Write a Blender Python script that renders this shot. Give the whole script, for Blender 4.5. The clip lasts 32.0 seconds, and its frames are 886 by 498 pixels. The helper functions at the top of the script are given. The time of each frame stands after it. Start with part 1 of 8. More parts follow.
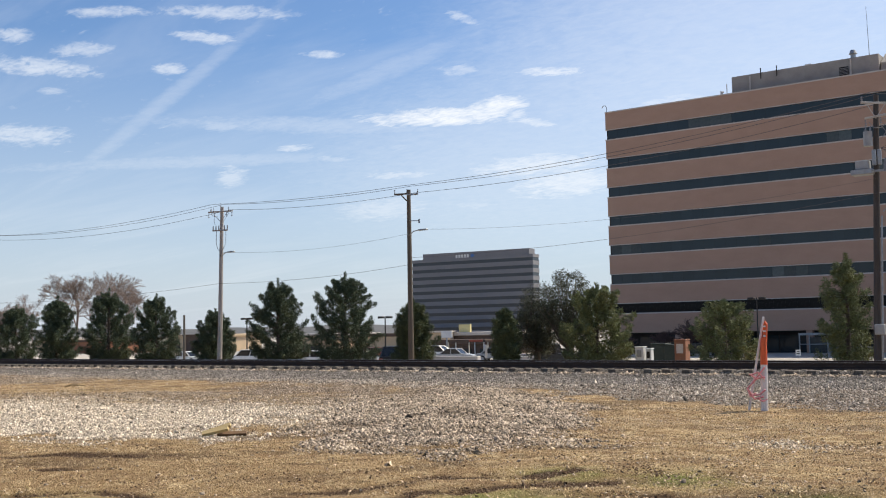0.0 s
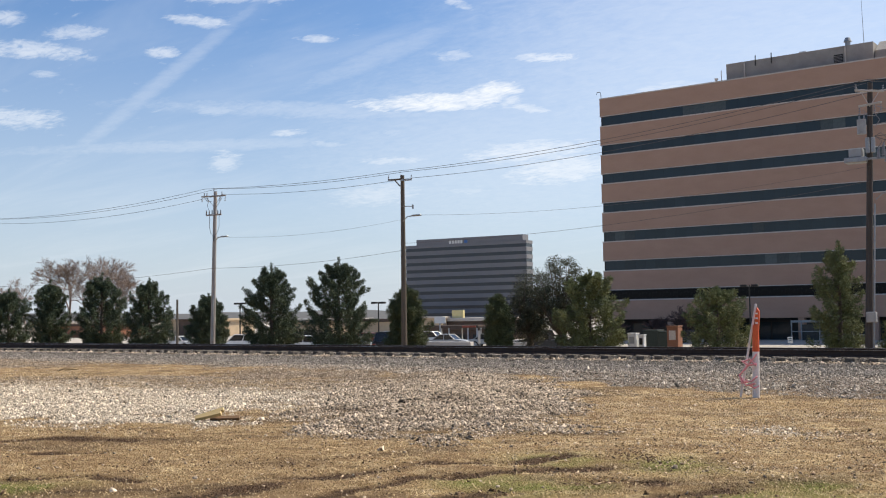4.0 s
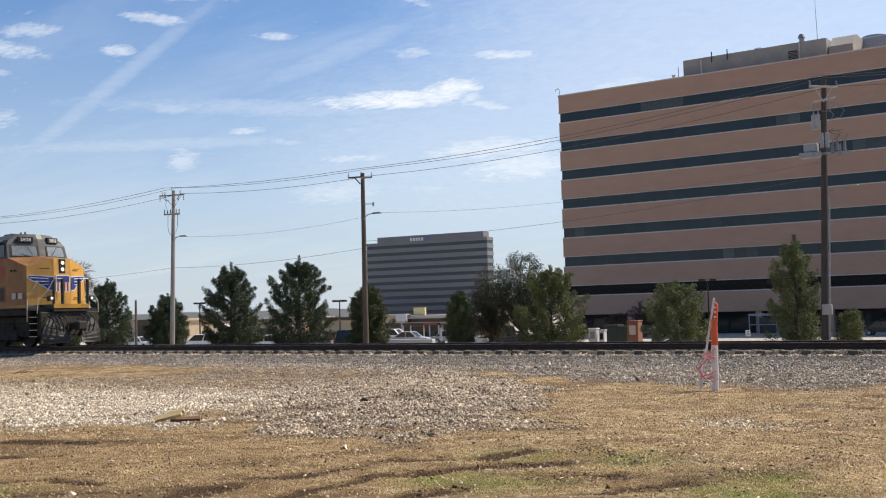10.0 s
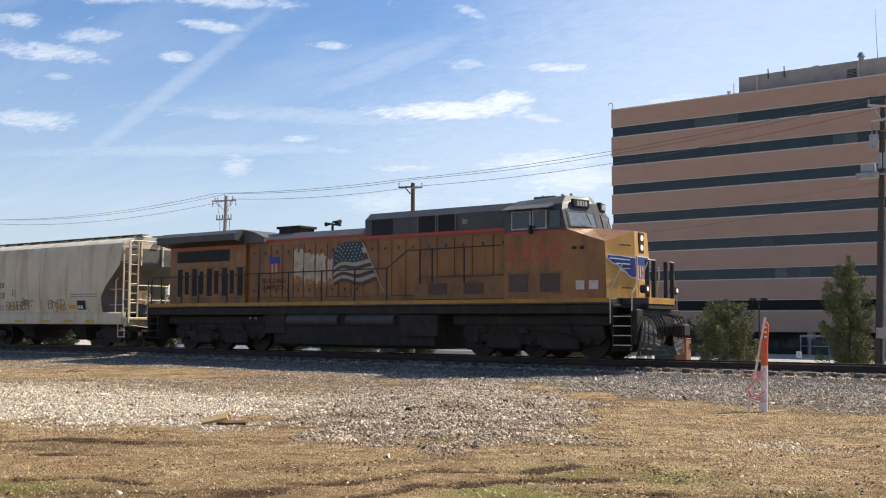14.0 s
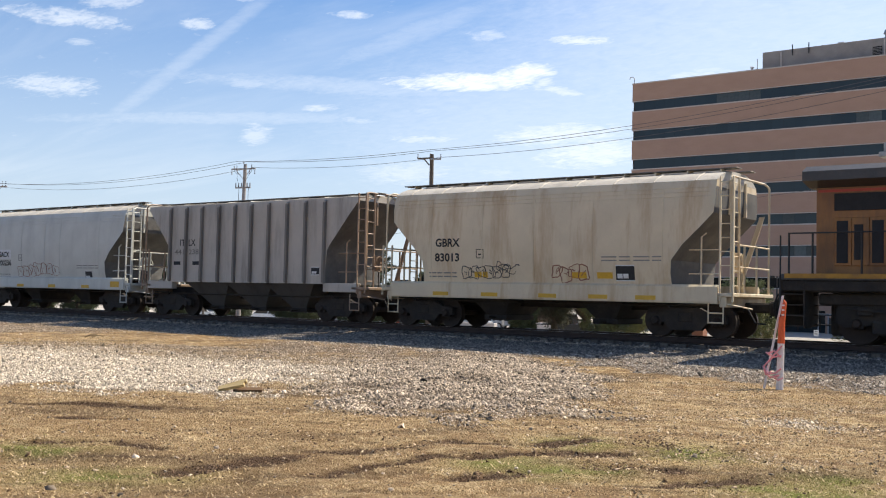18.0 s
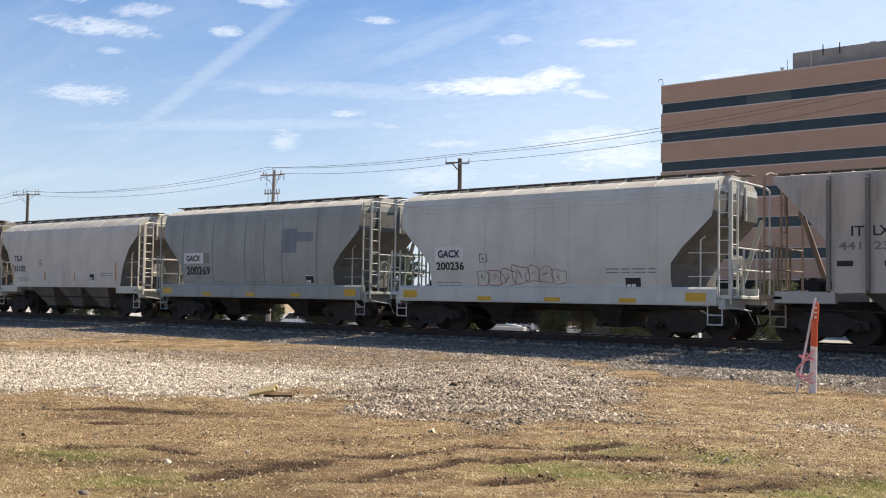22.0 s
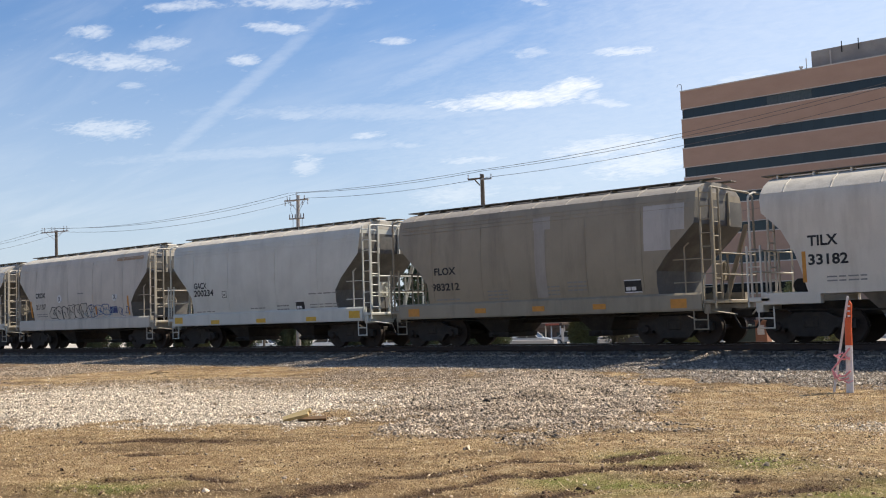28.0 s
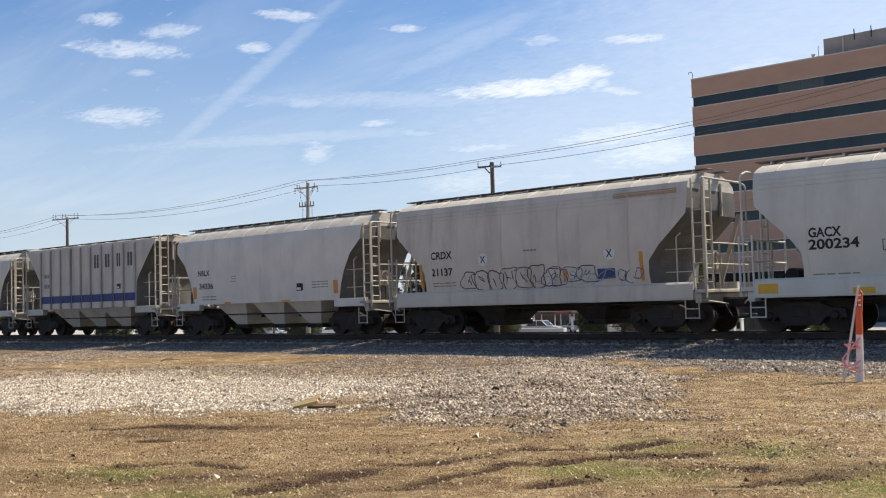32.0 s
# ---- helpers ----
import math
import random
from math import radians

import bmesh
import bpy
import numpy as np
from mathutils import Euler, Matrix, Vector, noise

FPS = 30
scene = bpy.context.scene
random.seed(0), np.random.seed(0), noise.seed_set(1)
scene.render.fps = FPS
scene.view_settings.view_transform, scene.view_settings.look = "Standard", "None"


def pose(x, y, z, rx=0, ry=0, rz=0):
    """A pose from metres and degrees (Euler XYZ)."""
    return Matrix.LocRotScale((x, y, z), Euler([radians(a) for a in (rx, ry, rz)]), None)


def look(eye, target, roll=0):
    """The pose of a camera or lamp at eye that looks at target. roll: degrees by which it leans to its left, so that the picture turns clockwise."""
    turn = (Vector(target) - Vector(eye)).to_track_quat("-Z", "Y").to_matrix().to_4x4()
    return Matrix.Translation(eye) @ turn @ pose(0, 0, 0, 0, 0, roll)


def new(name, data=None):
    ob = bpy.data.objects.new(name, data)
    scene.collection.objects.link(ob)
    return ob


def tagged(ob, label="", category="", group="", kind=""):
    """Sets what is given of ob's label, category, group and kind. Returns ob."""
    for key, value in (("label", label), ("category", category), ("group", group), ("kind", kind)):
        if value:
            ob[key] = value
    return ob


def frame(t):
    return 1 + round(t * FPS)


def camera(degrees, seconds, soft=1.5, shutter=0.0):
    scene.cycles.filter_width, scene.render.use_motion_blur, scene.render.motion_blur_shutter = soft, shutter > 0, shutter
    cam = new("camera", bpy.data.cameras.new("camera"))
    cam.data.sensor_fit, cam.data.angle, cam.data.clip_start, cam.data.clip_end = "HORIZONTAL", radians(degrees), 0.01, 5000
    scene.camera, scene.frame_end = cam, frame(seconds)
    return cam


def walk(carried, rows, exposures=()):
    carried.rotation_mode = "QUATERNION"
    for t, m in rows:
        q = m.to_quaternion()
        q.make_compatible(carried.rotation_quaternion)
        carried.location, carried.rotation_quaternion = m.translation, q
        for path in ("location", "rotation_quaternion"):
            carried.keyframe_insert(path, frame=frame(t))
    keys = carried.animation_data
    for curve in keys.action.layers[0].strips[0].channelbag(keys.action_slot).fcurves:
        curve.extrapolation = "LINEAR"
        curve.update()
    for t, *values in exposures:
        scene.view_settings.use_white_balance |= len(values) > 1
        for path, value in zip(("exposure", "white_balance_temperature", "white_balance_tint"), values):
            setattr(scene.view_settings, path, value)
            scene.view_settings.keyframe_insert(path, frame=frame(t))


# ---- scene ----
# The camera stands still and turns a little in the hand. x runs along the railway, y away from the camera, z up; the field is at z = 0.
cam = camera(45.933, 32.0, 1.1)
EYE, TURN = 1.6, 36.25
LOOKS = [  # seconds, yaw, pitch, roll
    (0.0, 0.113, 4.441, 1.071),
    (0.5, 0.091, 4.160, 1.094),
    (1.0, 0.155, 3.887, 0.884),
    (1.5, 0.379, 3.835, 0.638),
    (2.0, 0.335, 3.896, 0.680),
    (2.5, 0.025, 3.850, 0.725),
    (3.0, -0.023, 3.773, 0.771),
    (3.5, -0.134, 3.711, 0.717),
    (5.5, -0.652, 3.312, 1.287),
    (6.0, -0.633, 3.082, 1.021),
    (6.5, -0.810, 3.026, 0.972),
    (7.0, -0.951, 2.903, 0.980),
    (7.5, -1.107, 2.835, 1.051),
    (8.0, -1.233, 2.961, 1.018),
    (8.5, -1.281, 2.847, 1.170),
    (9.0, -1.667, 2.792, 1.243),
    (9.5, -2.070, 3.309, 1.534),
    (10.0, -2.364, 3.464, 1.481),
    (10.5, -2.351, 3.607, 1.140),
    (11.0, -2.257, 3.556, 0.615),
    (11.5, -1.607, 3.866, 0.150),
    (12.0, -0.866, 3.962, -0.142),
    (12.5, -0.151, 4.073, -0.247),
    (13.0, 0.005, 4.099, -0.138),
    (13.5, 0.096, 4.185, -0.108),
    (14.0, 0.183, 4.105, -0.198),
    (14.5, 0.232, 3.894, -0.308),
    (16.5, -0.779, 2.486, 0.664),
    (17.0, -0.502, 0.934, 0.302),
    (17.5, 0.765, 2.916, -0.167),
    (18.0, 1.089, 2.552, -1.259),
    (18.5, 1.254, 2.272, -0.087),
    (19.0, 1.507, 2.768, 0.295),
    (19.5, 1.224, 2.354, 0.975),
    (20.0, 1.900, 2.904, -0.509),
    (20.5, 2.214, 2.532, -0.321),
    (21.0, 2.395, 2.341, 0.403),
    (21.5, 2.157, 2.224, -0.374),
    (22.0, 2.682, 2.760, -0.924),
    (22.5, 2.941, 3.333, 0.712),
    (23.0, 3.075, 3.140, 0.219),
    (23.5, 3.422, 3.056, 1.253),
    (24.0, 4.185, 3.262, 1.331),
    (24.5, 3.870, 2.767, 1.882),
    (25.0, 4.030, 3.210, 2.114),
    (25.5, 4.201, 3.317, 2.035),
    (27.5, 4.014, 3.911, 1.105),
    (28.0, 4.263, 3.704, 1.797),
    (28.5, 4.614, 3.477, 2.533),
    (29.0, 4.582, 3.404, 1.743),
    (29.5, 5.343, 3.697, 1.433),
    (30.0, 5.361, 3.459, 1.004),
    (30.5, 5.347, 3.512, 0.818),
    (31.0, 5.372, 3.481, 0.552),
    (31.5, 4.985, 3.320, 1.359),
    (32.0, 4.783, 3.058, 1.628),
]
walk(cam, [(t, pose(0, 0, EYE, 0, 0, TURN) @ pose(0, 0, 0, 90 + p, r, y)) for t, y, p, r in LOOKS],
     [(0.0, 0.42), (12.0, 0.43), (14.0, 0.54), (17.0, 0.68), (19.0, 0.6), (25.0, 0.6), (28.0, 0.5), (32.0, 0.5)])

# ---- light: a high winter sun behind the train, thin cloud in a blue sky ----
SUN_DIR = Vector((0.38, 0.76, 1.0)).normalized()
SUN_EL = math.asin(SUN_DIR.z)
SUN_AZ = math.atan2(SUN_DIR.x, SUN_DIR.y)

sun = new("sun", bpy.data.lights.new("sun", "SUN"))
sun.data.energy, sun.data.angle, sun.data.color = 4.7, radians(0.55), (1.0, 0.895, 0.735)
sun.matrix_basis = look((0, 0, 60), tuple(Vector((0, 0, 60)) - SUN_DIR))


def sky_dir(px, py):
    """The way in the world of a place in the sky, from its angles right of and above the line along which the camera looks."""
    m = pose(0, 0, 0, 0, 0, TURN).to_3x3()
    return (m @ Vector((px, 1.0, py))).normalized()


def make_world():
    w = bpy.data.worlds.new("sky")
    w.use_nodes = True
    scene.world = w
    nt = w.node_tree
    N, L = nt.nodes, nt.links
    N.clear()
    out, bg = N.new("ShaderNodeOutputWorld"), N.new("ShaderNodeBackground")
    sky = N.new("ShaderNodeTexSky")
    sky.sky_type, sky.sun_disc = "NISHITA", False
    sky.sun_elevation, sky.sun_rotation = SUN_EL, SUN_AZ
    sky.air_density, sky.dust_density, sky.ozone_density = 1.0, 0.9, 2.0
    bg.inputs["Strength"].default_value = SKY_STRENGTH
    tc, sep = N.new("ShaderNodeTexCoord"), N.new("ShaderNodeSeparateXYZ")
    L.new(tc.outputs["Generated"], sep.inputs[0])

    def math_node(op, a, b=None, clamp=False):
        n = N.new("ShaderNodeMath")
        n.operation, n.use_clamp = op, clamp
        for i, v in enumerate((a, b)):
            if v is None:
                continue
            if isinstance(v, (int, float)):
                n.inputs[i].default_value = v
            else:
                L.new(v, n.inputs[i])
        return n.outputs[0]

    # Coordinates on a flat layer of cloud: the way divided by its height.
    zz = math_node("MAXIMUM", sep.outputs[2], 0.02)
    zs = math_node("ADD", zz, 0.12)
    cx, cy = math_node("DIVIDE", sep.outputs[0], zs), math_node("DIVIDE", sep.outputs[1], zs)
    comb = N.new("ShaderNodeCombineXYZ")
    L.new(cx, comb.inputs[0]), L.new(cy, comb.inputs[1])

    def noise_node(vec, scale, detail, rough, distort=0.0):
        n = N.new("ShaderNodeTexNoise")
        n.inputs["Scale"].default_value, n.inputs["Detail"].default_value = scale, detail
        n.inputs["Roughness"].default_value, n.inputs["Distortion"].default_value = rough, distort
        L.new(vec, n.inputs["Vector"])
        return n.outputs[0]

    def ramp(v, lo, hi):
        n = N.new("ShaderNodeMapRange")
        n.interpolation_type = "SMOOTHSTEP"
        n.inputs["From Min"].default_value, n.inputs["From Max"].default_value = lo, hi
        L.new(v, n.inputs["Value"])
        return n.outputs[0]

    rot = N.new("ShaderNodeMapping")
    rot.inputs["Rotation"].default_value = (0, 0, radians(-20))
    rot.inputs["Scale"].default_value = (0.55, 2.2, 1)
    L.new(comb.outputs[0], rot.inputs["Vector"])
    veil = ramp(noise_node(rot.outputs[0], 1.3, 6, 0.62, 0.6), 0.42, 0.78)
    fleck = noise_node(comb.outputs[0], 15.0, 8, 0.6, 0.7)
    long = N.new("ShaderNodeMapping")
    long.inputs["Rotation"].default_value = (0, 0, radians(-TURN))
    long.inputs["Scale"].default_value = (22.0, 46.0, 1)
    L.new(comb.outputs[0], long.inputs["Vector"])
    fleck = math_node("ADD", math_node("MULTIPLY", fleck, 0.5), math_node("MULTIPLY", noise_node(long.outputs[0], 1.0, 6, 0.6, 0.8), 0.5))
    cover = math_node("MULTIPLY", veil, 0.17)

    # Single clouds and one old vapour trail, each a soft ellipse broken up by the fine noise.
    for px, py, ax, ay, tilt, amount, edge in CLOUDS:
        c = sky_dir(px, py)
        right = Vector((math.cos(radians(TURN)), math.sin(radians(TURN)), 0))
        up = c.cross(right).normalized() * -1
        if up.z < 0:
            up = -up
        r, u = right * math.cos(tilt) + up * math.sin(tilt), up * math.cos(tilt) - right * math.sin(tilt)
        d1, d2, d3 = N.new("ShaderNodeVectorMath"), N.new("ShaderNodeVectorMath"), N.new("ShaderNodeVectorMath")
        for d, v in ((d1, r), (d2, u), (d3, c)):
            d.operation = "DOT_PRODUCT"
            L.new(tc.outputs["Generated"], d.inputs[0])
            d.inputs[1].default_value = v
        o1, o2 = r.dot(c), u.dot(c)
        e1 = math_node("POWER", math_node("ABSOLUTE", math_node("DIVIDE", math_node("SUBTRACT", d1.outputs["Value"], o1), ax)), 2)
        e2 = math_node("POWER", math_node("ABSOLUTE", math_node("DIVIDE", math_node("SUBTRACT", d2.outputs["Value"], o2), ay)), 2)
        e = math_node("SUBTRACT", 1.0, math_node("ADD", e1, e2))
        front = math_node("GREATER_THAN", d3.outputs["Value"], 0.2)
        e = math_node("ADD", math_node("MAXIMUM", e, -1.0), math_node("MULTIPLY", math_node("SUBTRACT", fleck, 0.5), edge * 4.6))
        m = math_node("MULTIPLY", math_node("MULTIPLY", ramp(e, -0.7, 1.5), amount), front)
        cover = math_node("MAXIMUM", cover, m)
    # Haze: the sky pales towards the ground.
    haze = N.new("ShaderNodeMapRange")
    haze.inputs["From Min"].default_value, haze.inputs["From Max"].default_value = 0.0, 0.27
    haze.inputs["To Min"].default_value, haze.inputs["To Max"].default_value = HAZE, 0.0
    L.new(sep.outputs[2], haze.inputs["Value"])
    cover = math_node("MAXIMUM", cover, 0.0, True)
    tint = N.new("ShaderNodeMix")
    tint.data_type, tint.blend_type = "RGBA", "MULTIPLY"
    tint.inputs["Factor"].default_value = 1.0
    tint.inputs["B"].default_value = SKY_TINT
    L.new(sky.outputs[0], tint.inputs["A"])
    veiled = N.new("ShaderNodeMix")
    veiled.data_type = "RGBA"
    veiled.inputs["B"].default_value = HAZE_COLOUR
    L.new(haze.outputs[0], veiled.inputs["Factor"])
    L.new(tint.outputs["Result"], veiled.inputs["A"])
    mix = N.new("ShaderNodeMix")
    mix.data_type = "RGBA"
    mix.inputs["B"].default_value = CLOUD_COLOUR
    L.new(cover, mix.inputs["Factor"])
    L.new(veiled.outputs["Result"], mix.inputs["A"])
    L.new(mix.outputs["Result"], bg.inputs["Color"])
    L.new(bg.outputs[0], out.inputs[0])


SKY_STRENGTH, HAZE = 0.089, 0.78
HAZE_COLOUR = (5.6, 6.15, 6.95, 1)
SKY_TINT, CLOUD_COLOUR = (0.775, 0.94, 1.13, 1), (8.3, 8.55, 8.85, 1)
# right, up (tangents of the angles), half length, half height, tilt, amount, raggedness
CLOUDS = [
    (0.004, 0.206, 0.078, 0.0092, 0.03, 1.0, 0.8), (0.055, 0.215, 0.032, 0.0105, 0.12, 0.95, 0.8), (0.091, 0.200, 0.024, 0.0049, -0.2, 0.6, 1.1), (0.072, 0.207, 0.016, 0.0070, 0.2, 0.6, 1.2),
    (0.111, 0.249, 0.036, 0.0052, 0.02, 0.7, 1.1), (0.021, 0.252, 0.018, 0.0059, 0.0, 0.45, 1.2), (-0.114, 0.27, 0.017, 0.0036, -0.05, 0.55, 1.15), (-0.227, 0.289, 0.027, 0.0054, -0.12, 0.58, 1.15),
    (-0.263, 0.259, 0.014, 0.0054, 0.0, 0.55, 1.25), (-0.348, 0.279, 0.024, 0.0065, 0.05, 0.45, 1.35), (-0.39, 0.263, 0.048, 0.0074, -0.1, 0.56, 1.25), (-0.419, 0.295, 0.018, 0.0054, 0.0, 0.48, 1.35),
    (-0.377, 0.239, 0.012, 0.0032, 0.0, 0.35, 1.3), (-0.402, 0.196, 0.034, 0.0082, -0.05, 0.48, 1.35), (-0.323, 0.316, 0.03, 0.0048, 0.0, 0.5, 1.25), (-0.209, 0.314, 0.051, 0.0062, -0.05, 0.52, 1.25),
    (0.023, 0.304, 0.015, 0.0045, -0.3, 0.5, 1.2), (-0.141, 0.178, 0.017, 0.0034, 0.03, 0.5, 1.2), (-0.106, 0.167, 0.023, 0.0034, -0.05, 0.35, 1.3), (-0.203, 0.152, 0.014, 0.0108, 0.4, 0.4, 1.3),
    (-0.040, 0.150, 0.036, 0.0040, 0.03, 0.5, 1.1), (0.090, 0.157, 0.070, 0.0119, 0.08, 0.68, 0.9), (0.122, 0.140, 0.059, 0.0162, 0.1, 0.68, 0.9), (-0.055, 0.118, 0.046, 0.0119, 0.05, 0.42, 1.0),
    (-0.043, 0.177, 0.016, 0.0054, 0.0, 0.28, 1.2), (0.231, 0.218, 0.049, 0.0070, 0.12, 0.6, 0.9), (-0.210, 0.201, 0.019, 0.0049, 0.0, 0.28, 1.3), (0.032, 0.120, 0.032, 0.0043, 0.0, 0.35, 1.2),
    (-0.255, 0.237, 0.135, 0.0070, 0.678, 0.2, 0.6), (-0.045, 0.256, 0.095, 0.0108, 0.36, 0.22, 0.6), (-0.221, 0.167, 0.155, 0.0060, 0.02, 0.22, 0.8), (-0.067, 0.197, 0.20, 0.0085, -0.05, 0.27, 0.8),
    (0.092, 0.248, 0.108, 0.0141, 0.7, 0.2, 0.6), (0.13, 0.176, 0.25, 0.095, 0.1, 0.32, 0.4), (0.34, 0.29, 0.32, 0.16, 0.3, 0.46, 0.3),
]
make_world()


# ---- materials ----
MATS = {}


def material(name, col, col2=None, rough=0.7, metal=0.0, scale=6.0, fine=60.0, bump=0.0, amount=0.5, spec=0.4, emit=0.0, stretch=(1, 1, 1), stain=None, stain_amount=0.0, stain_scale=2.0,
             stain_stretch=(1, 1, 1), random_shift=0.0, island=0.0, space="Object", alpha=1.0, transmission=0.0):
    """A surface with two sizes of variation, optional stains and fine relief."""
    if name in MATS:
        return MATS[name]
    m = bpy.data.materials.new(name)
    m.use_nodes = True
    nt = m.node_tree
    N, L = nt.nodes, nt.links
    b = N["Principled BSDF"]
    col2 = col2 or tuple(c * 0.72 for c in col)
    b.inputs["Roughness"].default_value, b.inputs["Metallic"].default_value = rough, metal
    b.inputs["Specular IOR Level"].default_value = spec
    b.inputs["Transmission Weight"].default_value = transmission
    tc = N.new("ShaderNodeTexCoord")
    mp = N.new("ShaderNodeMapping")
    mp.inputs["Scale"].default_value = stretch
    if space == "World":
        geo = N.new("ShaderNodeNewGeometry")
        L.new(geo.outputs["Position"], mp.inputs["Vector"])
    else:
        L.new(tc.outputs[space], mp.inputs["Vector"])

    def tex(sc, det, rg, vec):
        n = N.new("ShaderNodeTexNoise")
        n.inputs["Scale"].default_value, n.inputs["Detail"].default_value, n.inputs["Roughness"].default_value = sc, det, rg
        L.new(vec, n.inputs["Vector"])
        return n.outputs[0]

    def mixed(fac, a, bb, kind="MIX"):
        n = N.new("ShaderNodeMix")
        n.data_type, n.blend_type = "RGBA", kind
        for i, v in (("Factor", fac), ("A", a), ("B", bb)):
            if isinstance(v, (int, float)):
                n.inputs[i].default_value = v
            elif isinstance(v, tuple):
                n.inputs[i].default_value = (*v[:3], 1)
            else:
                L.new(v, n.inputs[i])
        return n.outputs["Result"]

    def ranged(v, lo, hi, a=0.0, c=1.0):
        n = N.new("ShaderNodeMapRange")
        n.inputs["From Min"].default_value, n.inputs["From Max"].default_value = lo, hi
        n.inputs["To Min"].default_value, n.inputs["To Max"].default_value = a, c
        L.new(v, n.inputs["Value"])
        return n.outputs[0]

    big, small = tex(scale, 5, 0.6, mp.outputs[0]), tex(fine, 3, 0.6, mp.outputs[0])
    c = mixed(ranged(big, 0.35, 0.68), col, col2)
    c = mixed(ranged(small, 0.3, 0.72, 0.0, amount), c, tuple(x * 0.62 for x in col2))
    if stain:
        mp2 = N.new("ShaderNodeMapping")
        mp2.inputs["Scale"].default_value = stain_stretch
        L.new(mp.inputs["Vector"].links[0].from_socket, mp2.inputs["Vector"])
        c = mixed(ranged(tex(stain_scale, 6, 0.65, mp2.outputs[0]), 0.48, 0.72, 0.0, stain_amount), c, stain)
    if random_shift or island:
        if island:
            g = N.new("ShaderNodeNewGeometry")
            src = g.outputs["Random Per Island"]
        else:
            src = N.new("ShaderNodeObjectInfo").outputs["Random"]
        k = island or random_shift
        hs = N.new("ShaderNodeHueSaturation")
        L.new(ranged(src, 0, 1, max(0.15, 1 - k), 1 + k), hs.inputs["Value"])
        L.new(c, hs.inputs["Color"])
        c = hs.outputs[0]
    L.new(c, b.inputs["Base Color"])
    L.new(ranged(small, 0.2, 0.8, max(0.02, rough - 0.12), min(1, rough + 0.12)), b.inputs["Roughness"])
    if emit:
        L.new(c, b.inputs["Emission Color"])
        b.inputs["Emission Strength"].default_value = emit
    if bump:
        bp = N.new("ShaderNodeBump")
        bp.inputs["Strength"].default_value, bp.inputs["Distance"].default_value = bump, 0.02
        L.new(small, bp.inputs["Height"])
        L.new(bp.outputs[0], b.inputs["Normal"])
    MATS[name] = m
    return m


# ---- mesh helpers ----
def box(bm, x0, x1, y0, y1, z0, z1):
    v = [bm.verts.new(p) for p in ((x0, y0, z0), (x1, y0, z0), (x1, y1, z0), (x0, y1, z0), (x0, y0, z1), (x1, y0, z1), (x1, y1, z1), (x0, y1, z1))]
    for f in ((3, 2, 1, 0), (4, 5, 6, 7), (0, 1, 5, 4), (1, 2, 6, 5), (2, 3, 7, 6), (3, 0, 4, 7)):
        bm.faces.new([v[i] for i in f])
    return v


def soft_box(bm, x0, x1, y0, y1, z0, z1, r=0.02):
    """A box with its twelve edges cut at 45 degrees."""
    t = bmesh.new()
    box(t, x0, x1, y0, y1, z0, z1)
    bmesh.ops.bevel(t, geom=t.edges[:], offset=r, segments=1, affect="EDGES", profile=0.5)
    merge(bm, t)


def merge(bm, other, m=None):
    if m is not None:
        bmesh.ops.transform(other, matrix=m, verts=other.verts[:])
    me = bpy.data.meshes.new("tmp")
    other.to_mesh(me)
    other.free()
    bm.from_mesh(me)
    bpy.data.meshes.remove(me)


def tube(bm, points, r, n=6, r2=None, cap=True):
    """A round bar along points."""
    pts = [Vector(p) for p in points]
    rings = []
    for i, p in enumerate(pts):
        d = (pts[min(i + 1, len(pts) - 1)] - pts[max(i - 1, 0)]).normalized()
        a = d.cross(Vector((0, 0, 1)) if abs(d.z) < 0.9 else Vector((0, 1, 0))).normalized()
        b = d.cross(a)
        k = r if r2 is None else r + (r2 - r) * i / max(1, len(pts) - 1)
        rings.append([bm.verts.new(p + (a * math.cos(2 * math.pi * j / n) + b * math.sin(2 * math.pi * j / n)) * k) for j in range(n)])
    for a, b in zip(rings, rings[1:]):
        for j in range(n):
            bm.faces.new((a[j], a[(j + 1) % n], b[(j + 1) % n], b[j]))
    if cap:
        bm.faces.new(rings[0][::-1]), bm.faces.new(rings[-1])


def disc_y(bm, x, z, r, y0, y1, n=20):
    """A round plate or wheel that lies across y."""
    tube(bm, [(x, y0, z), (x, y1, z)], r, n)


def prism(bm, outline, y0, y1):
    """An outline of (x, z) drawn through from y0 to y1."""
    a = [bm.verts.new((x, y0, z)) for x, z in outline]
    b = [bm.verts.new((x, y1, z)) for x, z in outline]
    n = len(outline)
    bm.faces.new(a), bm.faces.new(b[::-1])
    for i in range(n):
        bm.faces.new((a[i], b[i], b[(i + 1) % n], a[(i + 1) % n]))


def prism_x(bm, outline, x0, x1):
    """An outline of (y, z) drawn through from x0 to x1."""
    a = [bm.verts.new((x0, y, z)) for y, z in outline]
    b = [bm.verts.new((x1, y, z)) for y, z in outline]
    n = len(outline)
    bm.faces.new(a), bm.faces.new(b[::-1])
    for i in range(n):
        bm.faces.new((a[i], b[i], b[(i + 1) % n], a[(i + 1) % n]))


def mesh_of(name, bm, mat, smooth=False):
    bmesh.ops.recalc_face_normals(bm, faces=bm.faces[:])
    me = bpy.data.meshes.new(name)
    bm.to_mesh(me)
    bm.free()
    me.materials.append(mat)
    if smooth:
        me.polygons.foreach_set("use_smooth", [True] * len(me.polygons))
    return me


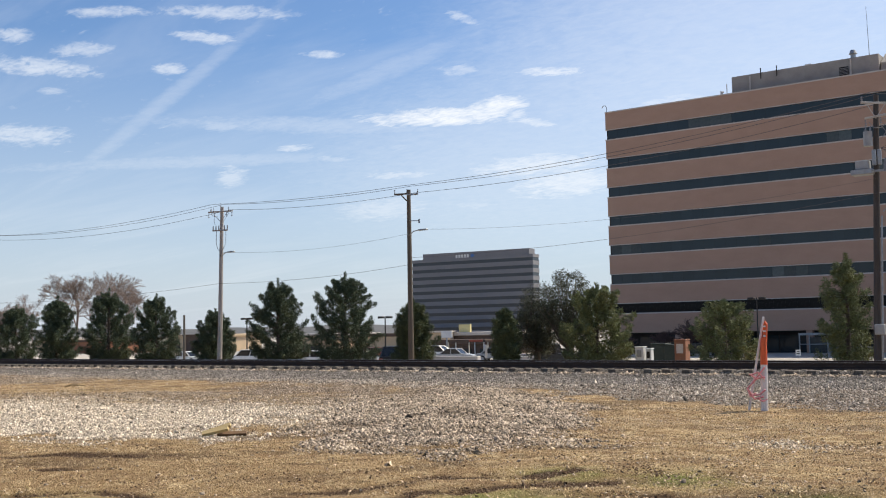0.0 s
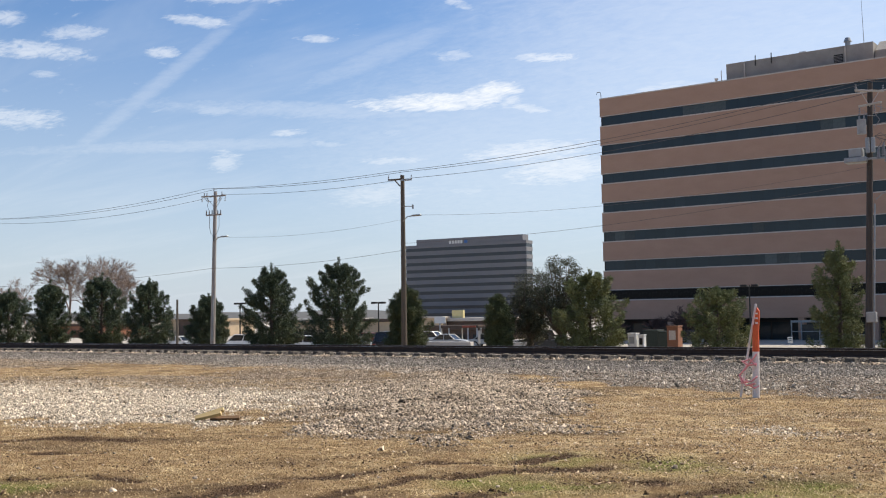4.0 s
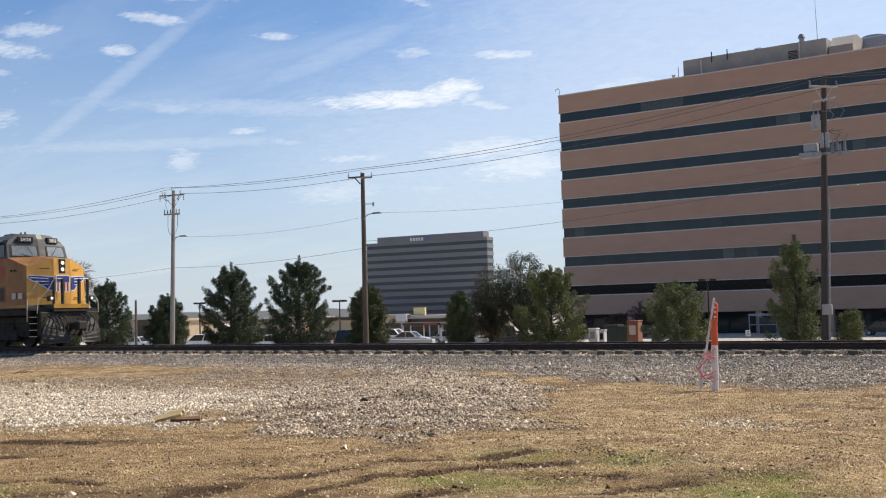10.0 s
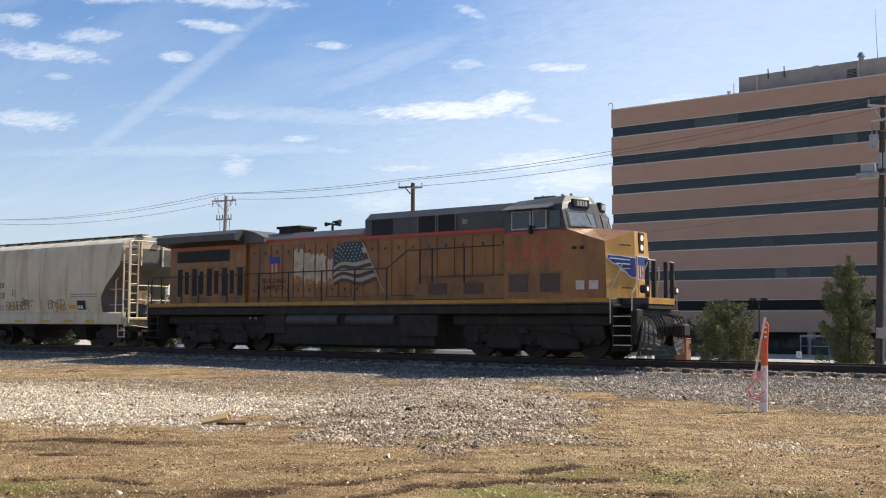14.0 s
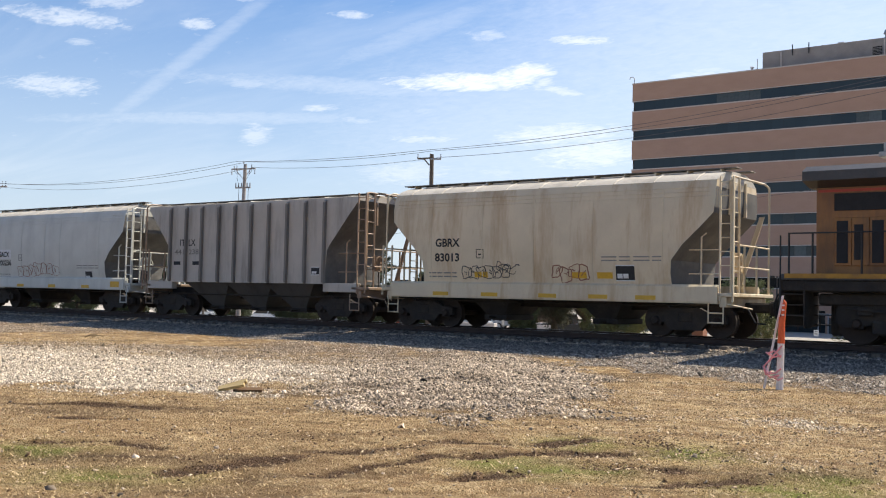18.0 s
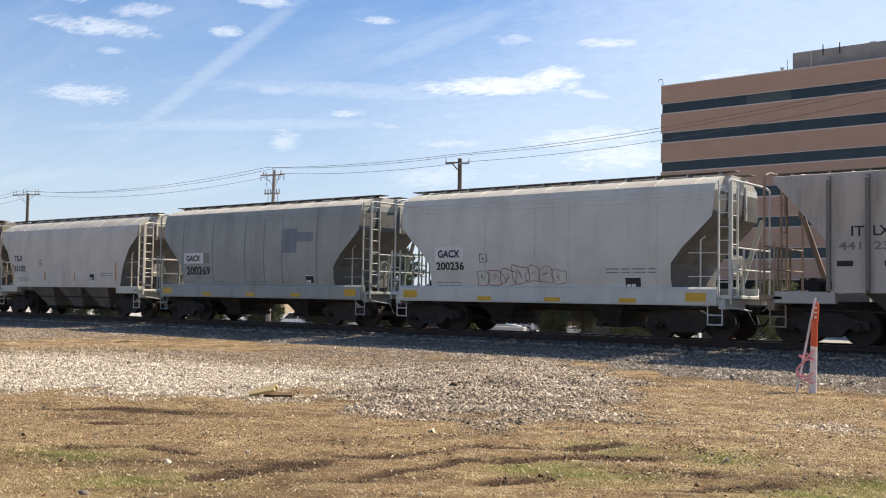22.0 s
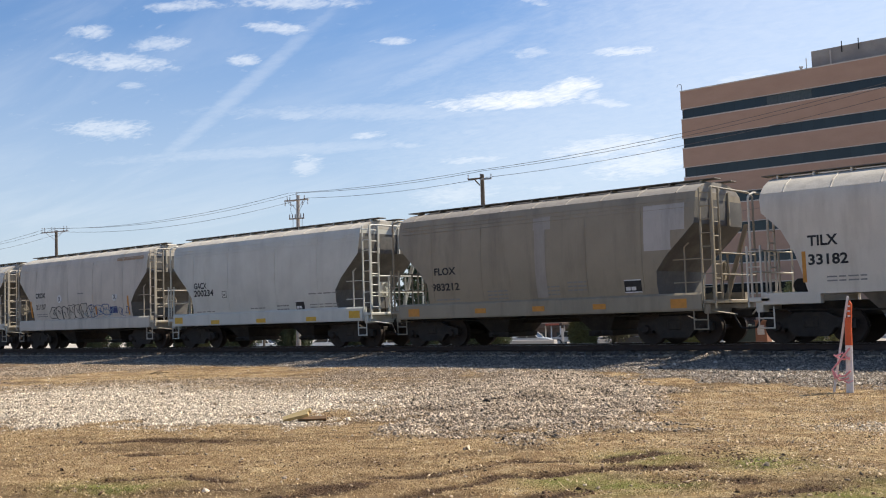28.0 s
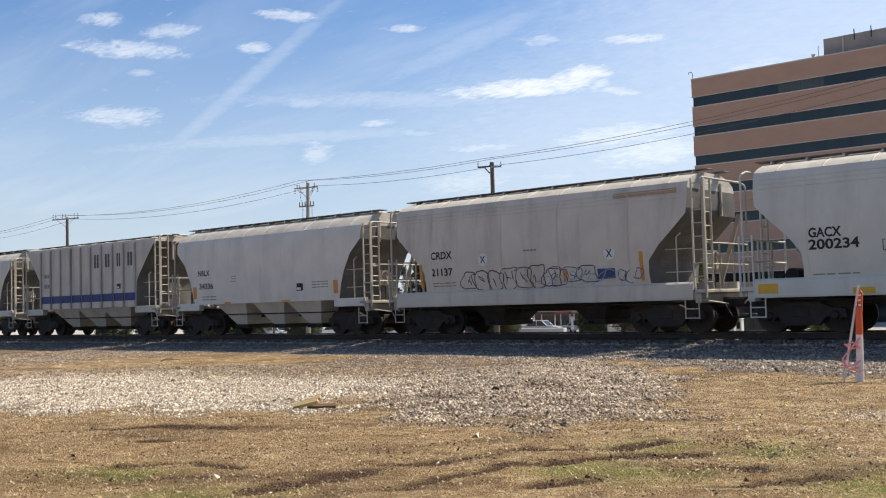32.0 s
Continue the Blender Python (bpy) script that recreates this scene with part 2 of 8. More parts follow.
def part(name, bm, mat, parent=None, label="", smooth=False, at=None):
    ob = new(name, mesh_of(name, bm, mat, smooth))
    if parent is not None:
        ob.parent = parent
    if at is not None:
        ob.matrix_basis = at
    if label:
        ob["label"] = label
    return ob


def shared(name, me, parent, m):
    ob = new(name, me)
    ob.parent = parent
    ob.matrix_basis = m
    return ob


def raw_mesh(name, verts, faces, mat, smooth=False):
    """A mesh from arrays: verts (n, 3), faces (m, 3 or 4)."""
    me = bpy.data.meshes.new(name)
    k = faces.shape[1]
    me.vertices.add(len(verts)), me.loops.add(faces.size), me.polygons.add(len(faces))
    me.vertices.foreach_set("co", np.ascontiguousarray(verts, dtype=np.float32).ravel())
    me.loops.foreach_set("vertex_index", np.ascontiguousarray(faces, dtype=np.int32).ravel())
    me.polygons.foreach_set("loop_start", np.arange(0, faces.size, k, dtype=np.int32))
    me.update(calc_edges=True)
    if smooth:
        me.polygons.foreach_set("use_smooth", np.ones(len(faces), dtype=bool))
    me.materials.append(mat)
    return me


# ---- lettering, made while the scene is still small ----
LETTERS = {}


def letters(text, bold=0.0):
    """A flat mesh of a word, 1 high, standing on the x axis and facing -y, centred on x."""
    key = (text, bold)
    if key not in LETTERS:
        cu = bpy.data.curves.new("word", "FONT")
        cu.body, cu.align_x, cu.size, cu.offset, cu.resolution_u = text, "CENTER", 1.37, bold, 3
        ob = new("word", cu)
        dg = bpy.context.evaluated_depsgraph_get()
        me = bpy.data.meshes.new_from_object(ob.evaluated_get(dg))
        bpy.data.objects.remove(ob)
        co = np.empty(len(me.vertices) * 3)
        me.vertices.foreach_get("co", co)
        LETTERS[key] = (co.reshape(-1, 3)[:, :2].copy(), [tuple(p.vertices) for p in me.polygons])
        bpy.data.meshes.remove(me)
    return LETTERS[key]


def word(name, text, mat, parent, x, z, height, width=None, side=None, label="", bold=0.02, m=None):
    """Painted lettering on a side wall whose y is side(z); with m, on a plane of its own."""
    co, faces = letters(text, bold)
    w0 = co[:, 0].max() - co[:, 0].min()
    sx = (width / w0) if width else height
    me = bpy.data.meshes.new(name)
    pts = []
    for a, b in co:
        zz = z + b * height
        pts.append((x + a * sx, (side(zz) if side else 0) - 0.006, zz))
    me.from_pydata(pts, [], faces)
    me.materials.append(mat)
    ob = new(name, me)
    ob.parent = parent
    if m is not None:
        ob.matrix_basis = m
    if label:
        ob["label"] = label
    return ob


WORDS = "5838 GBRX 83013 ITLX GACX 200236 200269 200234 TILX 33182 FLOX 983212 CRDX 21137 NRLX 34336 BUILDING AMERICA 5 8 3 X".split()
for w_ in WORDS:
    for b_ in (-0.03, 0.0, 0.02, 0.04):
        letters(w_, b_)

# ---- materials of the place ----
M_TIE = material("weathered_tie", (0.20, 0.17, 0.14), (0.11, 0.09, 0.07), 0.9, 0, 3, 40, 0.6, stretch=(4, 1, 1), random_shift=0.25)
M_RAIL = material("rail_steel", (0.07, 0.045, 0.035), (0.04, 0.028, 0.024), 0.75, 0.2, 4, 60, 0.3)
M_RAILTOP = material("worn_rail_head", (0.45, 0.45, 0.46), (0.3, 0.3, 0.31), 0.3, 1.0, 3, 80)
M_STEELGREY = material("galvanised_steel", (0.42, 0.44, 0.45), (0.3, 0.31, 0.32), 0.5, 0.6, 5, 70)
M_BALLAST = material("ballast_stone", (0.46, 0.40, 0.325), (0.24, 0.20, 0.158), 0.9, 0, 2, 30, 0.3, island=0.85, space="World")
# Trackside ballast: dirtier stone, deepened further for the train's shadow.
M_DARKBALLAST = material("shaded_dirty_ballast", (0.36, 0.315, 0.265), (0.18, 0.155, 0.13), 0.9, 0, 2, 30, 0.3, island=0.65, space="World")
M_GRAVEL = material("mixed_gravel", (0.53, 0.43, 0.32), (0.26, 0.20, 0.14), 0.9, 0, 1.5, 30, 0.3, island=0.85, space="World")
M_WHITEGRAVEL = material("pale_limestone_gravel", (0.71, 0.61, 0.475), (0.47, 0.39, 0.29), 0.9, 0, 1.5, 30, 0.3, island=0.7, space="World")
M_STRAW = material("dry_grass_blade", (0.76, 0.58, 0.32), (0.38, 0.26, 0.125), 0.85, 0, 1.5, 7, 0, island=0.35, space="World")
M_GREENBLADE = material("green_grass_blade", (0.22, 0.22, 0.06), (0.32, 0.27, 0.10), 0.85, 0, 1.2, 9, 0, island=0.35, space="World")
M_LITTER = material("leaf_litter", (0.72, 0.57, 0.38), (0.28, 0.18, 0.10), 0.9, 0, 2, 20, 0, island=0.5, space="World")
M_CLOD = material("dark_soil_clod", (0.095, 0.055, 0.028), (0.15, 0.09, 0.048), 0.95, 0, 2, 30, 0.3, island=0.4, space="World")
M_BARK = material("grey_bark", (0.16, 0.13, 0.10), (0.09, 0.07, 0.055), 0.95, 0, 6, 40, 0.6, stretch=(1, 1, 0.2))
M_PINE = material("pine_needles", (0.095, 0.122, 0.068), (0.055, 0.082, 0.046), 0.8, 0, 0.9, 8, 0, island=0.4)
M_PINE3 = material("green_pine_needles", (0.125, 0.145, 0.065), (0.07, 0.095, 0.044), 0.8, 0, 0.9, 8, 0, island=0.4)
M_PINE2 = material("yellowish_pine_needles", (0.22, 0.235, 0.095), (0.12, 0.145, 0.06), 0.8, 0, 0.9, 8, 0, island=0.4)
M_OAK = material("live_oak_leaves", (0.11, 0.113, 0.072), (0.07, 0.075, 0.046), 0.95, 0, 0.8, 8, 0, island=0.4)
M_TWIG = material("bare_twigs", (0.30, 0.235, 0.20), (0.22, 0.17, 0.15), 0.95, 0, 1, 10, 0)
M_REDTWIG = material("reddish_bare_twigs", (0.17, 0.10, 0.085), (0.11, 0.07, 0.06), 0.95, 0, 1, 10, 0)
M_BRICK = material("brown_brick", (0.47, 0.305, 0.222), (0.425, 0.27, 0.195), 0.9, 0, 0.35, 8, 0.2, amount=0.25, stretch=(1, 1, 2.5))
M_TRIM = material("pale_stone_trim", (0.66, 0.60, 0.54), (0.55, 0.50, 0.45), 0.8, 0, 1, 12)
M_GLASS = material("dark_window_glass", (0.020, 0.032, 0.040), (0.030, 0.046, 0.054), 0.06, 0, 0.12, 1.2, 0, spec=0.32, random_shift=0.12)
M_BLIND = material("window_with_pale_blind", (0.085, 0.10, 0.10), (0.055, 0.07, 0.072), 0.12, 0, 0.4, 3, 0, spec=0.25, random_shift=0.4)
M_BLACKGLASS = material("black_unlit_glass", (0.006, 0.007, 0.008), (0.010, 0.011, 0.012), 0.25, 0, 0.4, 3, 0, spec=0.12)
M_FRAME = material("dark_bronze_frame", (0.03, 0.027, 0.025), (0.02, 0.018, 0.017), 0.5, 0.3)
M_CONCRETE = material("stained_concrete", (0.40, 0.375, 0.34), (0.30, 0.28, 0.26), 0.9, 0, 0.6, 20, 0.3)
M_TANWALL = material("tan_stucco", (0.62, 0.48, 0.32), (0.52, 0.40, 0.27), 0.9, 0, 0.7, 20, 0.2)
M_ROOFBROWN = material("brown_roof", (0.13, 0.09, 0.07), (0.09, 0.065, 0.05), 0.9, 0, 0.8, 20, 0.2)
M_WHITEPAINT = material("white_paint", (0.78, 0.78, 0.76), (0.66, 0.66, 0.64), 0.6, 0, 2, 40)
M_YELLOWPAINT = material("pale_yellow_paint", (0.85, 0.74, 0.38), (0.76, 0.64, 0.30), 0.7, 0, 2, 40)
M_REDPAINT = material("faded_red_paint", (0.42, 0.10, 0.06), (0.32, 0.08, 0.05), 0.7, 0, 2, 40)
M_GREYTOWER = material("grey_precast_panel", (0.20, 0.20, 0.212), (0.172, 0.174, 0.186), 0.85, 0, 0.1, 2, amount=0.2)
M_TOWERGLASS = material("distant_dark_glass", (0.022, 0.026, 0.036), (0.03, 0.035, 0.045), 0.12, 0, 0.1, 2, spec=0.5)
M_DARKPOLE = material("dark_creosoted_pole_wood", (0.10, 0.088, 0.08), (0.065, 0.057, 0.052), 0.9, 0, 4, 40, 0.5, stretch=(3, 3, 0.3))
M_POLE = material("creosoted_pole_wood", (0.17, 0.142, 0.11), (0.105, 0.088, 0.07), 0.9, 0, 4, 40, 0.5, stretch=(3, 3, 0.3))
M_GREYPOLE = material("grey_weathered_pole_wood", (0.46, 0.43, 0.40), (0.34, 0.31, 0.29), 0.9, 0, 4, 40, 0.5, stretch=(3, 3, 0.3))
M_PALEWOOD = material("bleached_crossarm_wood", (0.62, 0.59, 0.54), (0.48, 0.45, 0.41), 0.85, 0, 4, 40, 0.3, stretch=(0.4, 3, 3))
M_WIRE = material("wire", (0.15, 0.14, 0.135), (0.11, 0.10, 0.10), 0.6, 0.4)
M_PORCELAIN = material("grey_insulator", (0.28, 0.28, 0.29), (0.2, 0.2, 0.21), 0.35)
M_TRANSFORMER = material("grey_transformer_paint", (0.44, 0.44, 0.43), (0.34, 0.34, 0.33), 0.5, 0.1, 3, 40)
M_ORANGE = material("faded_orange_plastic", (0.80, 0.14, 0.04), (0.68, 0.11, 0.03), 0.55, 0, 6, 60, 0.1)
M_POSTWHITE = material("dusty_white_plastic", (0.86, 0.80, 0.76), (0.76, 0.69, 0.64), 0.6, 0, 8, 60, 0.1)
M_PINK = material("pink_ribbon", (0.95, 0.42, 0.42), (0.90, 0.34, 0.34), 0.5, 0, 9, 60)
M_NEWWOOD = material("fresh_stake_wood", (0.66, 0.50, 0.24), (0.55, 0.40, 0.18), 0.8, 0, 6, 50, stretch=(1, 6, 6))
M_DRYSTICK = material("dry_stick_bark", (0.46, 0.34, 0.20), (0.34, 0.24, 0.13), 0.85, 0, 6, 50)
M_OLDWOOD = material("brown_stake_wood", (0.28, 0.17, 0.09), (0.2, 0.12, 0.06), 0.85, 0, 6, 50, stretch=(1, 6, 6))
M_TYRE = material("tyre_rubber", (0.02, 0.02, 0.021), (0.03, 0.03, 0.03), 0.8)
M_CARGLASS = material("car_glass", (0.015, 0.018, 0.02), (0.02, 0.024, 0.028), 0.05, 0, spec=0.6)
M_GREENBOX = material("dark_green_dumpster_paint", (0.035, 0.05, 0.04), (0.05, 0.06, 0.05), 0.7, 0, 2, 30)
M_RUSTBOX = material("red_brown_cabinet_paint", (0.34, 0.16, 0.09), (0.27, 0.12, 0.07), 0.75, 0, 2, 30)
M_LAMPGLASS = material("lamp_lens", (0.5, 0.5, 0.48), (0.4, 0.4, 0.38), 0.3)
M_HILL = material("grey_winter_woods", (0.11, 0.11, 0.105), (0.085, 0.085, 0.085), 0.95, 0, 0.02, 0.3, 0, space="World")


# ---- the ground: one sheet, with the railway bank, the mound of gravel and the wheel ruts ----
RX, RY = math.cos(radians(TURN)), math.sin(radians(TURN))


def to_view(x, y):
    """Across and ahead, as the camera faces."""
    return RX * x + RY * y, -RY * x + RX * y


def lumps(x, y, seed, size):
    """Smooth noise between 0 and 1 from a fixed lattice."""
    rs = np.random.RandomState(seed)
    g = rs.rand(64, 64)
    u, v = x / size, y / size
    i, j = np.floor(u).astype(int), np.floor(v).astype(int)
    fu, fv = u - i, v - j
    fu, fv = fu * fu * (3 - 2 * fu), fv * fv * (3 - 2 * fv)
    a, b = g[i % 64, j % 64], g[(i + 1) % 64, j % 64]
    c, d = g[i % 64, (j + 1) % 64], g[(i + 1) % 64, (j + 1) % 64]
    return (a * (1 - fu) + b * fu) * (1 - fv) + (c * (1 - fu) + d * fu) * fv


RUTS = [  # across, ahead; width
    ([(-2.5, 9.3), (-2.04, 9.85), (-1.7, 10.06), (-1.28, 10.55), (-0.8, 10.91), (-0.35, 11.2)], 0.17),
    ([(-1.2, 9.3), (-0.96, 9.56), (-0.57, 9.96), (-0.21, 10.41)], 0.10),
    ([(-0.1, 11.4), (0.43, 11.15), (0.86, 11.24), (1.36, 11.7)], 0.14),
    ([(0.1, 10.3), (0.64, 10.59), (1.1, 10.66), (1.55, 10.75)], 0.17),
    ([(1.2, 9.95), (1.64, 10.14), (1.95, 9.95)], 0.13),
    ([(0.0, 9.3), (0.48, 9.6)], 0.14),
    ([(1.7, 9.1), (2.05, 9.32), (2.6, 9.6)], 0.13),
    ([(-4.5, 11.0), (-3.8, 11.19), (-3.08, 10.74)], 0.09),
    ([(-4.8, 12.6), (-4.1, 12.7)], 0.09),
    ([(-6.6, 13.9), (-5.2, 14.2), (-4.0, 13.8)], 0.11),
]
GREENS = [(0.45, 10.0, 0.5, 0.35), (0.95, 9.65, 0.5, 0.45), (1.35, 9.8, 0.3, 0.3), (1.2, 11.4, 0.5, 0.5), (-4.2, 10.5, 0.6, 0.5), (2.4, 11.0, 0.5, 0.6), (3.4, 9.8, 0.4, 0.4), (-3.0, 9.0, 0.7, 0.5), (2.9, 9.0, 0.8, 0.6)]


def green_spots(a, b):
    """Where the grass is still green, 0 to 1."""
    g = np.zeros_like(a)
    for p, q, u, v in GREENS:
        g = np.maximum(g, np.exp(-((a - p) / u) ** 2 - ((b - q) / v) ** 2))
    return np.clip(g * (0.25 + 1.2 * lumps(a, b, 33, 0.22)), 0, 1)


def rut_depth(a, b):
    out = np.zeros_like(a)
    for pts, w in RUTS:
        best = np.full_like(a, 9.0)
        for (x0, y0), (x1, y1) in zip(pts, pts[1:]):
            dx, dy = x1 - x0, y1 - y0
            t = np.clip(((a - x0) * dx + (b - y0) * dy) / (dx * dx + dy * dy), 0, 1)
            best = np.minimum(best, np.hypot(a - x0 - t * dx, b - y0 - t * dy))
        wob = 0.3 + 0.9 * lumps(a, b, 77, 0.35) + 0.6 * lumps(a, b, 79, 0.12)
        out = np.maximum(out, np.exp(-(best / (w * wob)) ** 2))
    return out * np.clip(lumps(a, b, 78, 0.55) * 1.9, 0.45, 1)


def mound(a, b):
    """The heap of gravel, 0 to 1."""
    d = np.sqrt(((a - 0.2) / 2.4) ** 2 + ((b - 20.3) / 5.6) ** 2) + 0.5 * (lumps(a, b, 5, 1.3) - 0.5) + 0.3 * (lumps(a, b, 55, 0.4) - 0.5)
    return np.clip(1.25 - d, 0, 1)


def pale_patch(a, b):
    d = np.sqrt(((a + 8.6) / 6.3) ** 2 + ((b - 21.6 + 0.36 * (a + 8)) / 4.6) ** 2) + 0.4 * (lumps(a, b, 9, 1.1) - 0.5) + 0.35 * (lumps(a, b, 91, 0.35) - 0.5)
    return np.clip(1.2 - d, 0, 1) * np.clip((29 - b) / 9, 0.12, 1)


def mixed_zone(a, b):
    """Stones strewn between the bank and the spreads of gravel, but for a strip of grass."""
    z = np.clip((b - 17.0) / 3, 0, 1) * np.clip((2.2 - a) / 1.6, 0, 1)
    strip = np.sqrt(((a + 11.5) / 6.5) ** 2 + ((b - 33.0) / 3.6) ** 2) + 0.5 * (lumps(a, b, 92, 0.9) - 0.5)
    return z * np.clip((strip - 0.75) * 2.5, 0.06, 1) * np.clip(0.35 + 1.1 * lumps(a, b, 93, 0.7), 0, 1)


def bank(x, y):
    """Height of the railway bank and of the land beyond it."""
    edge = 20.4 + 0.5 * (lumps(x, y * 0 + 3, 21, 2.6) - 0.5) 
    up = np.clip((y - edge) / (25.7 - edge), 0, 1)
    near = 0.20 * up ** 0.9 + 0.09 * np.clip((y - 25.9) / 0.6, 0, 1) + 0.09 * np.clip((y - 26.8) / 0.12, 0, 1)
    down = np.interp(y, [29.5, 36, 46, 70, 80, 105, 140], [0.0, -0.65, -0.96, -1.86, -2.21, -2.2, -2.5])
    return near + down


def ground_z(x, y):
    a, b = to_view(x, y)
    z = bank(x, y)
    close = np.clip((34 - y) / 8, 0, 1)
    z = z + close * (0.10 * (lumps(x, y, 1, 3.0) - 0.5) + 0.05 * (lumps(x, y, 2, 0.9) - 0.5) + 0.018 * (lumps(x, y, 3, 0.3) - 0.5)) * np.clip((24.5 - y) / 3, 0, 1)
    z = z + 0.13 * mound(a, b) * np.clip((25 - y) / 4, 0, 1) + 0.05 * pale_patch(a, b)
    return z - 0.03 * rut_depth(a, b) * (0.4 + 1.2 * lumps(a, b, 80, 0.16))


def lines(*stretches):
    out = []
    for lo, hi, step in stretches:
        out += list(np.arange(lo, hi, step))
    return np.array(out)


def foot(x, y):
    """Where the ballast of the bank begins."""
    return np.interp(x, [-30, -14, -9], [23.0, 22.2, 20.2]) + 1.2 * (lumps(x, y, 8, 0.8) - 0.5)


def make_ground():
    xs = lines((-2600, -600, 200), (-600, -140, 30), (-140, -48, 2.0), (-48, -13, 0.2), (-13, -1, 0.08), (-1, 4, 0.2), (4, 40, 2.0), (40, 600, 30), (600, 2601, 200))
    ys = lines((-2600, -200, 200), (-200, -2, 12), (-2, 3, 0.5), (3, 4, 0.15), (4, 14, 0.07), (14, 24, 0.15), (24, 31.5, 0.14), (31.5, 36, 0.5), (36, 150, 2.0), (150, 600, 30), (600, 2601, 200))
    X, Y = np.meshgrid(xs, ys)
    Z = ground_z(X, Y)
    v = np.stack([X, Y, Z], -1).reshape(-1, 3)
    w, h = len(xs), len(ys)
    i = (np.arange(h - 1)[:, None] * w + np.arange(w - 1)[None, :]).ravel()
    f = np.stack([i, i + 1, i + w + 1, i + w], -1)
    m = bpy.data.materials.new("field")
    m.use_nodes = True
    me = raw_mesh("ground", v, f, m, True)
    a, b = to_view(X, Y)
    soil = np.clip(rut_depth(a, b) * 5.0 * lumps(a, b, 81, 0.18) * (0.35 + lumps(a, b, 82, 0.5)) + 1.1 * np.clip(lumps(a, b * 2.2, 14, 1.7) * 1.5 - 0.85, 0, 1) + 0.9 * np.clip(lumps(a, b * 2, 15, 0.45) * 1.8 - 1.15, 0, 1), 0, 1)
    green = green_spots(a, b)
    stony = np.clip(np.maximum.reduce([mound(a, b) * 3, pale_patch(a, b) * 3, (Y - foot(X, Y)) * 2.0, 0.85 * mixed_zone(a, b)]), 0, 1) * (Y < 34)
    pale = np.clip(pale_patch(a, b) * 2.2, 0, 1)
    paved = np.clip((Y - 57) / 2, 0, 1)
    for name, arr in (("soil", soil), ("green", green), ("stony", stony), ("pale", pale), ("paved", paved), ("track_dirt_shade", np.clip((Y - 23.6) / 0.9, 0, 1)), ("bare", np.clip((2.0 - a) / 4, 0, 1) * np.clip((17 - b) / 2, 0, 1) * np.clip(0.2 + 1.1 * lumps(a * 0.5, b, 34, 0.5), 0, 1))):
        at = me.attributes.new(name, "FLOAT", "POINT")
        at.data.foreach_set("value", arr.astype(np.float32).ravel())
    nt = m.node_tree
    N, L = nt.nodes, nt.links
    bs = N["Principled BSDF"]
    bs.inputs["Roughness"].default_value = 0.95
    bs.inputs["Specular IOR Level"].default_value = 0.15
    geo = N.new("ShaderNodeNewGeometry")

    def tex(sc, det=5, rg=0.65):
        n = N.new("ShaderNodeTexNoise")
        n.inputs["Scale"].default_value, n.inputs["Detail"].default_value, n.inputs["Roughness"].default_value = sc, det, rg
        L.new(geo.outputs["Position"], n.inputs["Vector"])
        return n.outputs[0]

    def rng(v, lo, hi, p=0.0, q=1.0):
        n = N.new("ShaderNodeMapRange")
        n.inputs["From Min"].default_value, n.inputs["From Max"].default_value, n.inputs["To Min"].default_value, n.inputs["To Max"].default_value = lo, hi, p, q
        L.new(v, n.inputs["Value"])
        return n.outputs[0]

    def mix(fac, p, q):
        n = N.new("ShaderNodeMix")
        n.data_type = "RGBA"
        for k, s in (("Factor", fac), ("A", p), ("B", q)):
            if isinstance(s, tuple):
                n.inputs[k].default_value = (*s, 1)
            else:
                L.new(s, n.inputs[k])
        return n.outputs["Result"]

    def attr(n):
        q = N.new("ShaderNodeAttribute")
        q.attribute_name = n
        return q.outputs["Fac"]

    t1, t2, t3 = tex(0.7), tex(5.0), tex(38.0, 4, 0.7)
    c = mix(rng(t1, 0.35, 0.65), (0.60, 0.41, 0.195), (0.39, 0.255, 0.115))
    c = mix(rng(t2, 0.46, 0.6), c, (0.72, 0.55, 0.305))
    c = mix(rng(t3, 0.46, 0.6, 0, 0.85), c, (0.19, 0.125, 0.07))
    c = mix(rng(tex(1.6, 7, 0.75), 0.44, 0.60, 0, 0.85), c, (0.235, 0.14, 0.068))
    c = mix(rng(attr("bare"), 0, 1, 0, 0.75), c, mix(rng(t2, 0.4, 0.62), (0.265, 0.168, 0.08), (0.395, 0.27, 0.134)))
    c = mix(attr("green"), c, (0.20, 0.205, 0.05))
    c = mix(attr("soil"), c, (0.085, 0.05, 0.026))
    stone = mix(rng(t3, 0.4, 0.62), (0.23, 0.17, 0.12), (0.11, 0.08, 0.055))
    stone = mix(attr("pale"), stone, (0.48, 0.40, 0.31))
    # Ground by the track: dirtier tone with the train's shadow mixed into it.
    stone = mix(attr("track_dirt_shade"), stone, mix(rng(t3, 0.4, 0.62), (0.15, 0.13, 0.11), (0.08, 0.07, 0.06)))
    c = mix(attr("stony"), c, stone)
    c = mix(attr("paved"), c, mix(rng(t1, 0.4, 0.6), (0.50, 0.455, 0.39), (0.38, 0.35, 0.31)))
    L.new(c, bs.inputs["Base Color"])
    bp = N.new("ShaderNodeBump")
    bp.inputs["Strength"].default_value, bp.inputs["Distance"].default_value = 1.0, 0.06
    L.new(t3, bp.inputs["Height"])
    L.new(bp.outputs[0], bs.inputs["Normal"])
    return tagged(new("ground", me), "dry brown grass field with gravel bank and ruts", "ground", kind="structure")


make_ground()


